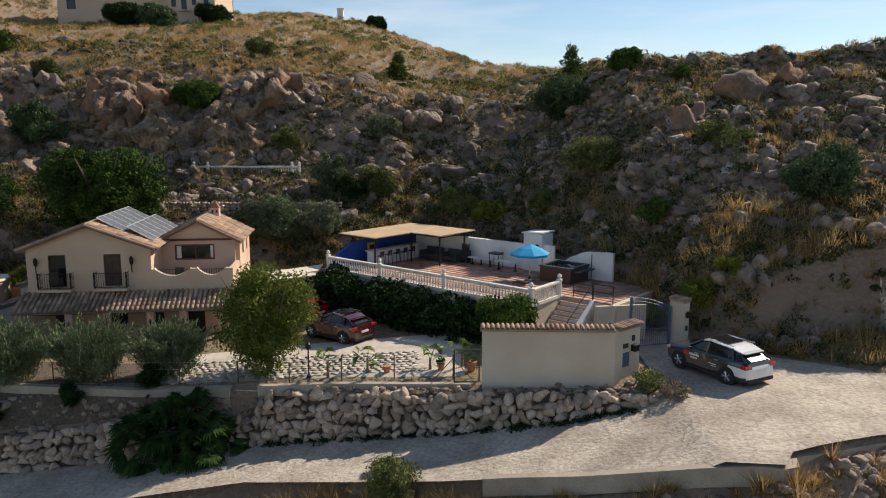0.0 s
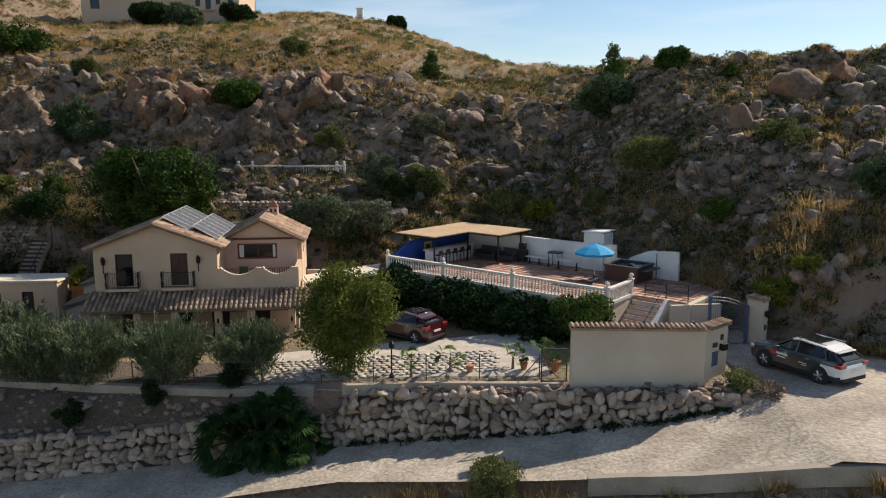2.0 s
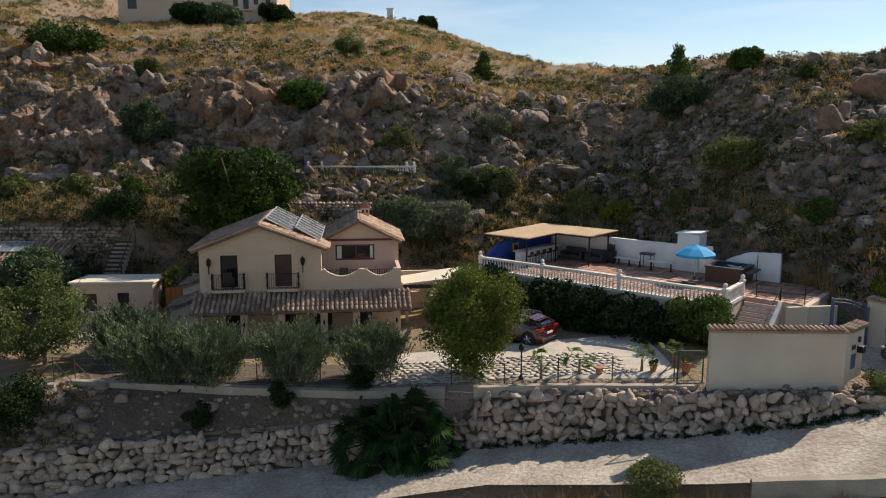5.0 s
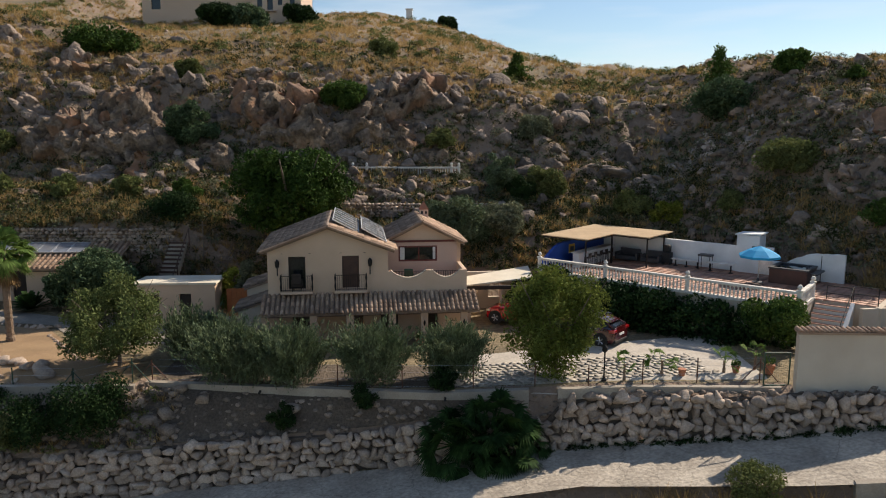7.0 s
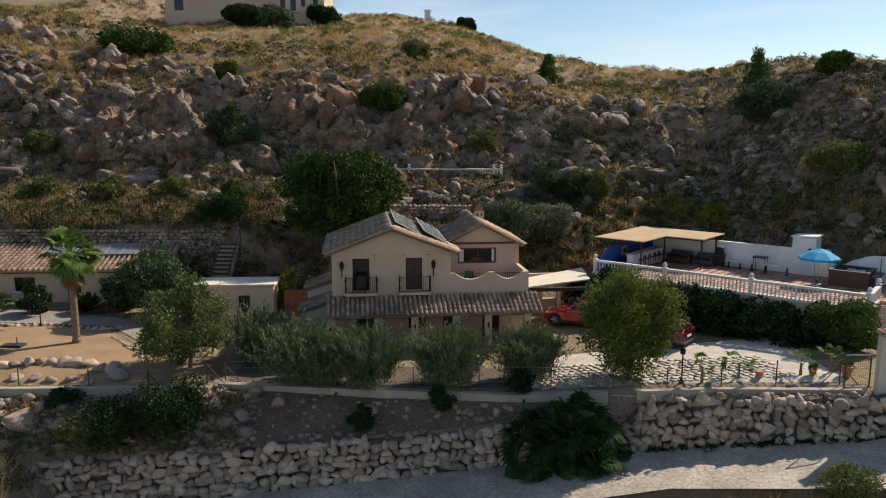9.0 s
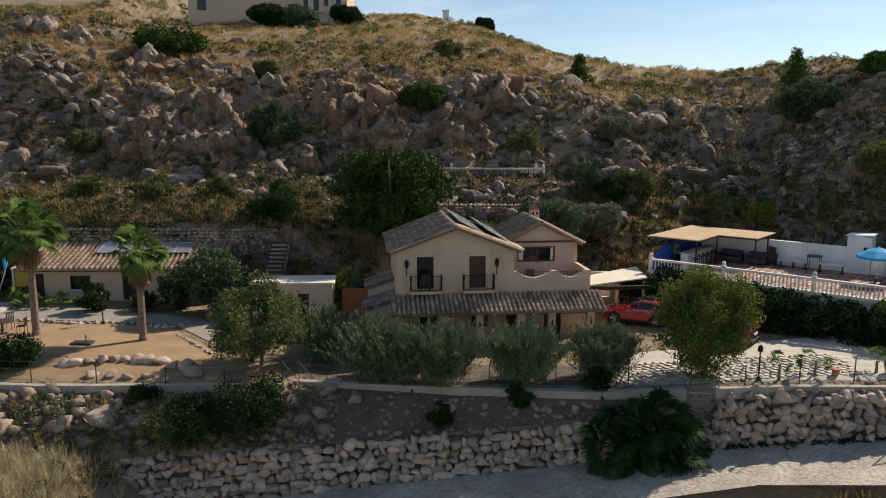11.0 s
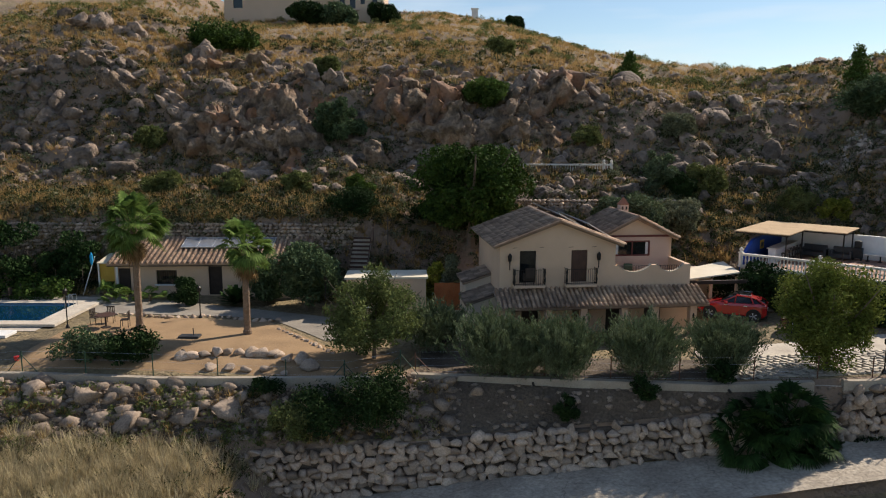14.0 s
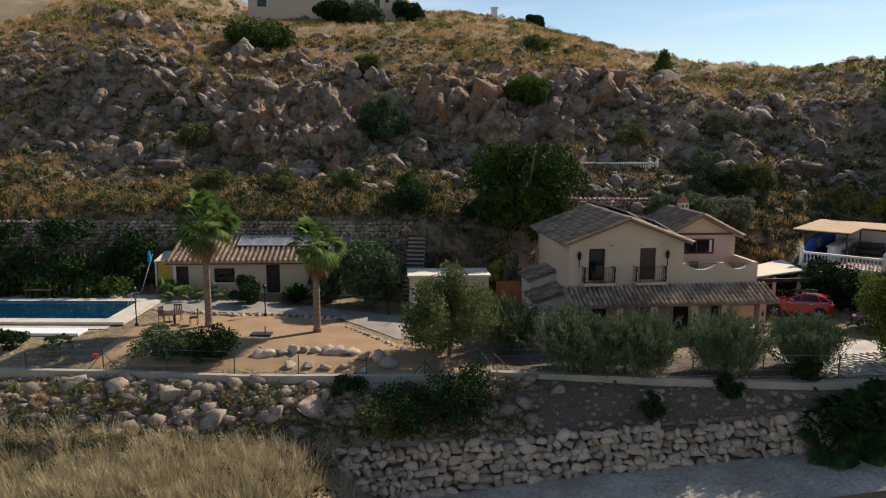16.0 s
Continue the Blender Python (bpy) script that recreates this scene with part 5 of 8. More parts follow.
rot = Matrix.Rotation(math.atan2(1.15, 3.95), 4, "X")
for i in range(6):
    m = Matrix.Translation((4.0 + i * 1.05, 1.4, 2.99)) @ rot
    fr = bmesh.new()
    for a in ((0, 1.03, 0, 0.05), (0, 1.03, 1.55, 1.6), (0, 0.05, 0.05, 1.55), (0.98, 1.03, 0.05, 1.55)):
        box(fr, a[0], a[1], a[2], a[3], 0, 0.07, m=m)
    part("panel", bx(0.05, 0.98, 0.05, 1.55, 0.01, 0.06, m=m), PANEL, arr)
    part("frame", fr, ALU, arr)
part("bed", bx(-0.02, 6.3, 0.0, 1.55, -0.02, 0.0, m=Matrix.Translation((4.0, 1.4, 2.99)) @ rot), DARKGREY, arr)
lean = thing("lean_to", BM_ @ Matrix.Translation((-1.4, 0.6, 0)), "yellow boarded lean-to beside the pool house", "lean-to")
part("board_wall", bx(0.1, 1.4, 0.2, 0.25, 0.8, 2.0), YELLOW, lean)
part("roof", roof_slab([(0, 0, 2.1), (1.4, 0, 2.2), (1.4, 2.2, 2.5), (0, 2.2, 2.4)], 0.08), AWNING, lean)
for x in (0.08, 1.3):
    part("post", bx(x - 0.05, x + 0.05, 0.05, 0.15, -0.2, 2.1), WHITE, lean)
# folded blue-and-white sunshade pole leaning there
sp = thing("folded_sunshade", Matrix.Translation((-50.2, 48.0, 0.9)), "leaning white pole with blue cloth", "sunshade")
part("pole", bar((-0.5, 0, 0), (0.3, 0.3, 2.6), 0.03), WHITE, sp)
part("cloth", lathe([(0.04, 0), (0.12, 0.3), (0.1, 0.7), (0.02, 0.9)], 7), UMBRELLA, sp).matrix_basis = Matrix.Translation((0.12, 0.2, 2.0))

# ---- pool ----
pool = thing("pool", Matrix.Translation((0, 0, 0.97)), "rectangular swimming pool with pale coping and deep blue water", "swimming pool", kind="structure")
PX0, PX1, PYa, PYb = -60.0, -49.6, 40.6, 44.9
cop = bmesh.new()
box(cop, PX0 - 1, PX1 + 1.3, PYa - 0.85, PYa, 0.0, 0.14)
box(cop, PX0 - 1, PX1 + 1.3, PYb, PYb + 0.7, 0.0, 0.14)
box(cop, PX1, PX1 + 1.3, PYa, PYb, 0.0, 0.14)
box(cop, PX0 - 1, PX0, PYa, PYb, 0.0, 0.14)
part("coping", cop, PAVING, pool, "pale stone pool coping")
part("water", bx(PX0, PX1, PYa, PYb, -0.05, 0.045), WATER, pool)
ins = bmesh.new()
box(ins, PX0, PX1, PYb - 0.03, PYb, 0.045, 0.13)
box(ins, PX1 - 0.03, PX1, PYa, PYb - 0.03, 0.045, 0.13)
part("lining", ins, WATER, pool)
lad = bmesh.new()
for y in (44.3, 43.85):
    tube(lad, (PX1 + 0.35, y, 0.1), (PX1 + 0.3, y, 0.85), 0.02, seg=6)
    tube(lad, (PX1 + 0.3, y, 0.85), (PX1 - 0.15, y, 0.8), 0.02, seg=6)
    tube(lad, (PX1 - 0.15, y, 0.8), (PX1 - 0.2, y, 0.05), 0.02, seg=6)
part("ladder", lad, STEEL, pool, "chrome pool ladder")
# ---- far buildings on the hilltop ----
fb = thing("hilltop_house", Matrix.Translation((-62.4, 124, 28.8)), "pale peach apartment house on the hilltop", "house")
part("wall", wall_holes(0, 19.5, 0, 0.4, -2, 9, [(1.5, 3.0, 2.5, 4.2)]), FAR_WALL, fb)
part("wall", wall_holes(18.2, 26.0, -1.6, -1.2, -2, 8, [(19.0, 19.8, 2.6, 4.2), (20.6, 21.5, 2.0, 4.2), (22.3, 23.0, 2.9, 4.0), (24.2, 25.0, 2.9, 4.0)]), FAR_WALL, fb)
part("wall", bx(25.6, 26.0, -1.2, 9, -2, 8), FAR_WALL, fb)
part("wall", bx(18.2, 18.6, -1.2, 0.2, -2, 8), FAR_WALL, fb)
part("wall", bx(0, 26, 8.6, 9, -2, 8.5), FAR_WALL, fb)
part("roof", bx(-0.2, 26.2, -1.8, 9.2, 8.5, 9.2), FAR_WALL, fb)
for a in ((1.5, 3.0, 2.5, 4.2, 0.2), (19.0, 19.8, 2.6, 4.2, -1.4), (20.6, 21.5, 2.0, 4.2, -1.4), (22.3, 23.0, 2.9, 4.0, -1.4), (24.2, 25.0, 2.9, 4.0, -1.4)):
    w = part("window", bx(a[0], a[1], a[4], a[4] + 0.05, a[2], a[3]), GLASS, fb)
part("balcony", bx(20.2, 22.0, -2.2, -1.6, 1.9, 2.1), FAR_WALL, fb)
hut = thing("hilltop_hut", Matrix.Translation((-20.6, 154, 33.6)), "tiny white masonry hut on the hilltop", "hut")
part("body", bx(-0.6, 0.6, -0.6, 0.6, 0, 2.2), WHITE, hut)
part("cap", bx(-0.75, 0.75, -0.75, 0.75, 2.2, 2.4), WHITE, hut)

# ---- cars ----
def loft(rows, close=True):
    """Skin over cross-sections, each a list of the same number of points."""
    bm = bmesh.new()
    rs = [[bm.verts.new(p) for p in r] for r in rows]
    n = len(rs[0])
    for a, b in zip(rs, rs[1:]):
        for i in range(n if close else n - 1):
            bm.faces.new((a[i], a[(i + 1) % n], b[(i + 1) % n], b[i]))
    bm.faces.new(rs[0])
    bm.faces.new(rs[-1][::-1])
    return bm


def body_row(x, w, zl, zs, zt, tuck=0.06):
    """Half-open body section: sill, flank, shoulder, top."""
    h = [(w - tuck, zl), (w, zl + 0.18), (w, zs - 0.12), (w - 0.03, zs), (w - 0.16, zt), (w * 0.45, zt + 0.03)]
    return [(x, y, z) for y, z in h] + [(x, -y, z) for y, z in h[::-1]]


def cabin_row(x, w, zb, wt, zt):
    h = [(w, zb), (w - 0.03, zb + 0.05), (wt, zt - 0.05), (wt - 0.12, zt)]
    return [(x, y, z) for y, z in h] + [(x, -y, z) for y, z in h[::-1]]


def make_car(m, label, paint, L=4.6, W=1.84, H=1.68, base=2.7, rear_paint=None, roof_paint=None, group="parked cars", marks=False):
    """A tall five-door car: front towards +x, standing on z = 0."""
    car = thing("car", m, label, "car", group)
    w, f, r = W / 2, L / 2, -L / 2
    rows = [body_row(f, w * 0.62, 0.38, 0.62, 0.68, 0.1), body_row(f - 0.12, w * 0.82, 0.26, 0.72, 0.80), body_row(f - 0.4, w * 0.95, 0.22, 0.82, 0.93), body_row(f - 1.0, w, 0.2, 0.93, 1.03),
            body_row(f - 1.45, w, 0.2, 0.98, 1.07), body_row(0, w, 0.2, 1.0, 1.08), body_row(r + 0.9, w, 0.2, 1.03, 1.1), body_row(r + 0.3, w * 0.97, 0.25, 1.03, 1.1), body_row(r + 0.08, w * 0.9, 0.32, 0.98, 1.06), body_row(r, w * 0.82, 0.42, 0.75, 0.82)]
    part("body", loft(rows), paint, car, smooth=False)
    if rear_paint:
        part("rear_panel", loft([body_row(r + 0.95, w + 0.006, 0.33, 0.97, 1.0), body_row(r + 0.3, w * 0.975, 0.3, 0.97, 1.0), body_row(r + 0.07, w * 0.91, 0.36, 0.93, 1.0), body_row(r - 0.012, w * 0.83, 0.44, 0.75, 0.83)]), rear_paint, car, "white rear bodywork")
    cab = [cabin_row(f - 1.32, w - 0.10, 1.03, w - 0.30, 1.10), cabin_row(f - 1.75, w - 0.10, 1.05, w - 0.27, 1.42), cabin_row(f - 2.15, w - 0.10, 1.05, w - 0.25, H - 0.07), cabin_row(-0.2, w - 0.1, 1.05, w - 0.24, H - 0.02), cabin_row(r + 1.1, w - 0.1, 1.05, w - 0.27, H - 0.07), cabin_row(r + 0.62, w - 0.12, 1.05, w - 0.31, H - 0.19), cabin_row(r + 0.12, w - 0.16, 1.05, w - 0.3, 1.15)]
    part("window_glass", loft(cab), GLASS, car, "dark tinted windows")
    rp = roof_paint or paint
    rf = [(f - 2.05, w - 0.29, H - 0.09), (f - 2.3, w - 0.25, H - 0.02), (-0.2, w - 0.23, H + 0.015), (r + 1.05, w - 0.26, H - 0.045), (r + 0.52, w - 0.31, H - 0.16)]
    roof = part("roof", loft([[(x, y, z) for y in np.linspace(-ww, ww, 7) for z in [zz + 0.02 * (1 - (y / ww) ** 2)]] + [(x, y, zz - 0.05) for y in np.linspace(ww, -ww, 7)] for x, ww, zz in rf]), rp, car)
    part("roof_panel", bx(f - 2.9, f - 2.35, -w + 0.45, w - 0.45, H - 0.01, H + 0.035, bevel=0.01), GLASS, roof)
    part("roof_panel", bx(-1.0, 0.0, -w + 0.4, w - 0.45, H, H + 0.045, bevel=0.01), GLASS, roof)
    for s in (-1, 1):
        part("pillar", bar((f - 1.35, s * (w - 0.10), 1.06), (f - 2.15, s * (w - 0.25), H - 0.06), 0.035, seg=6), paint, car)
        part("pillar", bar((-0.15, s * (w - 0.10), 1.05), (-0.2, s * (w - 0.235), H - 0.03), 0.04, seg=6), paint, car)
        part("pillar", bar((r + 0.75, s * (w - 0.10), 1.05), (r + 0.95, s * (w - 0.25), H - 0.06), 0.05, seg=6), paint, car)
        part("pillar", bar((r + 0.15, s * (w - 0.16), 1.1), (r + 0.6, s * (w - 0.31), H - 0.19), 0.05, seg=6), paint, car)
    for s in (-1, 1):
        part("roof_rail", bar((f - 2.35, s * (w - 0.27), H + 0.04), (r + 0.9, s * (w - 0.28), H + 0.03), 0.018, seg=6), STEEL, car)
        part("mirror", bx(f - 1.72, f - 1.5, s * (w + 0.08) - 0.1, s * (w + 0.08) + 0.1, 1.0, 1.16, bevel=0.04), paint, car)
        part("headlight", bx(f - 0.42, f - 0.1, s * (w * 0.72) - 0.16, s * (w * 0.72) + 0.16, 0.68, 0.8, bevel=0.03), STEEL, car)
        part("tail_light", bx(r + 0.0, r + 0.32, s * (w * 0.8) - 0.2 + (0.02 if s > 0 else 0.0), s * (w * 0.8) + 0.2 - (0.0 if s > 0 else 0.02), 0.86, 1.02, bevel=0.03), TAIL_RED, car)
        part("sill", bx(-base / 2 + 0.35, base / 2 - 0.35, s * (w - 0.02) - 0.03, s * (w - 0.02) + 0.03, 0.2, 0.34), BLACK, car)
        for xh in (0.35, -0.75):
            part("door_handle", bx(xh - 0.1, xh + 0.1, s * (w + 0.005) - 0.02, s * (w + 0.005) + 0.02, 0.9, 0.93), STEEL, car)
        for x in (0.52, -0.42, -1.25):
            part("door_seam", bx(x - 0.008, x + 0.008, s * w - 0.01, s * w + 0.004, 0.36, 0.93), BLACK, car)
    part("front_bumper", bx(f - 0.3, f + 0.02, -w * 0.6, w * 0.6, 0.3, 0.5, bevel=0.05), BLACK, car)
    part("grille", bx(f - 0.1, f + 0.015, -w * 0.4, w * 0.4, 0.52, 0.66, bevel=0.03), BLACK, car)
    part("rear_bumper", bx(r - 0.03, r + 0.3, -w * 0.86, w * 0.86, 0.26, 0.44, bevel=0.05), BLACK, car)
    part("number_plate", bx(r - 0.03, r + 0.02, -0.26, 0.26, 0.66, 0.77), CURTAIN, car, "blank number plate")
    part("spoiler", bx(r + 0.36, r + 0.62, -w + 0.34, w - 0.34, H - 0.21, H - 0.16, bevel=0.015), rp, car)
    if marks:
        part("door_decal", bx(0.78, 1.08, w + 0.0, w + 0.006, 0.72, 0.9), RED_MARK, car, "red square emblem")
        for k, (xa, xb, za, zb) in enumerate(((0.2, 0.75, 0.76, 0.86), (0.3, 0.7, 0.64, 0.70), (-0.75, -0.35, 0.66, 0.70), (-0.75, -0.5, 0.58, 0.61))):
            part("lettering_bar", bx(xa, xb, w + 0.0, w + 0.006, za, zb), CURTAIN, car)
    for x in (base / 2, -base / 2):
        for s in (-1, 1):
            part("wheel_arch", bar((x, s * (w - 0.2), 0.36), (x, s * (w + 0.012), 0.36), 0.42, seg=20), BLACK, car)
            wl = part("wheel", bar((x, s * (w - 0.24), 0.345), (x, s * (w + 0.02), 0.345), 0.345, seg=20), BLACK, car, "black tyre")
            rimb = bar((x, s * (w + 0.005), 0.345), (x, s * (w + 0.028), 0.345), 0.225, seg=16)
            part("rim", rimb, DARKGREY, wl)
            sp = bmesh.new()
            for k in range(5):
                a = 2 * math.pi * k / 5
                for da in (-0.12, 0.12):
                    tube(sp, (x, s * (w + 0.034), 0.345), (x + 0.22 * math.cos(a + da), s * (w + 0.034), 0.345 + 0.22 * math.sin(a + da)), 0.018, seg=4)
            part("spoke", sp, STEEL, wl)
    return car


def heading(x, y, z, dx, dy, pitch=0.0):
    return Matrix.Translation((x, y, z)) @ turn_z(math.degrees(math.atan2(dy, dx))) @ Matrix.Rotation(radians(pitch), 4, "Y")


make_car(heading(12.2, 31.65, 1.47, -1.32, 2.46), "grey and white family car with red emblem on the door", GREY_PAINT, 4.65, 1.82, 1.60, 2.7, rear_paint=WHITE_PAINT, roof_paint=WHITE_PAINT, marks=True)
make_car(heading(-5.75, 39.3, on_ground(-5.75, 39.3) + 0.02, -0.78, 0.63), "dark red family car parked in the courtyard shade", RED_PAINT, 4.1, 1.76, 1.52, 2.5)
make_car(heading(-9.0, 43.7, on_ground(-9.0, 43.7) + 0.02, -0.9, 0.42), "small bright red car under the shelter", BRIGHT_RED, 3.9, 1.7, 1.5, 2.45)

# ---- trees and shrubs ----
def leaf_part(name, parent, pts, size, material, rng, long=1.8, up=0.2, along=None, plain=False):
    v, f = leaves(rng, pts, size, long, up, along, plain)
    return link(name, raw_mesh(name, v, f, material), material, parent)


def broad_tree(x, y, label, height, radius, material, seed, leaf=0.12, n=9000, low=0.3, clumps=26, trunk=0.13, cat="tree", long=1.8, squash=1.0, name="tree", group="", fill=0.5, clump=0.36):
    rng = np.random.default_rng(seed)
    z = on_ground(x, y)
    t = thing(name, Matrix.Translation((x, y, z)), label, cat, group)
    part("trunk", limb_tree(rng, (0, 0, 0), height * 0.85, radius * 1.0, trunk, 7, 0.28), BARK, t)
    cz = height * (1 + low) / 2
    cl = crown_clumps(rng, clumps, (0, 0, cz), (radius * 0.8, radius * 0.8 * squash, height * (1 - low) / 2 * 0.85), radius * clump)
    p, d = blobs(rng, n, cl, fill)
    leaf_part("crown", t, p, leaf, material, rng, long, plain=y > 48)
    return t


def shoots_tree(x, y, label, height, radius, material, seed, n_shoots=150, per=60, leaf=0.055, name="olive_tree", group="olive trees"):
    """An upright, feathery crown: many straight shoots set with narrow leaves."""
    rng = np.random.default_rng(seed)
    z = on_ground(x, y)
    t = thing(name, Matrix.Translation((x, y, z)), label, "tree", group)
    part("trunk", limb_tree(rng, (0, 0, 0), height * 0.6, radius * 0.8, 0.12, 8, 0.25), BARK, t)
    a = rng.uniform(0, 2 * math.pi, n_shoots)
    q = np.sqrt(rng.random(n_shoots))
    root = np.stack([np.cos(a) * q * radius * 0.75, np.sin(a) * q * radius * 0.75, height * (0.03 + 0.5 * rng.random(n_shoots))], 1)
    way = np.stack([np.cos(a) * q * 0.55, np.sin(a) * q * 0.55, np.full(n_shoots, 1.0)], 1) + rng.normal(0, 0.28, (n_shoots, 3)) * np.array([1, 1, 0.1])
    top = height * (1.02 - 0.38 * q ** 2) * rng.uniform(0.85, 1.06, n_shoots)
    ln = np.maximum(top - root[:, 2], 0.35)
    k = np.repeat(np.arange(n_shoots), per)
    s = rng.random(len(k))
    p = root[k] + way[k] * (s * ln[k])[:, None] + rng.normal(0, 0.13, (len(k), 3)) * (1.15 - s * 0.7)[:, None]
    along = way[k] / np.linalg.norm(way[k], axis=1, keepdims=True)
    leaf_part("crown", t, p, leaf * 1.15, material, rng, 3.2, 0.1, along, True)
    return t


for i, (x, y, h, r) in enumerate(((-24.1, 34.9, 3.1, 1.35), (-22.9, 34.5, 2.6, 1.0), (-20.9, 34.2, 3.0, 1.4), (-17.0, 34.1, 3.0, 1.5), (-13.1, 34.2, 2.7, 1.35))):
    shoots_tree(x, y, "silver-green olive tree with feathery upright shoots", h, r, OLIVE, 20 + i, 260, 95, 0.042)
shoots_tree(-27.0, 38.5, "grey-green olive tree beside the shed", 2.9, 1.5, OLIVE, 31, 150, 60)
broad_tree(-8.3, 33.9, "broad yellow-green almond tree with a loose round crown", 5.4, 2.75, YELLOWLEAF, 41, 0.075, 24000, 0.0, 46, 0.15, long=2.2, clump=0.3, name="almond_tree", fill=0.15)
broad_tree(-30.2, 36.6, "loose yellow-green pepper tree with drooping twigs", 4.9, 3.1, PEPPERLEAF, 42, 0.07, 17000, 0.0, 80, 0.12, long=2.8, clump=0.19, name="pepper_tree", fill=0.25)
broad_tree(-24.6, 53.6, "large dense dark green carob tree behind the house", 8.4, 5.2, CAROB, 43, 0.13, 34000, 0.05, 120, 0.35, clump=0.17, name="carob_tree", fill=0.6)
broad_tree(-35.3, 45.6, "dense rounded oleander taller than the roof", 4.6, 2.2, OLEANDER, 44, 0.09, 22000, 0.02, 40, 0.1, cat="shrub", long=2.6, name="oleander", clump=0.4)
broad_tree(-38.2, 47.0, "smaller oleander beside the pool house", 3.2, 1.2, OLEANDER, 45, 0.12, 4000, 0.02, 20, 0.08, cat="shrub", long=2.6, name="oleander", clump=0.45)
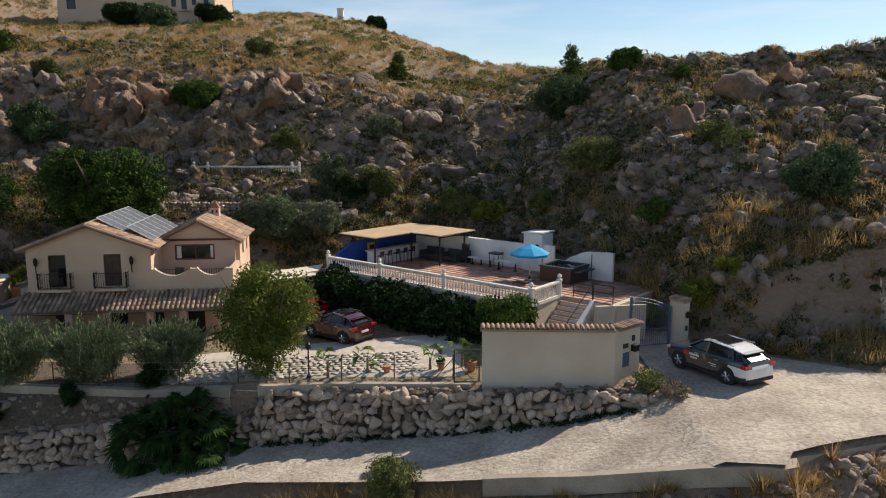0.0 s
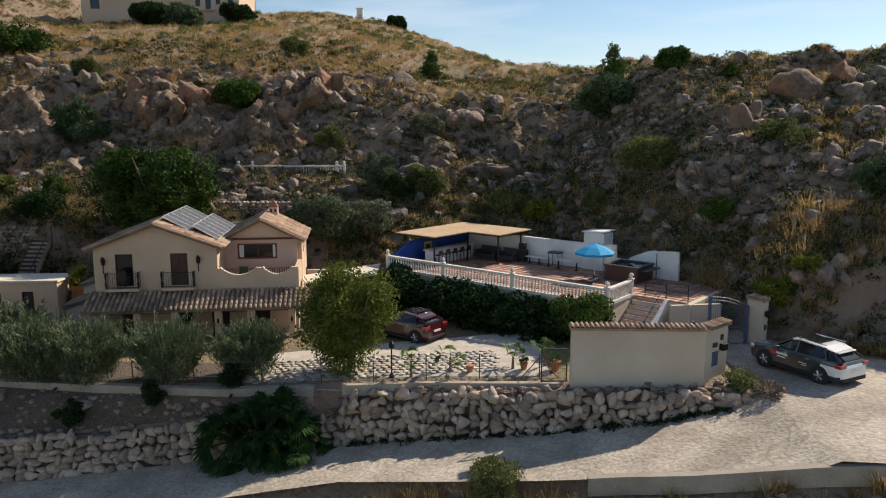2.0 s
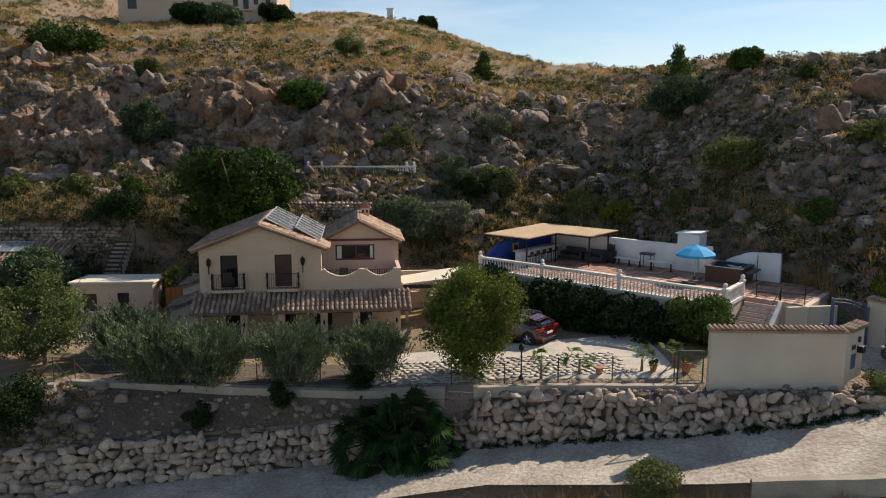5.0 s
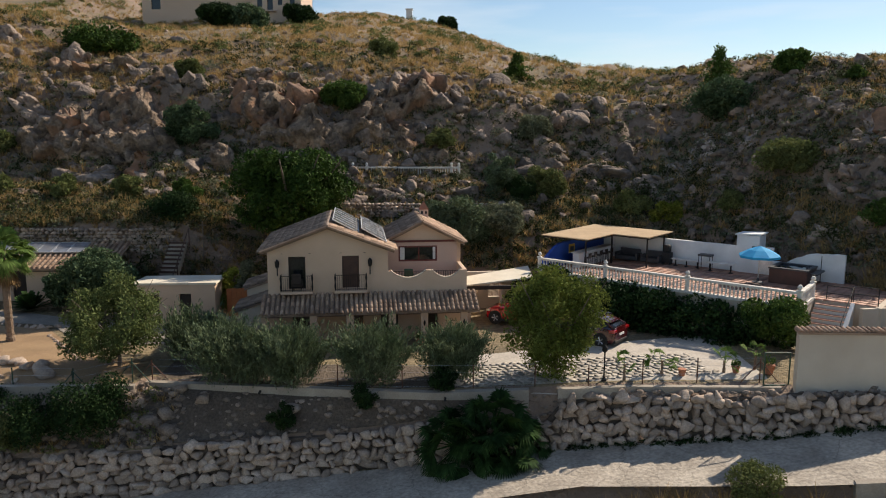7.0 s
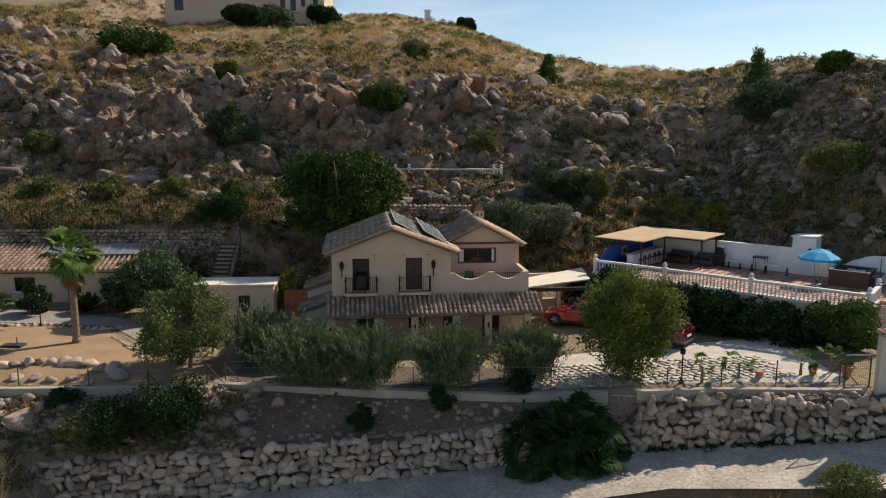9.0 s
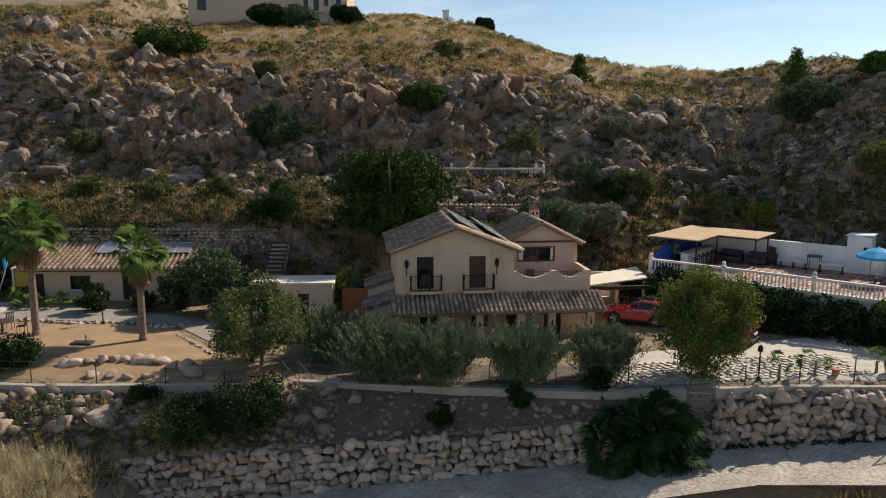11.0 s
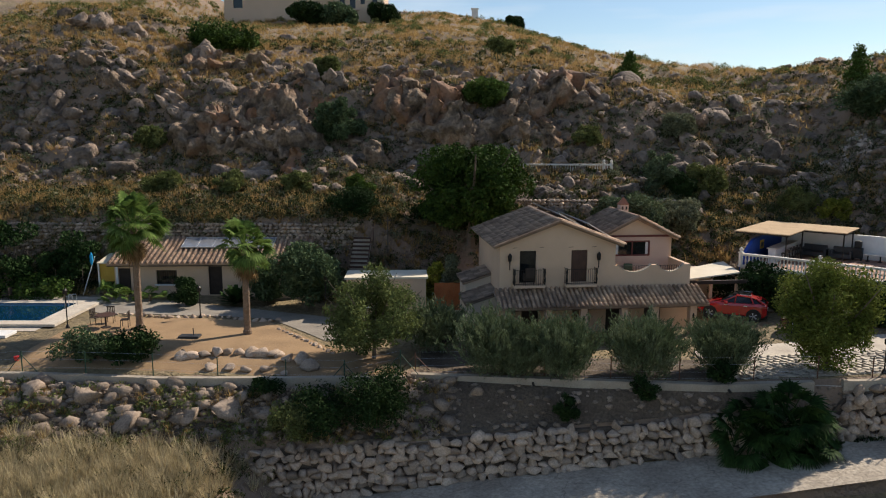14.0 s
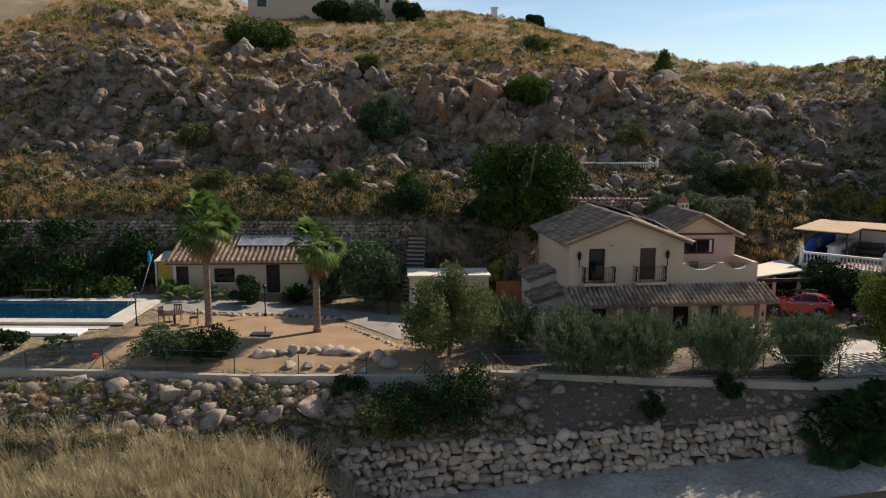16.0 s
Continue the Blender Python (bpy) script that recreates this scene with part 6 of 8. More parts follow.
for i, (x, y, h, r, mt, lab, lf) in enumerate((
    (-44.6, 34.7, 1.5, 1.3, OLEANDER, "grey-green shrub by the garden fence", 0.10), (-42.0, 34.8, 1.7, 1.5, DARKLEAF, "dark green pittosporum shrub by the garden fence", 0.11), (-43.3, 34.9, 1.4, 1.0, OLEANDER, "grey-green shrub by the garden fence", 0.10),
    (-42.9, 45.4, 1.9, 1.25, DARKLEAF, "dark rounded shrub before the pool house", 0.12), (-52.2, 35.6, 1.0, 0.9, DARKLEAF, "small dark shrub by the pool fence", 0.1),
    (-27.2, 46.9, 3.4, 1.3, CITRUS, "bright yellow-green shrub behind the shed", 0.13), (-26.0, 46.4, 3.7, 1.0, SAGE, "silver-leaved shrub behind the shed", 0.12),
    (-11.9, 54.3, 4.6, 2.6, OLIVE, "grey-green wild shrub behind the house", 0.16), (-9.0, 54.6, 3.8, 2.2, SAGE, "tangled grey-green shrub behind the house", 0.15), (-14.0, 54.5, 3.6, 1.8, OLIVE, "grey-green wild shrub behind the house", 0.15),
    (-9.3, 60.5, 4.4, 2.0, OLIVE, "round grey-green wild olive on the slope", 0.15), (-5.3, 60.3, 2.9, 2.1, SCRUB, "dense green bush on the slope", 0.15), (-7.4, 59.4, 2.4, 1.5, DARKLEAF, "dark bush on the slope", 0.14),
    (3.6, 56.5, 2.2, 1.6, CITRUS, "yellow-green broom behind the terrace wall", 0.14), (1.0, 57.5, 2.4, 1.7, SCRUB, "olive-green broom behind the terrace wall", 0.14), (7.4, 53.5, 2.0, 1.4, SCRUB, "low green bush behind the terrace", 0.13),
    (13.3, 36.9, 1.5, 1.2, CITRUS, "yellow-green flowering shrub beside the gate", 0.11), (11.0, 39.6, 1.5, 1.5, CITRUS, "yellow-green flowering shrub beside the gate", 0.11), (14.5, 36.3, 1.0, 0.9, CITRUS, "yellow-green shrub on the bank", 0.1),
    (3.4, 36.4, 2.9, 1.7, GREENLEAF, "green climbing shrub at the terrace corner", 0.12),
    (-1.9, 26.0, 2.0, 1.45, SCRUB, "rounded green roadside shrub", 0.08), (-13.6, 33.0, 1.0, 0.9, DARKLEAF, "low dark shrub on the bank", 0.1),
    (-17.2, 32.6, 1.2, 0.8, DARKLEAF, "dark creeper hanging over the stone wall", 0.09), (-21.0, 32.3, 1.5, 0.7, DARKLEAF, "dark creeper hanging over the stone wall", 0.09),
    (-29.8, 32.6, 2.6, 2.2, DARKLEAF, "dark green bush on the bank", 0.1), (-32.2, 32.2, 2.2, 1.9, DARKLEAF, "mixed green bush on the bank", 0.1), (-33.6, 31.6, 1.8, 1.3, SCRUB, "olive-green bush on the bank", 0.1),
    (-35.0, 33.2, 0.8, 0.9, DARKLEAF, "low dark shrub below the rocks", 0.09), (8.9, 30.2, 0.8, 1.0, SCRUB, "low green and brown plant at the wall's foot", 0.08), (9.6, 29.2, 0.6, 0.8, TWIG, "dry brown plant at the wall's foot", 0.07),
    (-35.9, 66.3, 5.6, 2.6, OLEANDER, "grey-green bush among the cliff rocks", 0.2), (-22.6, 69.6, 3.6, 2.7, GREENLEAF, "green bush among the cliff rocks", 0.19), (-37.8, 72.3, 3.4, 1.9, SCRUB, "round green bush high on the hill", 0.2),
    (-50.5, 82.0, 2.2, 4.6, CAROB, "wide dark green thicket high on the hill", 0.24), (-47.0, 112, 4.0, 3.6, DARKLEAF, "dark bushes below the hilltop house", 0.3), (-41.5, 112, 4.2, 3.6, OLEANDER, "dark bushes below the hilltop house", 0.3), (-36.0, 121, 4.5, 3.4, DARKLEAF, "dark bushes beside the hilltop house", 0.3),
    (-13.2, 149, 2.6, 2.8, DARKLEAF, "dark bush on the hilltop", 0.35), (10.2, 64.5, 4.4, 3.4, OLEANDER, "dark round bush at the saddle", 0.2), (15.2, 63.0, 2.5, 1.7, GREENLEAF, "green young carob at the saddle", 0.2),
    (11.2, 52.6, 2.6, 3.0, SCRUB, "wide grey-green bush on the spur", 0.18), (17.9, 47.5, 1.8, 2.0, SCRUB, "pale green bush on the spur", 0.15), (20.4, 39.4, 3.3, 2.1, OLEANDER, "dark grey-green bush on the spur", 0.14),
    (13.0, 44.6, 1.6, 1.3, GREENLEAF, "green bush low on the spur", 0.13), (-5.1, 68.0, 2.6, 2.2, SAGE, "green bush in the gully", 0.17), (-13.9, 66.2, 2.5, 1.6, SCRUB, "green bush above the lookout", 0.16),
    (-43.3, 57.5, 2.2, 1.6, SCRUB, "green bush at the cliff's foot", 0.15), (-38.0, 57.2, 2.4, 1.5, SCRUB, "green bush at the cliff's foot", 0.15), (-48.5, 57.5, 2.4, 1.9, SCRUB, "green bush at the cliff's foot", 0.15), (-33.0, 56.0, 2.3, 1.5, GREENLEAF, "green fig bush at the cliff's foot", 0.15),
    (-27.0, 57.0, 1.6, 3.2, DARKLEAF, "low dark thicket behind the carob tree", 0.15), (-33.0, 53.3, 1.8, 2.6, DARKLEAF, "dark rosemary on the path's edge", 0.13), (-20.2, 84.5, 2.4, 2.0, SCRUB, "round grey bush on the hill", 0.2), (-52.0, 64.5, 2.4, 1.8, SCRUB, "bush on the rocky slope", 0.17))):
    broad_tree(x, y, lab, h * (0.8 if y > 50 else 1), r * (0.85 if y > 50 else 1), mt, 100 + i, lf * 0.68, int(1100 + 1700 * min(r * h, 6)), 0.0, int(12 + 6 * r), 0.05, "shrub", 2.0, name="shrub", clump=0.33, fill=0.3)
# a pine on the skyline
def conifer(x, y, h, r, label, seed):
    rng = np.random.default_rng(seed)
    t = thing("pine_tree", Matrix.Translation((x, y, on_ground(x, y))), label, "tree")
    part("trunk", bar((0, 0, -0.2), (0, 0, h * 0.9), 0.12, 0.03), BARK, t)
    n = 26
    zz = np.linspace(0.12, 0.9, n) * h
    cl = np.stack([rng.normal(0, 0.35, n) * r * (1.05 - zz / h), rng.normal(0, 0.35, n) * r * (1.05 - zz / h), zz, r * (1.15 - 0.9 * zz / h) * 0.8, r * (1.15 - 0.9 * zz / h) * 0.8, np.full(n, h * 0.1)], 1)
    p, d = blobs(rng, 2600, cl, 0.4)
    leaf_part("crown", t, p, 0.13, GREENLEAF, rng, 2.2)


conifer(-5.2, 87.5, 3.2, 1.5, "small upright pine on the grassy slope", 3)
conifer(12.0, 70.5, 4.6, 1.6, "small pine at the saddle", 4)
conifer(19.0, 60.0, 1.0, 0.8, "small shrubby pine on the spur", 5)


# ---- palms ----
def frond_fan(rng, base, out, tilt, size, blades=22):
    """A fan leaf: stalk, then narrow blades spread like a hand of cards; as arrays."""
    d = np.array([math.cos(out) * math.cos(tilt), math.sin(out) * math.cos(tilt), math.sin(tilt)])
    side = np.array([-math.sin(out), math.cos(out), 0.0])
    upv = np.cross(d, side)
    ro = rng.normal(0, 0.45)
    side = side * math.cos(ro) + upv * math.sin(ro)
    hub = base + d * size * 0.62
    v, f = [], []
    w = 0.025 * size
    v += [base - side * w, base + side * w, hub + side * w * 0.6, hub - side * w * 0.6]
    f.append((0, 1, 2, 3))
    for k in range(blades):
        a = (k / (blades - 1) - 0.5) * 3.3
        e = d * math.cos(a) + side * math.sin(a)
        droop = np.array([0, 0, -0.45 - 0.5 * rng.random()])
        mid = hub + e * size * 0.21
        tip = mid + (e + droop) * size * 0.24 * rng.uniform(0.8, 1.1)
        n = np.cross(e, np.cross(d, side))
        n = n / (np.linalg.norm(n) + 1e-6) * size * 0.028
        i = len(v)
        v += [hub, mid - n, tip, mid + n]
        f.append((i, i + 1, i + 2, i + 3))
    return v, f


def fan_palm(x, y, height, size, label, seed, leafmat_=None, n=44, dead=26, trunk_r=0.2, name="fan_palm", low=-0.5):
    rng = np.random.default_rng(seed)
    leafmat_ = leafmat_ or PALMLEAF
    t = thing(name, Matrix.Translation((x, y, on_ground(x, y))), label, "palm")
    if height > 0.3:
        prof = [(trunk_r * 1.35, -0.1), (trunk_r * 1.15, 0.25)]
        for k in range(int(height / 0.16)):
            z = 0.3 + k * 0.16
            prof += [(trunk_r * (1.0 - 0.12 * z / height) * (1.06 if k % 2 else 0.97), z)]
        part("trunk", lathe(prof, 10), PALMBARK, t)
    for nm, cnt, m, tl in (("crown", n, leafmat_, (low, 1.35)), ("dead_fronds", dead, DRYPALM, (-1.52, -1.0))):
        if not cnt:
            continue
        V, Fc = [], []
        for k in range(cnt):
            out = rng.uniform(0, 2 * math.pi)
            tilt = rng.uniform(*tl)
            s = size * rng.uniform(0.8, 1.1) * (0.8 if nm == "dead_fronds" else 1.0)
            bz = height + rng.uniform(-0.25, 0.1) - (0.55 if nm == "dead_fronds" else 0)
            v, f = frond_fan(rng, np.array([0.08 * math.cos(out), 0.08 * math.sin(out), bz]), out, tilt, s, 22 if nm == "crown" else 11)
            i = len(V)
            V += v
            Fc += [tuple(q + i for q in ff_) for ff_ in f]
        link(nm, raw_mesh(nm, V, Fc, m), m, t)
    return t


fan_palm(-43.6, 39.9, 6.0, 1.85, "tall fan palm with a skirt of dead fronds", 61, n=74, dead=44, low=-0.8)
fan_palm(-37.5, 39.6, 5.1, 1.6, "shorter fan palm with a skirt of dead fronds", 62, n=66, dead=40, low=-0.8)
fan_palm(-11.5, 30.9, 1.5, 2.1, "large dark fan palm clump below the wall", 63, DARKPALM, 60, 0, 0.2, low=-0.9)
fan_palm(-12.9, 31.0, 1.0, 1.9, "dark fan palm clump below the wall", 64, DARKPALM, 55, 0, 0.2, low=-0.8)
fan_palm(-10.5, 31.0, 0.6, 1.8, "dark fan palm clump below the wall", 67, DARKPALM, 45, 8, 0.2, low=-0.7)
for i, (x, y, h, s) in enumerate(((-5.3, 32.6, 0.75, 0.75), (-3.5, 32.9, 0.7, 0.85), (-0.6, 33.0, 0.6, 0.85), (0.9, 33.2, 0.9, 0.8))):
    fan_palm(x, y, h, s, "young fan palm planted in the courtyard", 70 + i, PALMLEAF, 9, 0, 0.06, "young_palm", 0.0)
for i, (x, y, s) in enumerate(((-48.2, 46.6, 1.2), (-45.6, 46.4, 1.1), (-49.6, 35.2, 0.8), (-47.0, 46.2, 0.9))):
    fan_palm(x, y, 0.35, s, "low fan palm beside the pool", 80 + i, PALMLEAF, 18, 0, 0.1, "low_palm", 0.0)


def sword_plant(x, y, label, size, material, seed, n=90, name="cycad"):
    """A rosette of long arching leaves."""
    rng = np.random.default_rng(seed)
    t = thing(name, Matrix.Translation((x, y, on_ground(x, y))), label, "plant")
    V, Fc = [], []
    for k in range(n):
        a, e = rng.uniform(0, 2 * math.pi), rng.uniform(0.1, 1.3)
        d = np.array([math.cos(a) * math.cos(e), math.sin(a) * math.cos(e), math.sin(e)])
        s = np.array([-math.sin(a), math.cos(a), 0]) * size * 0.035
        p0, L = np.array([0, 0, 0.15]), size * rng.uniform(0.8, 1.1)
        p1, p2 = p0 + d * L * 0.6, p0 + d * L + np.array([0, 0, -0.3 * L])
        i = len(V)
        V += [p0 - s, p0 + s, p1 + s * 1.6, p1 - s * 1.6, p2]
        Fc += [(i, i + 1, i + 2, i + 3), (i + 3, i + 2, i + 4, i + 4)]
    Fc = [f for f in Fc if len(set(f)) == 4]
    link("leaves", raw_mesh("leaves", V, Fc, material), material, t)
    return t


sword_plant(-39.9, 46.0, "dark cycad with long arching leaves", 1.9, DARKPALM, 90, 120)
sword_plant(-34.6, 51.4, "spiky grey agave above the stairs", 1.2, SAGE, 91, 50, "agave")

# ---- ivy over the terrace front ----
ivy = thing("ivy_hedge", Matrix(), "dense dark green ivy covering the terrace wall", "hedge")
rng = np.random.default_rng(7)
cl = []
for k in range(105):
    s = rng.uniform(-1.2, 15.0)
    o = rng.uniform(0.15, 1.7)
    p = T0 + TU * s - TV * o
    top = 3.75 - 0.25 * o - 0.4 * rng.random() - (0.5 if 9 < s < 12.5 else 0)
    z = rng.uniform(0.9, top - 0.1)
    cl.append((p.x, p.y, z, rng.uniform(0.5, 0.95), rng.uniform(0.5, 0.95), rng.uniform(0.4, 0.75)))
p, d = blobs(rng, 25000, cl, 0.6)
leaf_part("leaves", ivy, p, 0.14, IVY, rng, 1.3, -0.2)
stm = bmesh.new()
for k in range(22):
    a = T0 + TU * (0.5 + k * 0.66) - TV * rng.uniform(0.2, 0.5)
    tube(stm, (a.x, a.y, on_ground(a.x, a.y) - 0.1), (a.x + rng.uniform(-0.4, 0.4), a.y, 2.8), 0.03, 0.015, 5)
part("stem", stm, BARK, ivy)
# hedge and creepers by the pool
for (xa, xb, y, h, mt, lab, sd) in ((-66, -54.5, 48.0, 4.9, IVY, "tall dark creeper hedge behind the pool", 8), (-55.0, -50.2, 48.8, 4.5, IVY, "dark creeper hedge behind the pool", 9), (-58.0, -50.8, 46.9, 1.5, GREENLEAF, "clipped green hedge behind the pool", 10), (-66, -57.5, 46.6, 2.1, IVY, "dark hedge behind the pool", 12)):
    rng = np.random.default_rng(sd)
    hd = thing("hedge", Matrix(), lab, "hedge")
    n = int((xb - xa) * 4)
    cl = [(rng.uniform(xa, xb), y + rng.uniform(-0.7, 0.9), 0.9 + rng.uniform(0.2, h - 0.3), rng.uniform(0.5, 0.9), rng.uniform(0.5, 0.8), rng.uniform(0.35, 0.7)) for _ in range(n)]
    p, d = blobs(rng, int((xb - xa) * h * 330), cl, 0.6)
    leaf_part("leaves", hd, p, 0.13, mt, rng, 1.4, -0.1)
    st = bmesh.new()
    for x in np.arange(xa + 0.3, xb, 0.9):
        tube(st, (x, y, on_ground(x, y) - 0.1), (x + rng.uniform(-0.2, 0.2), y, 0.9 + h * 0.7), 0.03, 0.015, 5)
    part("stem", st, BARK, hd)

# ---- rocks ----
def ico(level):
    bm = bmesh.new()
    bmesh.ops.create_icosphere(bm, subdivisions=level, radius=1.0)
    v = np.array([q.co[:] for q in bm.verts])
    f = np.array([[q.index for q in t.verts] for t in bm.faces])
    bm.free()
    return v, f


ICO1, ICO2, ICO3 = ico(1), ico(2), ico(3)


def rock_shape(rng, base, cuts=11, lump=0.12):
    """An angular stone: a ball cut back by random planes."""
    v = base[0].copy()
    for k in range(cuts):
        n = unit_dirs(rng, 1)[0]
        over = np.maximum(v @ n - rng.uniform(0.35, 0.75), 0)
        v -= over[:, None] * n
    ph = rng.uniform(0, 6, 3)
    v *= (1 + lump * np.sin(v[:, [0]] * 3.1 + ph[0]) * np.sin(v[:, [1]] * 3.7 + ph[1]) * np.sin(v[:, [2]] * 2.9 + ph[2]))
    return v / np.abs(v).max(0)


rk = np.random.default_rng(77)
SHAPES1 = [rock_shape(rk, ICO2, 13, 0.12) for _ in range(18)]
SHAPES2 = [rock_shape(rk, ICO3, 30, 0.35) for _ in range(10)]


def spin(rng, tilt=3.2):
    return np.array(Euler((rng.uniform(-tilt, tilt), rng.uniform(-tilt, tilt), rng.uniform(0, 6.3))).to_matrix())


def rock_heap(rng, places, shapes, faces):
    """Joined rocks at (x, y, z, sx, sy, sz)."""
    V, Fc, k = [], [], 0
    for (x, y, z, a, b, c) in places:
        s = shapes[rng.integers(len(shapes))]
        v = s @ spin(rng, 0.6).T * (a, b, c) + (x, y, z)
        V.append(v)
        Fc.append(faces + k)
        k += len(v)
    return np.concatenate(V), np.concatenate(Fc)


# loose rocks over the slopes
places = []
tries = 0
while len(places) < 1700 and tries < 60000:
    tries += 1
    x, y = rk.uniform(-72, 40), rk.uniform(33, 100)
    if y < hill_foot(x) + 0.8 and y < 55.5:
        continue
    q = noise.fractal(Vector((x * 0.09, y * 0.13, 5)), 1.0, 2.0, 3)
    spur = y > hill_foot(x) and x > 4 and y < 66
    band = math.exp(-((y - 67) / 6.5) ** 2) if x < 8 else 0.0
    dens = (0.30 + 0.5 * max(q, 0)) if spur else 0.9 * band + 0.10 + 0.3 * max(q, 0) * (y < 82)
    if rk.random() > dens:
        continue
    s = float(np.clip(rk.lognormal(-1.1, 0.5), 0.12, 1.2))
    places.append((x, y, on_ground(x, y) - s * 0.05, s * rk.uniform(0.8, 1.3), s * rk.uniform(0.7, 1.1), s * rk.uniform(0.55, 1.0)))
SHAPES0 = [rock_shape(rk, ICO1, 7, 0.25) for _ in range(20)]
big, small = [p for p in places if p[3] > 0.42], [p for p in places if p[3] <= 0.42]
v, f = rock_heap(rk, big, SHAPES1, ICO2[1])
tagged(link("hill_rocks", raw_mesh("hill_rocks", v, f, ROCK), ROCK), "loose grey-brown limestone rocks on the slope", "rocks", kind="stuff")
# stony spur: many small angular stones, thickest in runs down the slope
tries = 0
while len(small) < 3800 and tries < 60000:
    tries += 1
    x, y = rk.uniform(-12, 36), rk.uniform(36, 66)
    if y < hill_foot(x) + 0.8 or rk.random() > 0.45 + 1.1 * noise.noise(Vector((x * 0.3, y * 0.16, 61))):
        continue
    lx, ly = (x - T0.x) * TU.x + (y - T0.y) * TU.y, (x - T0.x) * TV.x + (y - T0.y) * TV.y
    if -2.2 < lx < 19.5 and -2.5 < ly < 9.7:
        continue
    s = float(np.clip(rk.lognormal(-1.3, 0.45), 0.14, 0.75))
    small.append((x, y, on_ground(x, y) + s * 0.1, s * rk.uniform(0.8, 1.4), s * rk.uniform(0.7, 1.1), s * rk.uniform(0.6, 1.1)))
# broken rock over the craggy flank of the hill
tries, crag_rocks = 0, []
while len(crag_rocks) < 1100 and tries < 40000:
    tries += 1
    x, y = rk.uniform(-74, 4), 57 + 21 * rk.beta(1.6, 1.9)
    if rk.random() > 0.5 + 1.1 * noise.noise(Vector((x * 0.2, y * 0.2, 83))) or (-31 < x < -26 and y < 59):
        continue
    s = float(np.clip(rk.lognormal(-0.95, 0.5), 0.16, 1.3))
    crag_rocks.append((x, y, on_ground(x, y) + s * 0.1, s * rk.uniform(0.8, 1.4), s * rk.uniform(0.7, 1.1), s * rk.uniform(0.6, 1.1)))
small += [p for p in crag_rocks if p[3] <= 0.55]
v, f = rock_heap(rk, [p for p in crag_rocks if p[3] > 0.55], SHAPES1, ICO2[1])
tagged(link("crag_rocks", raw_mesh("crag_rocks", v, f, ROCK), ROCK), "broken grey-brown limestone rocks below the crags", "rocks", kind="stuff")
v, f = rock_heap(rk, small, SHAPES0, ICO1[1])
tagged(link("hill_stones", raw_mesh("hill_stones", v, f, ROCK), ROCK), "small angular grey-brown stones strewn over the slope", "stones", kind="stuff")


def crag_skin(v, seed):
    """Weathering: knobs and clefts at two sizes."""
    out = v / np.linalg.norm(v, axis=1, keepdims=True)
    g = np.array([noise.fractal(Vector(q * 0.9 + seed), 1.0, 2.0, 2) * 0.30 + (abs(noise.noise(Vector(q * 2.2 - seed))) - 0.25) * 0.36 for q in v])
    return v + out * g[:, None] * min(1.0, float(np.abs(v).max()) / 1.6)


def outcrop(x, y, w, h, label, seed, n=9, material=None, lean=0.25, depth=None):
    """A crag: a cluster of big angular blocks growing out of the slope."""
    rng = np.random.default_rng(seed)
    dd = depth or w * 0.5
    pl = []
    for k in range(n):
        px, q = rng.uniform(-0.5, 0.5) * w, rng.random()
        py = rng.uniform(-0.3, 0.5) * dd
        z = on_ground(x + px, y + py)
        s = rng.uniform(0.2, 0.4) * w
        pl.append((x + px, y + py, z + h * q * 0.2, s * rng.uniform(0.7, 1.1), s * rng.uniform(0.5, 0.8), h * rng.uniform(0.2, 0.42)))
    m = material or ROCK
    t = thing("rock_outcrop", Matrix.Translation((x, y, on_ground(x, y))), label, "rock", "crags on the hill")
    for p in pl:
        slab = Euler((rng.normal(0.15, 0.2), rng.uniform(-0.1, 0.9), rng.normal(0, 0.5))).to_matrix()
        v = SHAPES2[rng.integers(len(SHAPES2))] * (p[3], p[4] * 1.1, p[5] * 0.85) @ np.array(slab).T
        v = crag_skin(v, rng.uniform(0, 90)) + (p[0] - x, p[1] - y, p[2] - on_ground(x, y))
        link("block", raw_mesh("block", v, ICO3[1], m), m, t)
    return t


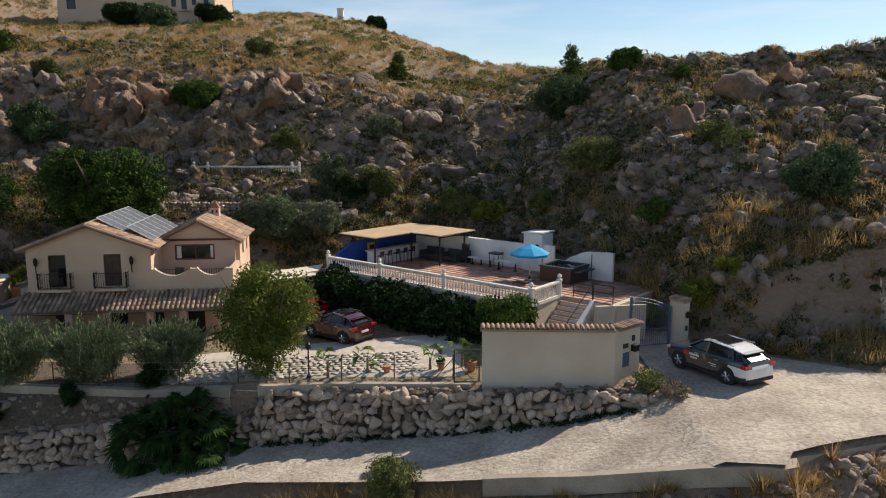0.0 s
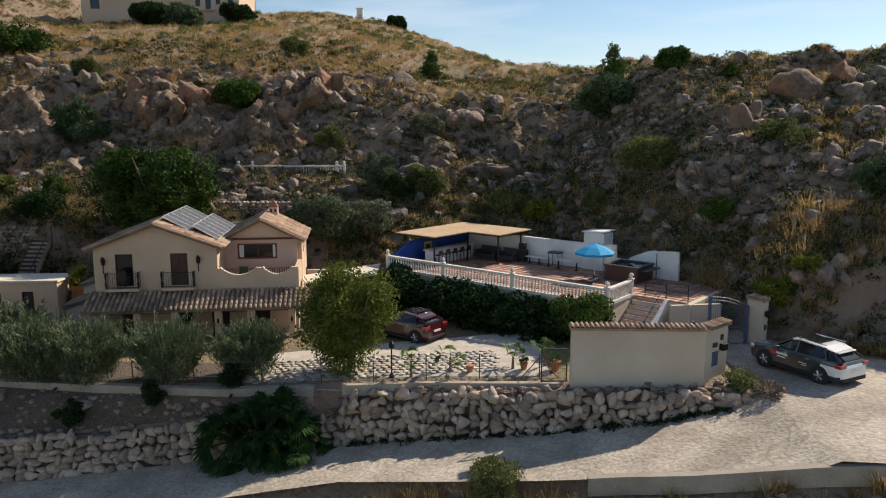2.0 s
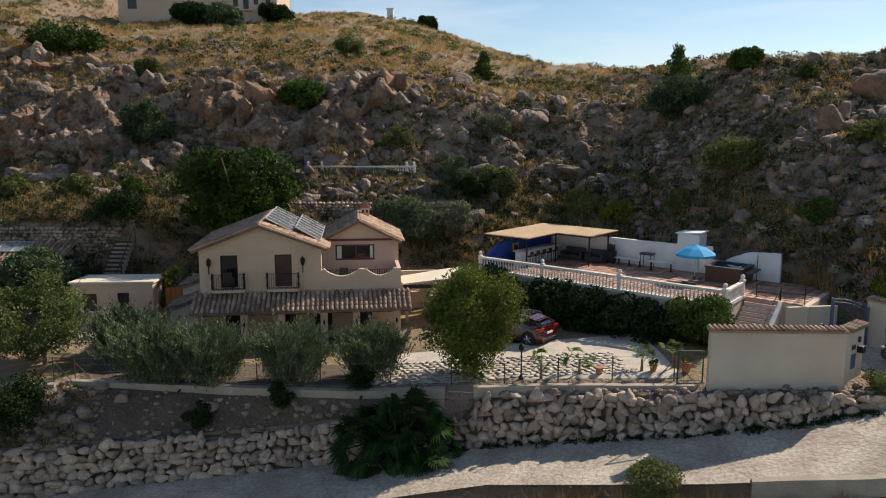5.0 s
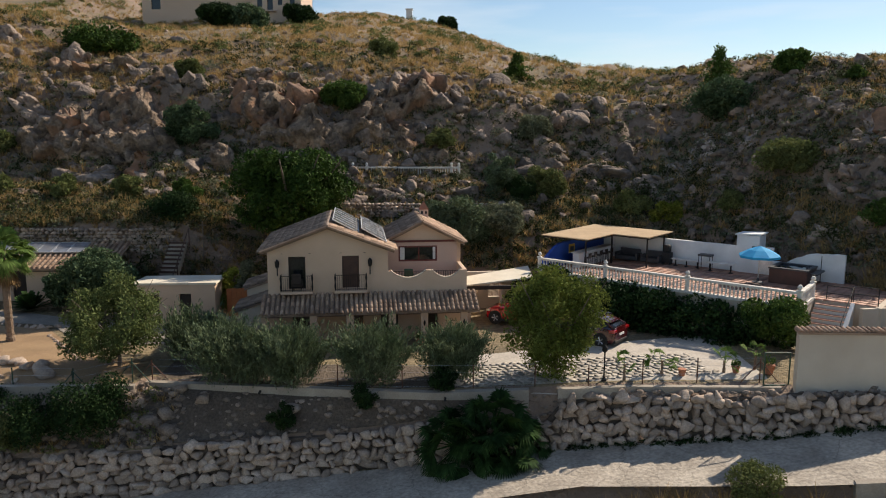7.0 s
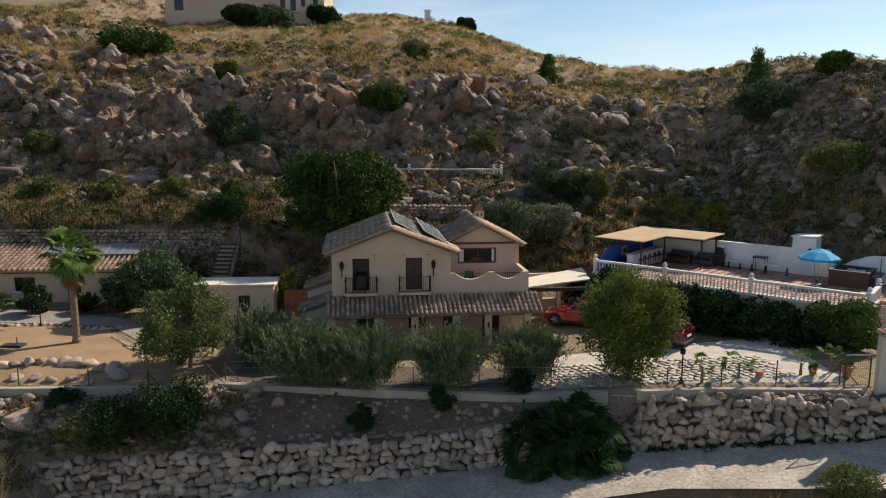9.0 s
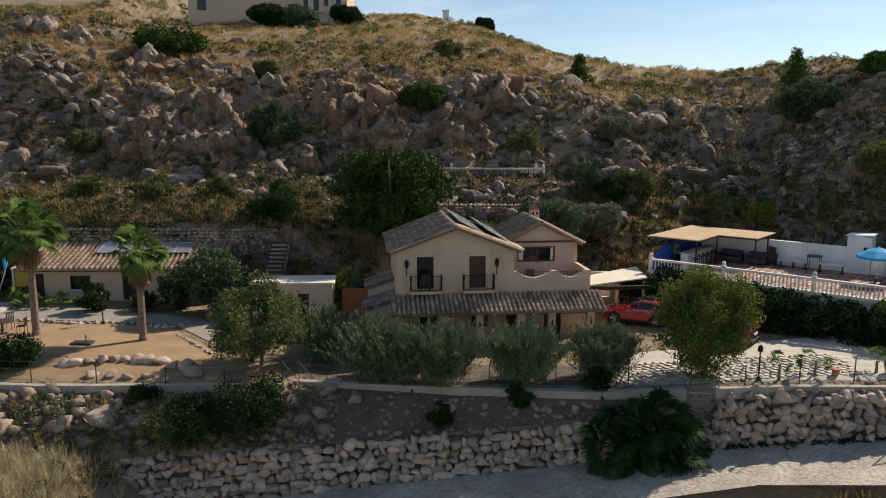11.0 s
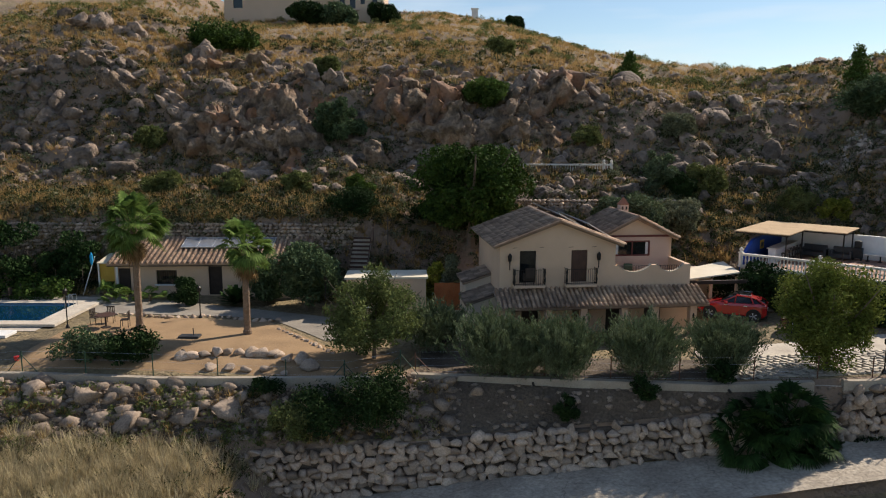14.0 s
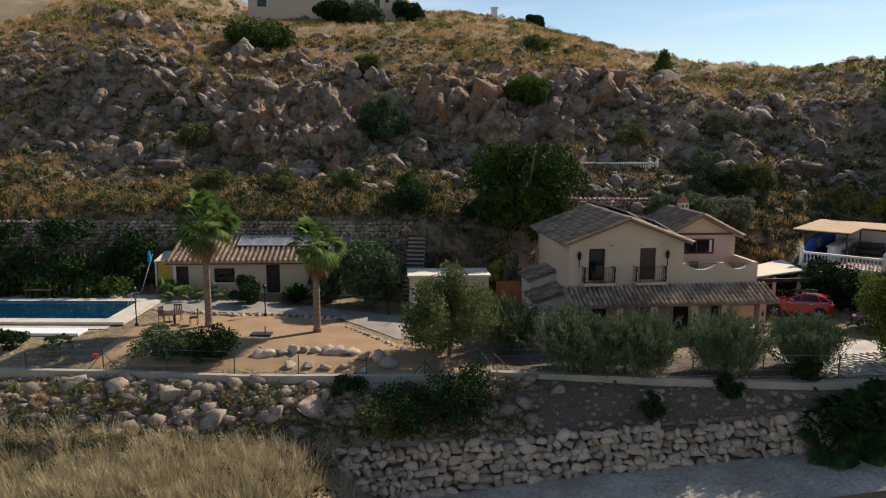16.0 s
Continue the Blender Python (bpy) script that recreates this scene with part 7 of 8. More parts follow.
for i, (x, y, w, h, red, n) in enumerate(((-28.2, 68.0, 3.4, 7.5, 1, 8), (-26.2, 69.2, 3.0, 6.0, 1, 7), (-32.0, 69.2, 3.6, 5.6, 1, 8), (-30.2, 69.8, 2.4, 4.0, 1, 6), (-15.6, 71.4, 4.4, 5.4, 1, 8), (-18.8, 71.8, 3.6, 4.2, 0, 7), (-12.4, 70.2, 3.0, 3.0, 0, 6), (-24.0, 67.2, 2.6, 3.0, 0, 6),
                                         (-40.3, 67.0, 3.4, 4.6, 0, 7), (-45.8, 66.6, 4.0, 6.0, 1, 7), (-43.0, 68.4, 3.2, 4.2, 0, 7), (-50.5, 68.5, 3.4, 2.6, 0, 6), (-57.5, 70.5, 3.4, 2.4, 0, 6), (-64.5, 80.0, 4.6, 4.2, 0, 7), (-50.8, 76.5, 2.8, 4.6, 0, 7), (-44.6, 74.5, 3.0, 2.6, 0, 6), (-60.0, 79.0, 3.2, 2.4, 0, 6), (-38.6, 70.4, 3.0, 3.4, 0, 6),
                                         (15.7, 35.6, 2.2, 2.2, 0, 8), (17.3, 34.6, 2.2, 2.0, 0, 7), (19.8, 37.6, 2.4, 2.0, 0, 6), (26.8, 54.0, 1.6, 2.0, 0, 3), (25.5, 46.0, 2.6, 1.8, 0, 6), (20.7, 44.8, 3.0, 1.8, 0, 6), (11.6, 47.6, 2.6, 1.8, 0, 6), (4.0, 61.0, 3.0, 1.8, 0, 6), (23.0, 36.0, 2.6, 2.2, 0, 7))):
    outcrop(x, y, w, h, "ochre-stained limestone crag on the slope" if red else "grey limestone crag on the slope", 300 + i, n, ROCK_RED if red else ROCK)

# two great slabs of bare rock high on the spur
for (x, y, seed, slabs) in ((22.0, 54.2, 811, ((0, 0, 0.4, 2.5, 1.3, 1.7), (2.9, 0.3, 0.5, 1.1, 1.1, 1.3), (-2.2, -0.5, -0.3, 0.9, 0.9, 0.8))),
                            (16.4, 51.0, 823, ((0, 0, 0.3, 1.1, 1.0, 1.7), (-0.7, -0.8, -0.4, 0.9, 0.8, 1.1), (1.1, 0.2, 0.5, 0.7, 0.7, 0.8), (-0.3, -1.4, -0.6, 0.8, 0.6, 0.8)))):
    rng = np.random.default_rng(seed)
    t = thing("rock_outcrop", Matrix.Translation((x, y, on_ground(x, y))), "broad ochre-stained limestone slab on the slope", "rock", "crags on the hill")
    for (dx, dy, dz, a, b, c) in slabs:
        v = crag_skin(rock_shape(rng, ICO3, 9, 0.10) @ spin(rng, 0.35).T * (a, b, c), seed) + (dx, dy, on_ground(x + dx, y + dy) - on_ground(x, y) + dz)
        link("block", raw_mesh("block", v, ICO3[1], ROCK_RED), ROCK_RED, t)

# ---- broken rock faces ----
def rock_face(name, xs, rows, foot, cover, cell, lift, relief, material, label):
    """Jointed rock breaking out of the slope: angular blocks with clefts between, sunk into the ground where cover is low."""
    V = np.empty((len(xs), len(rows), 3))
    for i, x in enumerate(xs):
        for j, r in enumerate(rows):
            y = foot(x) + r
            z = on_ground(x, y)
            q = Vector((x, y * 0.75, z * 0.9))
            w = q + 0.35 * cell * noise.noise_vector(q * (0.9 / cell))
            da, pa = noise.voronoi(w / cell)
            db, pb = noise.voronoi(w / (cell * 0.36) + Vector((5, 1, 2)))
            ca, cb = noise.cell(pa[0] * 7.3), noise.cell(pb[0] * 5.1)
            t = w / cell - pa[0]
            blk = 0.45 * ca + 0.9 * (t.x * noise.cell(pa[0] * 3.7) + t.z * noise.cell(pa[0] * 9.1)) - 0.75 * math.exp(-(da[1] - da[0]) / 0.07)
            sm = 0.30 * cb - 0.35 * math.exp(-(db[1] - db[0]) / 0.10)
            m = cover(x, y)
            d = lift * max(-0.6, min(1.0, m)) + (blk + 0.55 * sm) * cell * relief * max(0.0, min(1.0, m + 0.45))
            V[i, j] = (x, y - 0.92 * d, z + 0.42 * d - 0.1)
    n, k = len(xs), len(rows)
    ii = np.arange(n * k).reshape(n, k)
    f = np.stack([ii[:-1, :-1].ravel(), ii[1:, :-1].ravel(), ii[1:, 1:].ravel(), ii[:-1, 1:].ravel()], 1)
    return tagged(link(name, raw_mesh(name, V.reshape(-1, 3), f, material), material), label, "rock", kind="structure")


CRAGS = ((-28.5, 68.5, 4.5, 2.6, 1.5), (-32.5, 69.5, 3.0, 2.4, 1.0), (-16.0, 72.0, 4.5, 2.6, 1.4), (-42.0, 67.5, 5.0, 3.0, 1.0), (-47.0, 66.5, 3.5, 2.6, 1.1), (-58.0, 71.0, 4.0, 2.0, 0.7), (-51.0, 76.0, 4.0, 3.0, 0.8), (-34.0, 64.5, 9.0, 2.2, 0.5), (-19.0, 66.5, 7.0, 2.2, 0.5))


def hill_cover(x, y):
    c = -0.7 + 1.9 * noise.fractal(Vector((x * 0.13, y * 0.2, 11)), 0.9, 2.1, 3) + 0.45 * math.exp(-((y - 67) / 6.0) ** 2)
    return c + sum(k * math.exp(-((x - a) / w) ** 2 - ((y - b) / h) ** 2) for a, b, w, h, k in CRAGS) - 0.8 * float(step(-9, 2, x)) - 0.5 * float(step(-48, -55, x))


def spur_cover(x, y):
    c = -0.12 + 1.5 * noise.fractal(Vector((x * 0.17, y * 0.17, 23)), 0.9, 2.1, 3) - 0.5 * float(step(27, 36, x))
    return c + 1.0 * math.exp(-((x - 20.5) / 3.0) ** 2 - ((y - 54.5) / 2.2) ** 2) + 0.9 * math.exp(-((x - 16.2) / 1.6) ** 2 - ((y - 52.0) / 2.4) ** 2) - 2.0 * float(step(9, 3, x)) * float(step(57, 53, y))


rock_face("cliff", np.arange(-76, 6, 0.24), np.arange(0, 24, 0.2), lambda x: 57.0, hill_cover, 1.5, 1.7, 0.75, CLIFF, "jointed grey and ochre limestone cliff on the hillside")
rock_face("rocky_slope", np.arange(4, 36, 0.2), np.arange(3.4, 27, 0.18), lambda x: float(hill_foot(x)), spur_cover, 0.8, 0.5, 0.95, SPUR_ROCK, "broken grey limestone covering the spur")

# ---- stone retaining walls by the road ----
def wall_top(x):
    return float(line(x, (-38, -3.0), (-34, -2.35), (-28, -2.15), (-20, -1.5), (-9, -0.75), (-8.2, 0.2), (-5, 0.62), (1.5, 1.0), (6.0, 1.2), (8.2, 1.25), (9.3, 1.1)))


stone_wall = tagged(new("stone_wall"), "battered wall of large rough limestone boulders", "wall", kind="structure")
xs = np.arange(-38, 9.6, 0.5)
bm = bmesh.new()
rows = []
for x in xs:
    y, zb, zt = float(wall_line(x)), float(road_z(x)) - 0.3, wall_top(x)
    rows.append([bm.verts.new(c) for c in ((x, y + 0.30, zb), (x, y + 0.58, zt - 0.12), (x, y + 1.1, zt - 0.06), (x, y + 1.1, zb))])
for a, b in zip(rows, rows[1:]):
    for i in range(3):
        bm.faces.new((a[i], a[i + 1], b[i + 1], b[i]))
part("joints", bm, MORTAR, stone_wall)
smesh = []
for s in SHAPES1:
    me = raw_mesh("stone", s, ICO2[1], STONE)
    smesh.append(me)
made, rest = 0, []
sr = np.random.default_rng(99)
stones = []
z_row = 0.0
for course in range(10):
    x = -37.5 + sr.uniform(0, 0.4)
    while x < 9.0:
        w = sr.uniform(0.26, 0.7) * (1.3 if course == 0 and sr.random() < 0.4 else 1.0)
        xc = x + w / 2
        zb, zt = float(road_z(xc)), wall_top(xc)
        h = 0.34
        z = zb + (course + 0.45) * h + 0.2 * noise.noise(Vector((xc * 1.1, course * 0.7, 0)))
        if z < zt + 0.02:
            hz = h * sr.uniform(0.55, 0.95)
            fr = (z - zb) / max(zt - zb, 0.5)
            stones.append((xc, float(wall_line(xc)) + 0.2 + 0.28 * fr + sr.normal(0, 0.05), z, w * 0.66, 0.30, hz * 1.02))
        x += w * sr.uniform(0.86, 1.0)
near = [s for s in stones if -6.5 < s[0] < 7.0]
sr.shuffle(near)
keep = set(map(tuple, near[:300]))
for s in stones:
    if tuple(s) in keep:
        ob = new("stone", smesh[sr.integers(len(smesh))])
        ob.parent = stone_wall
        ob.matrix_basis = Matrix.Translation(s[:3]) @ Euler((sr.normal(0, 0.3), sr.normal(0, 0.5), sr.choice([0, 3.14]) + sr.normal(0, 0.2))).to_matrix().to_4x4() @ Matrix.Diagonal((s[3], s[4], s[5], 1))
    else:
        rest.append(s)
v, f = rock_heap(sr, rest, SHAPES1, ICO2[1])
tagged(link("stones", raw_mesh("stones", v, f, STONE_JOIN), STONE_JOIN, stone_wall), "rough limestone boulders of the long wall", kind="stuff")
# rubble below the garden kerb and on the bank
rub = []
for k in range(1500):
    x = sr.uniform(-56, -26)
    e, w = float(yard_edge(x)), float(wall_line(x)) + 0.6
    q = sr.random() ** 0.7
    y = w + (e - 0.05 - w) * q
    s = sr.uniform(0.07, 0.24) * (2.0 if sr.random() < 0.12 else 1)
    rub.append((x, y, on_ground(x, y) + s * 0.2, s * 1.2, s, s * 0.8))
for k in range(420):
    x = sr.uniform(-28, 9)
    y = float(wall_line(x)) + 0.65 + sr.random() * max(0.2, float(yard_edge(x)) - float(wall_line(x)) - 0.7)
    s = sr.uniform(0.06, 0.2)
    rub.append((x, y, on_ground(x, y) + s * 0.2, s * 1.2, s, s * 0.8))
v, f = rock_heap(sr, rub, SHAPES0, ICO1[1])
tagged(link("bank_rubble", raw_mesh("bank_rubble", v, f, BANK_STONE), BANK_STONE), "loose pale stones and rubble on the bank", "rubble", kind="stuff")
# dry-stone terrace walls of the hillside
for (xa, xb, y0, zb, h, sd) in ((-66, -33, 52.05, 1.9, 3.4, 1), (-24, -8, 57.6, 4.6, 2.0, 2)):
    rr = np.random.default_rng(sd)
    pl = []
    for c in range(int(h / 0.24)):
        x = xa
        while x < xb:
            w = rr.uniform(0.2, 0.5)
            pl.append((x + w / 2, y0 + 0.05 * c * 0.3 + rr.normal(0, 0.05), zb + (c + 0.5) * 0.24, w * 0.6, 0.22, 0.16))
            x += w
    v, f = rock_heap(rr, pl, [s for s in [rock_shape(rr, ICO1, 5) for _ in range(10)]], ICO1[1])
    tw = tagged(new("terrace_wall"), "old dry-stone terrace wall on the slope", "wall", kind="structure")
    tagged(link("stones", raw_mesh("stones", v, f, STONE_JOIN), STONE_JOIN, tw), "small rough stones of the old terrace wall", kind="stuff")
# garden boulders: a row at the edge of the gravel, and a rim round the planting
gb = [(-39.6 + k * 0.52 + sr.normal(0, 0.08), 35.2 + 0.9 * math.sin(k * 0.25) + sr.normal(0, 0.12), sr.uniform(0.25, 0.48)) for k in range(13)] + [(-38.0 + k * 0.9, 34.6 + sr.normal(0, 0.1), sr.uniform(0.2, 0.4)) for k in range(5)]
for k in range(26):
    gb.append((-47.0 + k * 0.42, 42.6 + 0.25 * math.sin(k * 0.5), sr.uniform(0.12, 0.24)))
for k in range(14):
    gb.append((-36.0 + k * 0.28, 40.8 - k * 0.3, sr.uniform(0.1, 0.18)))
for k in range(18):
    gb.append((1.0 - k * 0.62, 39.6 + k * 0.4, sr.uniform(0.15, 0.3)))
for (x, y, s) in gb:
    ob = tagged(new("garden_boulder", smesh[sr.integers(len(smesh))]), "rounded pale limestone boulder edging the garden", "boulder", "garden boulders")
    ob.matrix_world = Matrix.Translation((x, y, on_ground(x, y) + s * 0.35)) @ turn_z(sr.uniform(0, 360)) @ Matrix.Diagonal((s * 1.15, s * 0.9, s * 0.75, 1))
bmesh_ = [raw_mesh("bank_boulder", q, ICO2[1], BANK_STONE) for q in SHAPES1[:6]]
for (x, y, s) in ((-33.0, 33.0, 0.6), (-36.6, 32.4, 0.75), (-38.2, 32.0, 0.6), (-25.0, 33.7, 0.42), (-20.6, 32.9, 0.5), (-31.0, 33.4, 0.4), (-43.0, 32.2, 0.7), (-45.5, 32.4, 0.55), (-47.5, 32.6, 0.6), (-40.8, 31.4, 0.8)):
    ob = tagged(new("bank_boulder", bmesh_[sr.integers(6)]), "large pale limestone boulder on the bank", "boulder", "bank boulders")
    ob.matrix_world = Matrix.Translation((x, y, on_ground(x, y) + s * 0.25)) @ turn_z(sr.uniform(0, 360)) @ Matrix.Diagonal((s * 1.2, s * 0.9, s * 0.8, 1))

# ---- grass and scrub ----
def tufts(rng, places, blades, material, name, label, arch=0.5, thin=0.05, fine=False):
    """Grass: each tuft a spray of thin arching blades."""
    p = np.array(places)                       # x, y, z, height, spread
    n = len(p)
    k = np.repeat(np.arange(n), blades)
    m = len(k)
    a = rng.uniform(0, 2 * math.pi, m)
    e = rng.uniform(0.15, 1.0, m)
    h = p[k, 3] * rng.uniform(0.6, 1.1, m)
    o = np.stack([np.cos(a), np.sin(a), np.zeros(m)], 1)
    sd = np.stack([-np.sin(a), np.cos(a), np.zeros(m)], 1) * (thin * h + 0.008)[:, None]
    root = p[k, :3] + o * (p[k, 4] * 0.3 * rng.random(m))[:, None]
    mid = root + o * (h * 0.35 * e)[:, None] + np.array([0, 0, 1.0]) * (h * 0.75)[:, None]
    tip = mid + o * (h * (0.3 + arch * e))[:, None] + np.array([0, 0, 1.0]) * (h * (0.3 - 0.4 * e))[:, None]
    if fine:
        tip = root + o * (h * (0.15 + 0.75 * e))[:, None] + np.array([0, 0, 1.0]) * (h * (1.05 - 0.45 * e))[:, None]
        v = np.stack([root - sd, root + sd, tip], 1).reshape(-1, 3)
        return tagged(link(name, raw_mesh(name, v, np.arange(3 * m).reshape(-1, 3), material), material), label, "grass", kind="stuff")
    v = np.stack([root - sd * 0.6, root + sd * 0.6, mid + sd, tip, mid - sd], 1).reshape(-1, 3)
    b = np.arange(m)[:, None] * 5
    f = np.concatenate([b + np.array([0, 1, 2, 4]), b + np.array([4, 2, 3, 3])], 0)
    tri = np.concatenate([b + np.array([0, 1, 2]), b + np.array([0, 2, 4]), b + np.array([4, 2, 3])], 0)
    return tagged(link(name, raw_mesh(name, v, tri, material), material), label, "grass", kind="stuff")


def scatter(rng, n, xr, yr, dens):
    out = []
    tries = 0
    while len(out) < n and tries < n * 12:
        tries += 1
        x, y = rng.uniform(*xr), rng.uniform(*yr)
        if rng.random() < dens(x, y):
            out.append((x, y))
    return out


def wild(x, y):
    """Where the slopes are left to nature."""
    if y < 33 or (y < hill_foot(x) + 0.5 and y < 48.3):
        return 0.0
    lx, ly = (x - T0.x) * TU.x + (y - T0.y) * TU.y, (x - T0.x) * TV.x + (y - T0.y) * TV.y
    if -2.2 < lx < 19.5 and -2.5 < ly < 9.7:
        return 0.0
    if -35.5 < x < -25.5 and y > 48.2:
        return 1.0
    if x < -35.5 and 51.9 < y or x < -49.5 and 49.3 < y < 50.4:
        return 1.0
    if x < -33 and 51.1 < y:
        return 1.0
    if x < -8 and y < 51.8:
        return 0.0
    return 1.0


gr = np.random.default_rng(5)
up = scatter(gr, 20000, (-78, 46), (33, 150), lambda x, y: wild(x, y) * (0.25 + 0.75 * float(step(66, 78, y))) * (0.5 + 0.9 * noise.noise(Vector((x * 0.12, y * 0.12, 9)))) * (1.0 if y < 110 else 0.6))
z = on_ground_many(np.array([p[0] for p in up]), np.array([p[1] for p in up]))
tufts(gr, [(a, b, c - 0.04, gr.uniform(0.35, 0.85), gr.uniform(0.2, 0.6)) for (a, b), c in zip(up, z)], 14, STRAW, "hill_grass", "straw-coloured dry grass tufts over the hillside", 0.5, 0.035, True)
sp_ = scatter(gr, 4600, (4, 40), (31, 66), lambda x, y: wild(x, y) * (0.35 + 0.8 * noise.noise(Vector((x * 0.2, y * 0.2, 19)))) * (1.3 if x > 16 else 0.6))
z = on_ground_many(np.array([p[0] for p in sp_]), np.array([p[1] for p in sp_]))
tufts(gr, [(a, b, c - 0.04, gr.uniform(0.35, 0.85), gr.uniform(0.2, 0.4)) for (a, b), c in zip(sp_, z)], 18, STRAW, "spur_grass", "tall dry grass tufts on the rocky spur", 0.5, 0.03, True)


wg = scatter(gr, 4200, (-76, -2), (52, 82), lambda x, y: wild(x, y) * (0.45 + 0.9 * noise.noise(Vector((x * 0.14, y * 0.3, 57)))) * (1.0 if x < -44 else 0.55))
z = on_ground_many(np.array([p[0] for p in wg]), np.array([p[1] for p in wg]))
tufts(gr, [(a, b, c - 0.04, gr.uniform(0.4, 0.9), gr.uniform(0.3, 0.6)) for (a, b), c in zip(wg, z)], 18, STRAW, "slope_grass", "tall golden dry grass between the rocks", 0.5, 0.03, True)


def scrub(rng, spots, per, leaf, material, name, label, size=(0.25, 0.7)):
    P = []
    zz = on_ground_many(np.array([p[0] for p in spots]), np.array([p[1] for p in spots]))
    for (x, y), z in zip(spots, zz):
        s = rng.uniform(*size)
        d = unit_dirs(rng, per)
        d[:, 2] = np.abs(d[:, 2])
        P.append(np.array([x, y, z]) + d * (rng.uniform(0.3, 1.0, (per, 1)) ** 0.5) * np.array([s, s, s * 0.9]))
    P = np.concatenate(P)
    v, f = leaves(rng, P, leaf * 0.9, 2.2, 0.4, plain=True)
    return tagged(link(name, raw_mesh(name, v, f, material), material), label, "scrub", kind="stuff")


low = lambda x, y: wild(x, y) * (0.35 + 0.8 * noise.noise(Vector((x * 0.17, y * 0.17, 29))))
scrub(gr, scatter(gr, 3600, (-75, 40), (33, 92), low), 44, 0.1, DARKSCRUB, "hill_scrub", "low olive-green thyme and broom scrub", (0.25, 0.75))
scrub(gr, scatter(gr, 2400, (-75, 40), (33, 80), lambda x, y: wild(x, y) * (0.3 + 0.8 * noise.noise(Vector((x * 0.2, y * 0.2, 39))))), 50, 0.09, SAGE, "sage_scrub", "grey-green sage scrub on the slope", (0.25, 0.65))
scrub(gr, scatter(gr, 2200, (-75, 40), (33, 76), lambda x, y: wild(x, y) * 0.5), 30, 0.11, TWIG, "dry_scrub", "leafless grey-brown scrub on the slope", (0.25, 0.6))
scrub(gr, scatter(gr, 700, (-78, 30), (80, 150), lambda x, y: 0.5 * (0.5 + noise.noise(Vector((x * 0.1, y * 0.1, 49))))), 110, 0.13, SCRUB, "far_scrub", "olive-green scrub on the upper hill", (0.5, 1.2))
foot = lambda x, y: wild(x, y) if -0.5 < y - hill_foot(x) < 9 or (x < -30 and 51.1 < y < 60) or (-12 < x < 8 and 52 < y < 62) else 0.0
scrub(gr, scatter(gr, 1500, (-66, 34), (31, 64), foot), 40, 0.12, DARKSCRUB, "foot_scrub", "olive-green broom at the foot of the slope", (0.3, 0.85))
scrub(gr, scatter(gr, 900, (-66, 34), (31, 64), foot), 40, 0.11, SAGE, "foot_sage", "grey-green sage at the foot of the slope", (0.3, 0.7))
ft = scatter(gr, 2200, (-66, 34), (31, 64), foot)
z = on_ground_many(np.array([p[0] for p in ft]), np.array([p[1] for p in ft]))
tufts(gr, [(a, b, c - 0.04, gr.uniform(0.4, 0.95), gr.uniform(0.2, 0.4)) for (a, b), c in zip(ft, z)], 26, STRAW, "foot_grass", "tall dry grass at the foot of the slope", 0.4, 0.025, True)
gb_ = lambda x, y: 1.0 if 0.4 < y - hill_foot(x) < 8 else 0.0
bt = scatter(gr, 420, (9, 24), (31, 52), gb_)
z = on_ground_many(np.array([p[0] for p in bt]), np.array([p[1] for p in bt]))
tufts(gr, [(a, b, c - 0.05, gr.uniform(0.6, 1.4), gr.uniform(0.3, 0.6)) for (a, b), c in zip(bt, z)], 40, STRAW, "gate_bank_grass", "tall dry grass on the bank beside the gate", 0.4, 0.018, True)
scrub(gr, scatter(gr, 130, (9, 24), (31, 52), gb_), 80, 0.08, SAGE, "gate_bank_sage", "grey-green sage on the bank beside the gate", (0.35, 0.9))
scrub(gr, scatter(gr, 130, (9, 24), (31, 52), gb_), 80, 0.08, DARKSCRUB, "gate_bank_scrub", "dark scrub on the bank beside the gate", (0.35, 0.9))
spur_ = lambda x, y: wild(x, y) * (0.5 + 0.8 * noise.noise(Vector((x * 0.25, y * 0.18, 71))))
scrub(gr, scatter(gr, 1300, (2, 38), (34, 66), spur_), 40, 0.11, SAGE, "spur_sage", "grey-green sage bushes between the stones", (0.25, 0.7))
scrub(gr, scatter(gr, 1300, (2, 38), (34, 66), spur_), 40, 0.10, DARKSCRUB, "spur_scrub", "dark olive-green scrub between the stones", (0.25, 0.75))
scrub(gr, scatter(gr, 700, (2, 38), (34, 66), lambda x, y: wild(x, y) * 0.5), 36, 0.09, TWIG, "spur_dry_scrub", "leafless brown scrub between the stones", (0.25, 0.6))
flank = lambda x, y: wild(x, y) * (0.5 + 0.8 * noise.noise(Vector((x * 0.22, y * 0.2, 91))))
scrub(gr, scatter(gr, 1000, (-74, 4), (56, 72), flank), 34, 0.12, DARKSCRUB, "flank_scrub", "dark olive-green scrub among the crags", (0.3, 0.8))
scrub(gr, scatter(gr, 700, (-74, 4), (56, 72), flank), 34, 0.11, SAGE, "flank_sage", "grey-green sage among the crags", (0.25, 0.65))
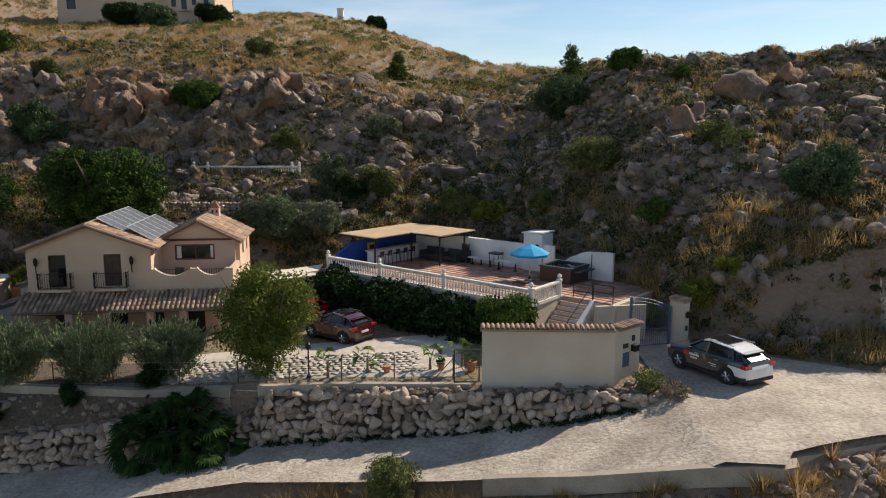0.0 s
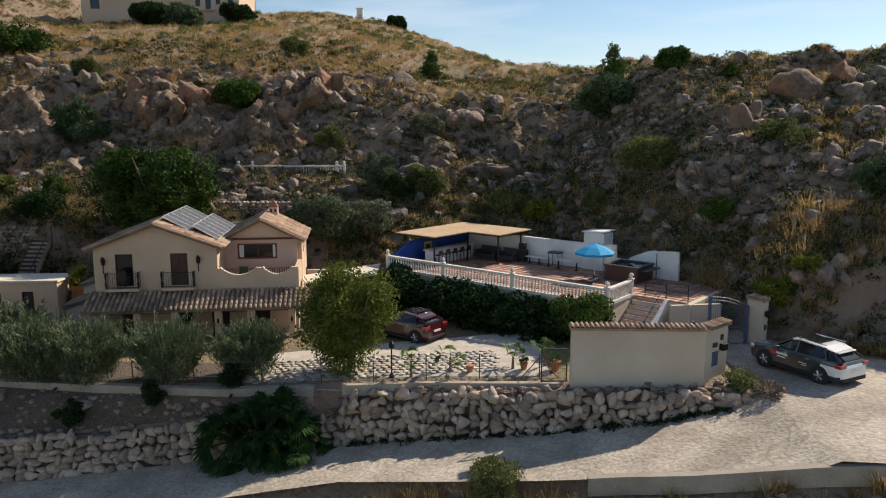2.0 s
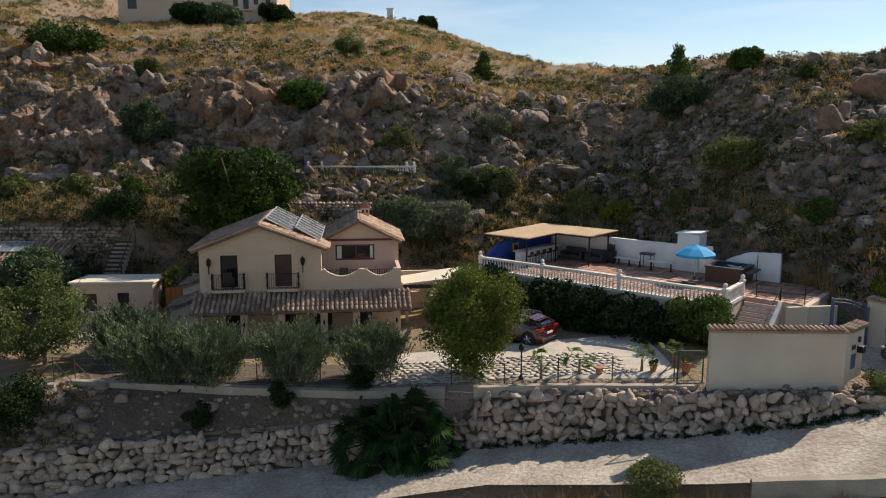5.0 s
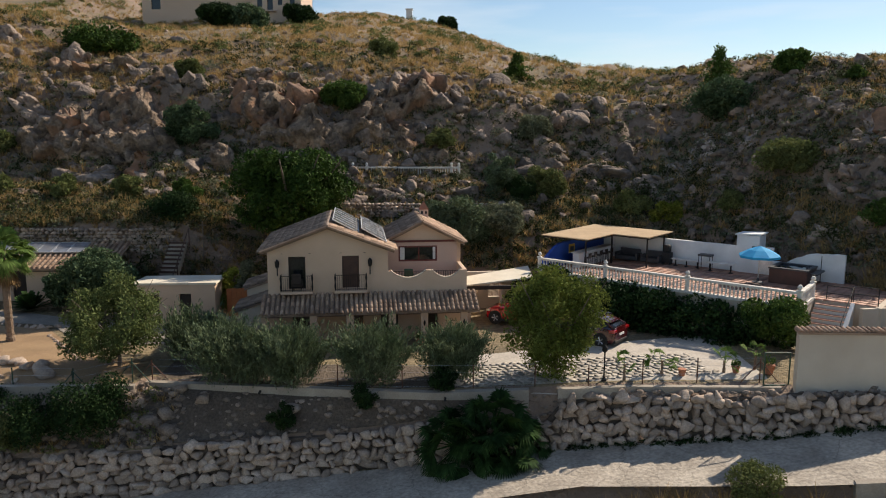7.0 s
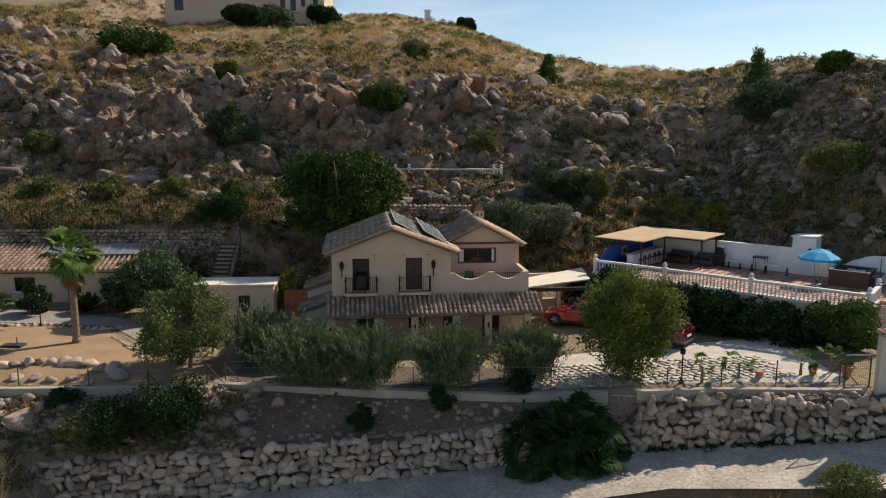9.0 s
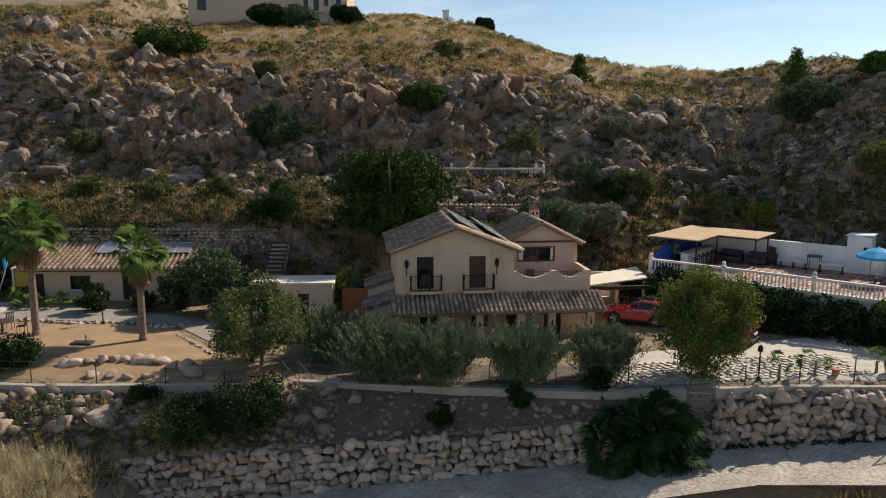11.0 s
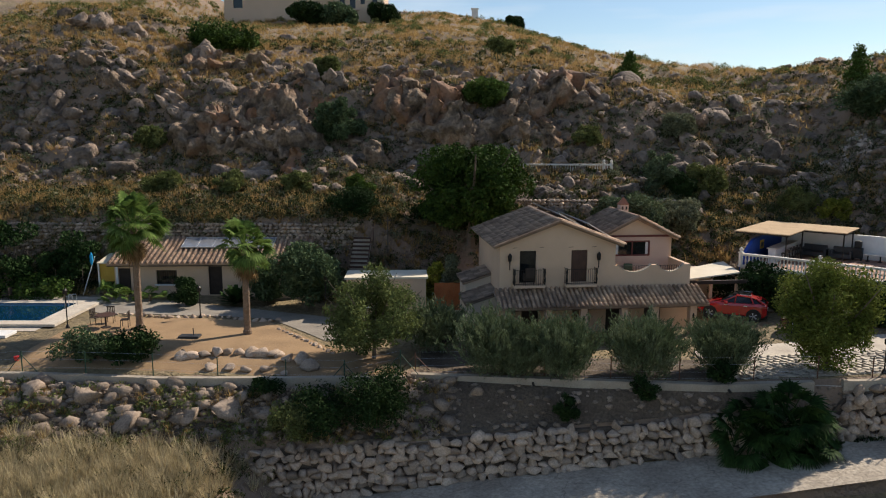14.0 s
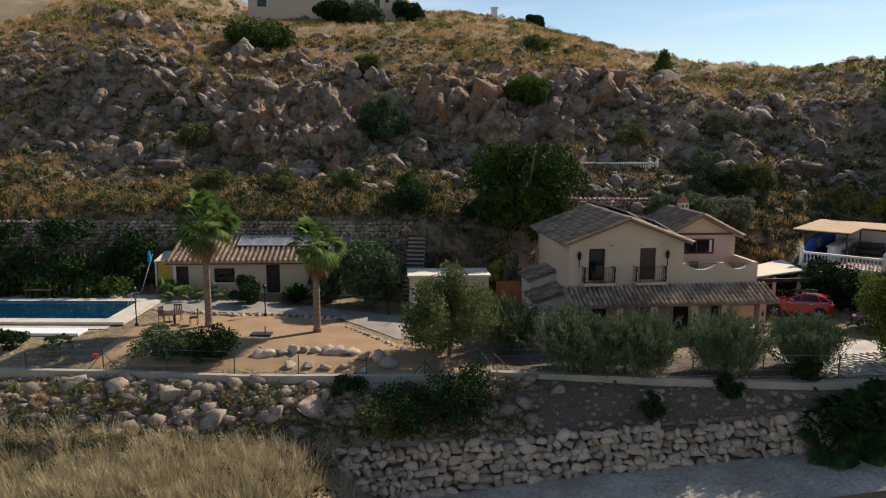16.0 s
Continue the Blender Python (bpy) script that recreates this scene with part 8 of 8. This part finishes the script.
# overgrown slope and edge above the pool house
ledge = lambda x, y: 0.0 if (-49.2 < x < -35.6 and y < 51.8) or 52.5 < y < 53.3 and x < -48 else (1.0 if x < -30.5 or y > 48.4 else 0.6)
scrub(gr, scatter(gr, 560, (-62, -25.8), (47.8, 54), ledge), 60, 0.08, DARKSCRUB, "ledge_scrub", "olive-green scrub on the terraced slope", (0.3, 0.8))
scrub(gr, scatter(gr, 420, (-66, -25.8), (47.8, 54), ledge), 60, 0.07, TWIG, "ledge_dry_scrub", "dry brown scrub on the terraced slope", (0.25, 0.65))
lg = scatter(gr, 1300, (-66, -25.8), (47.8, 54), ledge)
z = on_ground_many(np.array([p[0] for p in lg]), np.array([p[1] for p in lg]))
tufts(gr, [(a, b, c - 0.04, gr.uniform(0.3, 0.8), gr.uniform(0.2, 0.4)) for (a, b), c in zip(lg, z)], 30, STRAW, "ledge_grass", "dry yellow grass on the terraced slope", 0.4, 0.025, True)
brow = lambda x, y: 1.0 if x > -48 or y > 53.3 else 0.0
scrub(gr, scatter(gr, 170, (-56, -30), (52.4, 54.8), brow), 70, 0.08, DARKSCRUB, "brow_scrub", "dark rosemary scrub along the terrace edge", (0.35, 0.85))
scrub(gr, scatter(gr, 120, (-56, -30), (52.4, 54.8), brow), 70, 0.08, SAGE, "brow_sage", "grey-green sage along the terrace edge", (0.3, 0.7))
br = scatter(gr, 420, (-56, -30), (52.4, 54.8), brow)
z = on_ground_many(np.array([p[0] for p in br]), np.array([p[1] for p in br]))
tufts(gr, [(a, b, c - 0.04, gr.uniform(0.3, 0.8), 0.4) for (a, b), c in zip(br, z)], 30, STRAW, "brow_grass", "dry golden grass along the terrace edge", 0.4, 0.025, True)
# bank and roadside
bk = scatter(gr, 420, (-56, -26), (28, 35), lambda x, y: 1.0 if wall_line(x) + 0.6 < y < yard_edge(x) - 0.2 else 0.0)
z = on_ground_many(np.array([p[0] for p in bk]), np.array([p[1] for p in bk]))
tufts(gr, [(a, b, c - 0.03, gr.uniform(0.25, 0.6), 0.3) for (a, b), c in zip(bk, z)], 40, STRAW, "bank_grass", "dry yellow grass on the bank", 0.4, 0.02, True)
bank_ = lambda x, y: (0.5 + 0.9 * noise.noise(Vector((x * 0.4, y * 0.4, 3)))) if wall_line(x) + 0.5 < y < yard_edge(x) - 0.15 else 0.0
scrub(gr, scatter(gr, 260, (-58, -27), (28, 35), bank_), 60, 0.085, SCRUB, "bank_scrub", "dark olive-green scrub between the bank stones", (0.2, 0.6))
scrub(gr, scatter(gr, 160, (-58, -27), (28, 35), bank_), 50, 0.07, TWIG, "bank_dry_scrub", "dry brown twigs between the bank stones", (0.2, 0.5))
fg = scatter(gr, 1500, (-62, -34.0), (25.0, 31.0), lambda x, y: float(np.clip((-34.0 - x) / 5, 0, 1)) * float(np.clip((31.2 - y) / 2, 0, 1)))
z = on_ground_many(np.array([p[0] for p in fg]), np.array([p[1] for p in fg]))
tufts(gr, [(a, b, c - 0.03, gr.uniform(0.35, 1.25), 0.8) for (a, b), c in zip(fg, z)], 48, STRAW_PALE, "tall_pale_grass", "tall pale dry grass beside the road", 0.35, 0.012, True)
scrub(gr, scatter(gr, 170, (-60, -35), (25.5, 31.0), lambda x, y: 1.0), 90, 0.07, DARKSCRUB, "roadside_scrub", "green undergrowth in the tall dry grass", (0.3, 0.7))
ne = scatter(gr, 300, (-8, 20), (17, 27.4), lambda x, y: 1.0 if road_near(x) - 3.5 < y < road_near(x) - 0.15 else 0.0)
z = on_ground_many(np.array([p[0] for p in ne]), np.array([p[1] for p in ne]))
tufts(gr, [(a, b, c - 0.03, gr.uniform(0.5, 1.1), 0.4) for (a, b), c in zip(ne, z)], 60, STRAW, "valley_grass", "dry grass on the valley side of the road", 0.4, 0.015, True)
rd = scatter(gr, 150, (-14, 8), (28, 32), lambda x, y: 1.0 if abs(y - wall_line(x)) < 0.25 else 0.0)
scrub(gr, rd, 50, 0.06, DARKLEAF, "wall_foot_weeds", "low dark weeds at the foot of the stone wall", (0.12, 0.35))
nr = [(x, float(road_near(x)) - sr.uniform(0.3, 1.3)) for x in sr.uniform(2, 20, 260)]
v, f = rock_heap(sr, [(x, y, on_ground(x, y) + 0.08, s * 1.2, s, s * 0.8) for (x, y), s in zip(nr, sr.uniform(0.1, 0.3, len(nr)))], SHAPES1, ICO2[1])
tagged(link("valley_rubble", raw_mesh("valley_rubble", v, f, BANK_STONE), BANK_STONE), "dark rubble stones below the kerb", "rubble", kind="stuff")

# ---- garden ground, fences and small things ----
# dark strip that puts the olive canopy's shade into the soil colour
strip("olive_bed", lambda x: float(yard_edge(x)) + 0.3, lambda x: float(yard_edge(x)) + 3.6, list(np.arange(-27.8, -11.5, 0.4)), lambda x, y: on_ground(x, y), 0.04, SOIL_SHADED, "dark soil under the olive trees, with their shade in its colour", "soil", 8)
strip("garden_gravel", lambda x: float(yard_edge(x)) + 0.25, lambda x: float(line(x, (-47, 39.4), (-46.5, 42.3), (-37, 42.4), (-33, 38.2), (-29, 37.0))), list(np.arange(-47.5, -28.6, 0.45)), lambda x, y: on_ground(x, y), 0.03, GRAVEL, "golden gravel garden under the palms", "gravel", 12)
strip("garden_path", lambda x: float(line(x, (-50, 44.6), (-47.2, 43.0), (-37, 43.0), (-33, 39.0), (-30, 40.6), (-26, 40.8))), lambda x: float(line(x, (-50, 47.8), (-38, 45.0), (-34, 44.2), (-26, 44.0))), list(np.arange(-50, -26, 0.5)), lambda x, y: on_ground(x, y), 0.035, PAVING, "pale concrete garden path", "path", 8)
strip("pool_deck", lambda x: 39.0, lambda x: 47.5, list(np.arange(-64, -48.1, 1.0)), lambda x, y: on_ground(x, y), 0.03, PAVING, "pale paved pool surround", "paving", 8)
strip("hill_path", lambda x: 52.6, lambda x: 53.2, list(np.arange(-66, -48, 0.6)), lambda x, y: on_ground(x, y), 0.05, GRAVEL, "sandy footpath along the terrace wall", "path", 3)
# timber steps up the slope
ts = thing("slope_steps", Matrix.Translation((-32.7, 47.6, 0.2)) @ turn_z(-4), "rustic steps with timber edges up the slope", "stairs", kind="structure")
for i in range(17):
    part("step", bx(-0.6, 0.6, i * 0.26, i * 0.26 + 0.3, -0.6 + i * 0.26, 0.12 + i * 0.25), KERBCON, ts)
    part("edge", bx(-0.62, 0.62, i * 0.26 - 0.03, i * 0.26, 0.0 + i * 0.25, 0.14 + i * 0.25), BROWNWOOD, ts)
for s in (0.75,):
    part("handrail", bar((s, 0, 0.9), (s, 4.4, 5.1), 0.035, seg=6), BROWNWOOD, ts)
    for y in (0.0, 2.2, 4.4):
        part("post", bar((s, y, -0.3 + y * 0.95), (s, y, 0.95 + y * 0.95), 0.04, seg=6), BROWNWOOD, ts)


# wire fence: posts, stays and wires as one thing per run
def fence(pts, label, material, height=1.15, stays=()):
    f = thing("wire_fence", Matrix(), label, "fence")
    prev = None
    for i, (x, y) in enumerate(pts):
        z = on_ground(x, y)
        part("post", bar((x, y, z - 0.1), (x, y, z + height), 0.028, seg=6), material, f)
        if i in stays:
            for s in (-1, 1):
                part("stay", bar((x, y, z + height * 0.85), (x + s * 0.85, y, z), 0.022, seg=5), material, f)
        top = Vector((x, y, z + height))
        if prev is not None:
            w = bmesh.new()
            for q in (0.05, 0.35, 0.68, 0.98):
                tube(w, prev - Vector((0, 0, height * (1 - q))), top - Vector((0, 0, height * (1 - q))), 0.0035, seg=3)
            part("wire", w, STEEL, f)
        prev = top
    return f


fence([(x, float(yard_edge(x)) + 0.32) for x in (-56, -53.2, -50.2, -46.6, -43.6, -40.4, -37.4, -34.2, -31.4)], "thin dark wire fence along the garden kerb", GREEN_METAL, 1.2, (3, 8))
fence([(-31.4, 34.15), (-28.7, 34.6)], "thin dark wire fence along the garden kerb", GREEN_METAL, 1.2, (1,))
fence([(-28.0, 35.25), (-24.9, 34.9), (-21.7, 34.3), (-18.6, 33.75), (-15.5, 33.2), (-12.2, 32.75), (-9.4, 32.45)], "thin wire fence below the olive trees", RUST, 1.1, (0,))
fence([(-7.0, 32.25), (-4.6, 32.1), (-2.2, 31.95), (0.45, 31.6)], "thin wire fence along the courtyard kerb", RUST, 1.15, (3,))
sg = thing("side_gate", Matrix.Translation((0.5, 31.3, 1.05)), "small green metal frame gate with wire mesh", "gate")
fr = bmesh.new()
for (p, q) in (((0, 0, 0), (0, 0, 1.55)), ((1.1, 0, 0), (1.1, 0, 1.55)), ((0, 0, 1.55), (1.1, 0, 1.55)), ((0, 0, 0.08), (1.1, 0, 0.08))):
    tube(fr, p, q, 0.035, seg=6)
part("frame", fr, GREEN_METAL, sg)
ms = bmesh.new()
for k in range(1, 12):
    tube(ms, (k * 0.092, 0, 0.08), (k * 0.092, 0, 1.55), 0.003, seg=3)
for k in range(1, 15):
    tube(ms, (0, 0, k * 0.105), (1.1, 0, k * 0.105), 0.003, seg=3)
part("mesh", ms, GREEN_METAL, sg)


def lamp_post(x, y, h, label):
    t = thing("lamp_post", Matrix.Translation((x, y, on_ground(x, y))), label, "lamp")
    part("pole", bar((0, 0, 0), (0, 0, h), 0.035, seg=8), IRON, t)
    part("foot", lathe([(0.12, 0), (0.1, 0.1), (0.05, 0.2)], 8), IRON, t)
    part("lantern", lathe([(0.05, h), (0.12, h + 0.06), (0.13, h + 0.24), (0.03, h + 0.36)], 6), IRON, t)


lamp_post(-6.2, 32.7, 1.35, "short black garden lamp post beside the courtyard")
lamp_post(-47.6, 39.8, 1.9, "black garden lamp post by the pool")
lamp_post(-41.1, 42.6, 1.6, "black garden lamp post by the path")
lamp_post(-33.9, 44.4, 2.2, "thin dark post beside the garden path")
ut = thing("utility_pole", Matrix.Translation((-30.6, 51.8, on_ground(-30.6, 51.8))), "thin weathered pole above the steps", "pole")
part("pole", bar((0, 0, -0.2), (0, 0, 3.2), 0.05, 0.04), BARK, ut)
part("bracket", bx(-0.25, 0.25, -0.03, 0.03, 2.9, 2.97), BARK, ut)


def garden_chair(x, y, a, label="dark metal garden chair by the small table"):
    c = thing("garden_chair", Matrix.Translation((x, y, on_ground(x, y) + 0.03)) @ turn_z(a), label, "chair", "garden chairs")
    part("seat", bx(-0.22, 0.22, -0.22, 0.22, 0.42, 0.46, bevel=0.01), DARKWOOD, c)
    for k in range(5):
        part("back_slat", bx(-0.2 + k * 0.09, -0.15 + k * 0.09, 0.2, 0.225, 0.46, 0.88), DARKWOOD, c)
    part("back_rail", bx(-0.22, 0.22, 0.195, 0.23, 0.86, 0.92), DARKWOOD, c)
    for sx in (-0.2, 0.2):
        for sy in (-0.2, 0.2):
            part("leg", bar((sx, sy, 0), (sx, sy, 0.42), 0.018, seg=5), DARKWOOD, c)
        part("armrest", bx(sx - 0.02, sx + 0.02, -0.2, 0.22, 0.62, 0.65), DARKWOOD, c)


def round_table(x, y, r, h, label, topm=BROWNWOOD):
    t = thing("garden_table", Matrix.Translation((x, y, on_ground(x, y) + 0.03)), label, "table")
    part("tabletop", lathe([(r * 0.97, h - 0.05), (r, h - 0.03), (r, h - 0.01), (r * 0.97, h)], 18), topm, t)
    part("pedestal", lathe([(0.28, 0), (0.28, 0.03), (0.06, 0.08), (0.05, h - 0.05)], 8), DARKWOOD, t)


round_table(-45.5, 39.9, 0.55, 0.74, "round wooden garden table on the gravel")
garden_chair(-44.5, 40.1, -80)
garden_chair(-46.3, 40.4, 70)
garden_chair(-45.7, 40.9, 10)
round_table(-26.7, 38.3, 0.75, 0.74, "round dark table beside the olive tree", DARKWOOD)
lt = thing("poolside_table", Matrix.Translation((-56.3, 46.0, on_ground(-56.3, 46.0))), "wooden table by the hedge behind the pool", "table")
part("tabletop", bx(-0.8, 0.8, -0.4, 0.4, 0.68, 0.74, bevel=0.01), BROWNWOOD, lt)
for sx in (-0.7, 0.7):
    for sy in (-0.32, 0.32):
        part("leg", bx(sx - 0.03, sx + 0.03, sy - 0.03, sy + 0.03, 0, 0.68), DARKWOOD, lt)
garden_chair(-54.6, 46.0, -90, "grey garden chair by the hedge")
sb = thing("ballast_block", Matrix.Translation((-40.3, 38.4, on_ground(-40.3, 38.4) + 0.03)), "dark ballast block with a short tube on the gravel", "ballast")
part("slab", bx(-0.55, 0.55, -0.3, 0.3, 0, 0.12, bevel=0.03), DARKGREY, sb)
part("tube", bar((0.2, 0, 0.12), (0.2, 0, 0.5), 0.03), DARKGREY, sb)
pd = thing("pool_board", Matrix.Translation((-52.2, 38.2, on_ground(-52.2, 38.2) + 0.02)), "white slab sunbathing platform beside the pool", "platform")
part("slab", bx(-2.2, 2.4, -0.6, 0.5, 0, 0.16, bevel=0.02), WHITE, pd)


def pot(x, y, s, m, label, green=True):
    t = thing("plant_pot", Matrix.Translation((x, y, on_ground(x, y) + 0.03)), label, "plant pot", "plant pots")
    part("pot", lathe([(0.13 * s, 0), (0.2 * s, 0.3 * s), (0.22 * s, 0.32 * s), (0.22 * s, 0.38 * s), (0.17 * s, 0.38 * s)], 12), m, t)
    if green:
        rng = np.random.default_rng(int(abs(x * 100)))
        p, d = blobs(rng, 120, [(0, 0, 0.5 * s, 0.22 * s, 0.22 * s, 0.2 * s)], 0.3)
        leaf_part("leaves", t, p, 0.07, GREENLEAF, rng)


pot(-2.6, 32.8, 0.9, POT, "terracotta pot in the courtyard", False)
pot(-0.1, 32.9, 0.9, POT, "terracotta pot in the courtyard")
pot(1.3, 32.6, 1.2, POT, "terracotta pot with a small plant in the courtyard")
pot(-47.5, 34.6, 0.6, RED_MARK, "red plastic pot by the fence", False)
pot(-23.8, 39.8, 1.1, POT, "terracotta pot beside the porch")
pot(-14.9, 39.9, 1.1, POT, "terracotta pot beside the porch")
# chair on the roof terrace and on the balcony
for (x, y, z, a) in ((8.05, 1.5, 2.98, 170), (1.62, -0.3, 3.17, 180)):
    c = thing("green_armchair" if x > 5 else "balcony_chair", HM @ Matrix.Translation((x, y, z)) @ turn_z(a), "dark green padded armchair on the roof terrace" if x > 5 else "dark wicker chair on the balcony", "chair")
    mm = GREEN_METAL if x > 5 else DARKWOOD
    part("seat", bx(-0.26, 0.26, -0.25, 0.25, 0.25, 0.42, bevel=0.04), mm, c)
    part("backrest", bx(-0.26, 0.26, 0.18, 0.28, 0.42, 1.0, bevel=0.04), mm, c)
    for s in (-0.27, 0.27):
        part("armrest", bx(s - 0.03, s + 0.03, -0.25, 0.22, 0.25, 0.64, bevel=0.02), mm, c)
        for sy in (-0.2, 0.2):
            part("leg", bar((s * 0.85, sy, 0), (s * 0.85, sy, 0.26), 0.02, seg=5), DARKWOOD, c)
# courtyard stones: flat slabs set in the paving
sl = thing("paving_slabs", Matrix(), "irregular pale stone slabs set in the courtyard", "paving", kind="structure")
pr = np.random.default_rng(17)
slab_me = [raw_mesh("slab", s * np.array([1, 1, 0.035]), ICO1[1], PAVING) for s in SHAPES0[:6]]
cnt = 0
for i in range(40):
    for j in range(12):
        x, y = -12.6 + i * 0.36 + (j % 2) * 0.18 + pr.normal(0, 0.03), 32.9 + j * 0.36 + pr.normal(0, 0.03)
        if y > 36.0 or y < float(yard_edge(x)) + 0.6 or cnt >= 290:
            continue
        ob = new("slab", slab_me[pr.integers(6)])
        ob.parent = sl
        ob.matrix_basis = Matrix.Translation((x, y, on_ground(x, y) + 0.062)) @ turn_z(pr.uniform(0, 360)) @ Matrix.Diagonal((0.225, 0.205, 0.3, 1))
        cnt += 1

for x in (-22.3, -17.6, -13.5):
    y = float(yard_edge(x)) - 0.05
    dp = tagged(part("drain_pipe", bar((x, y + 0.1, float(line(x, (-28, -0.02), (-14, 0.36))) - 0.22), (x, y - 0.28, float(line(x, (-28, -0.02), (-14, 0.36))) - 0.25), 0.06), BLACK), "short black drain pipe through the kerb", "pipe", "drain pipes")
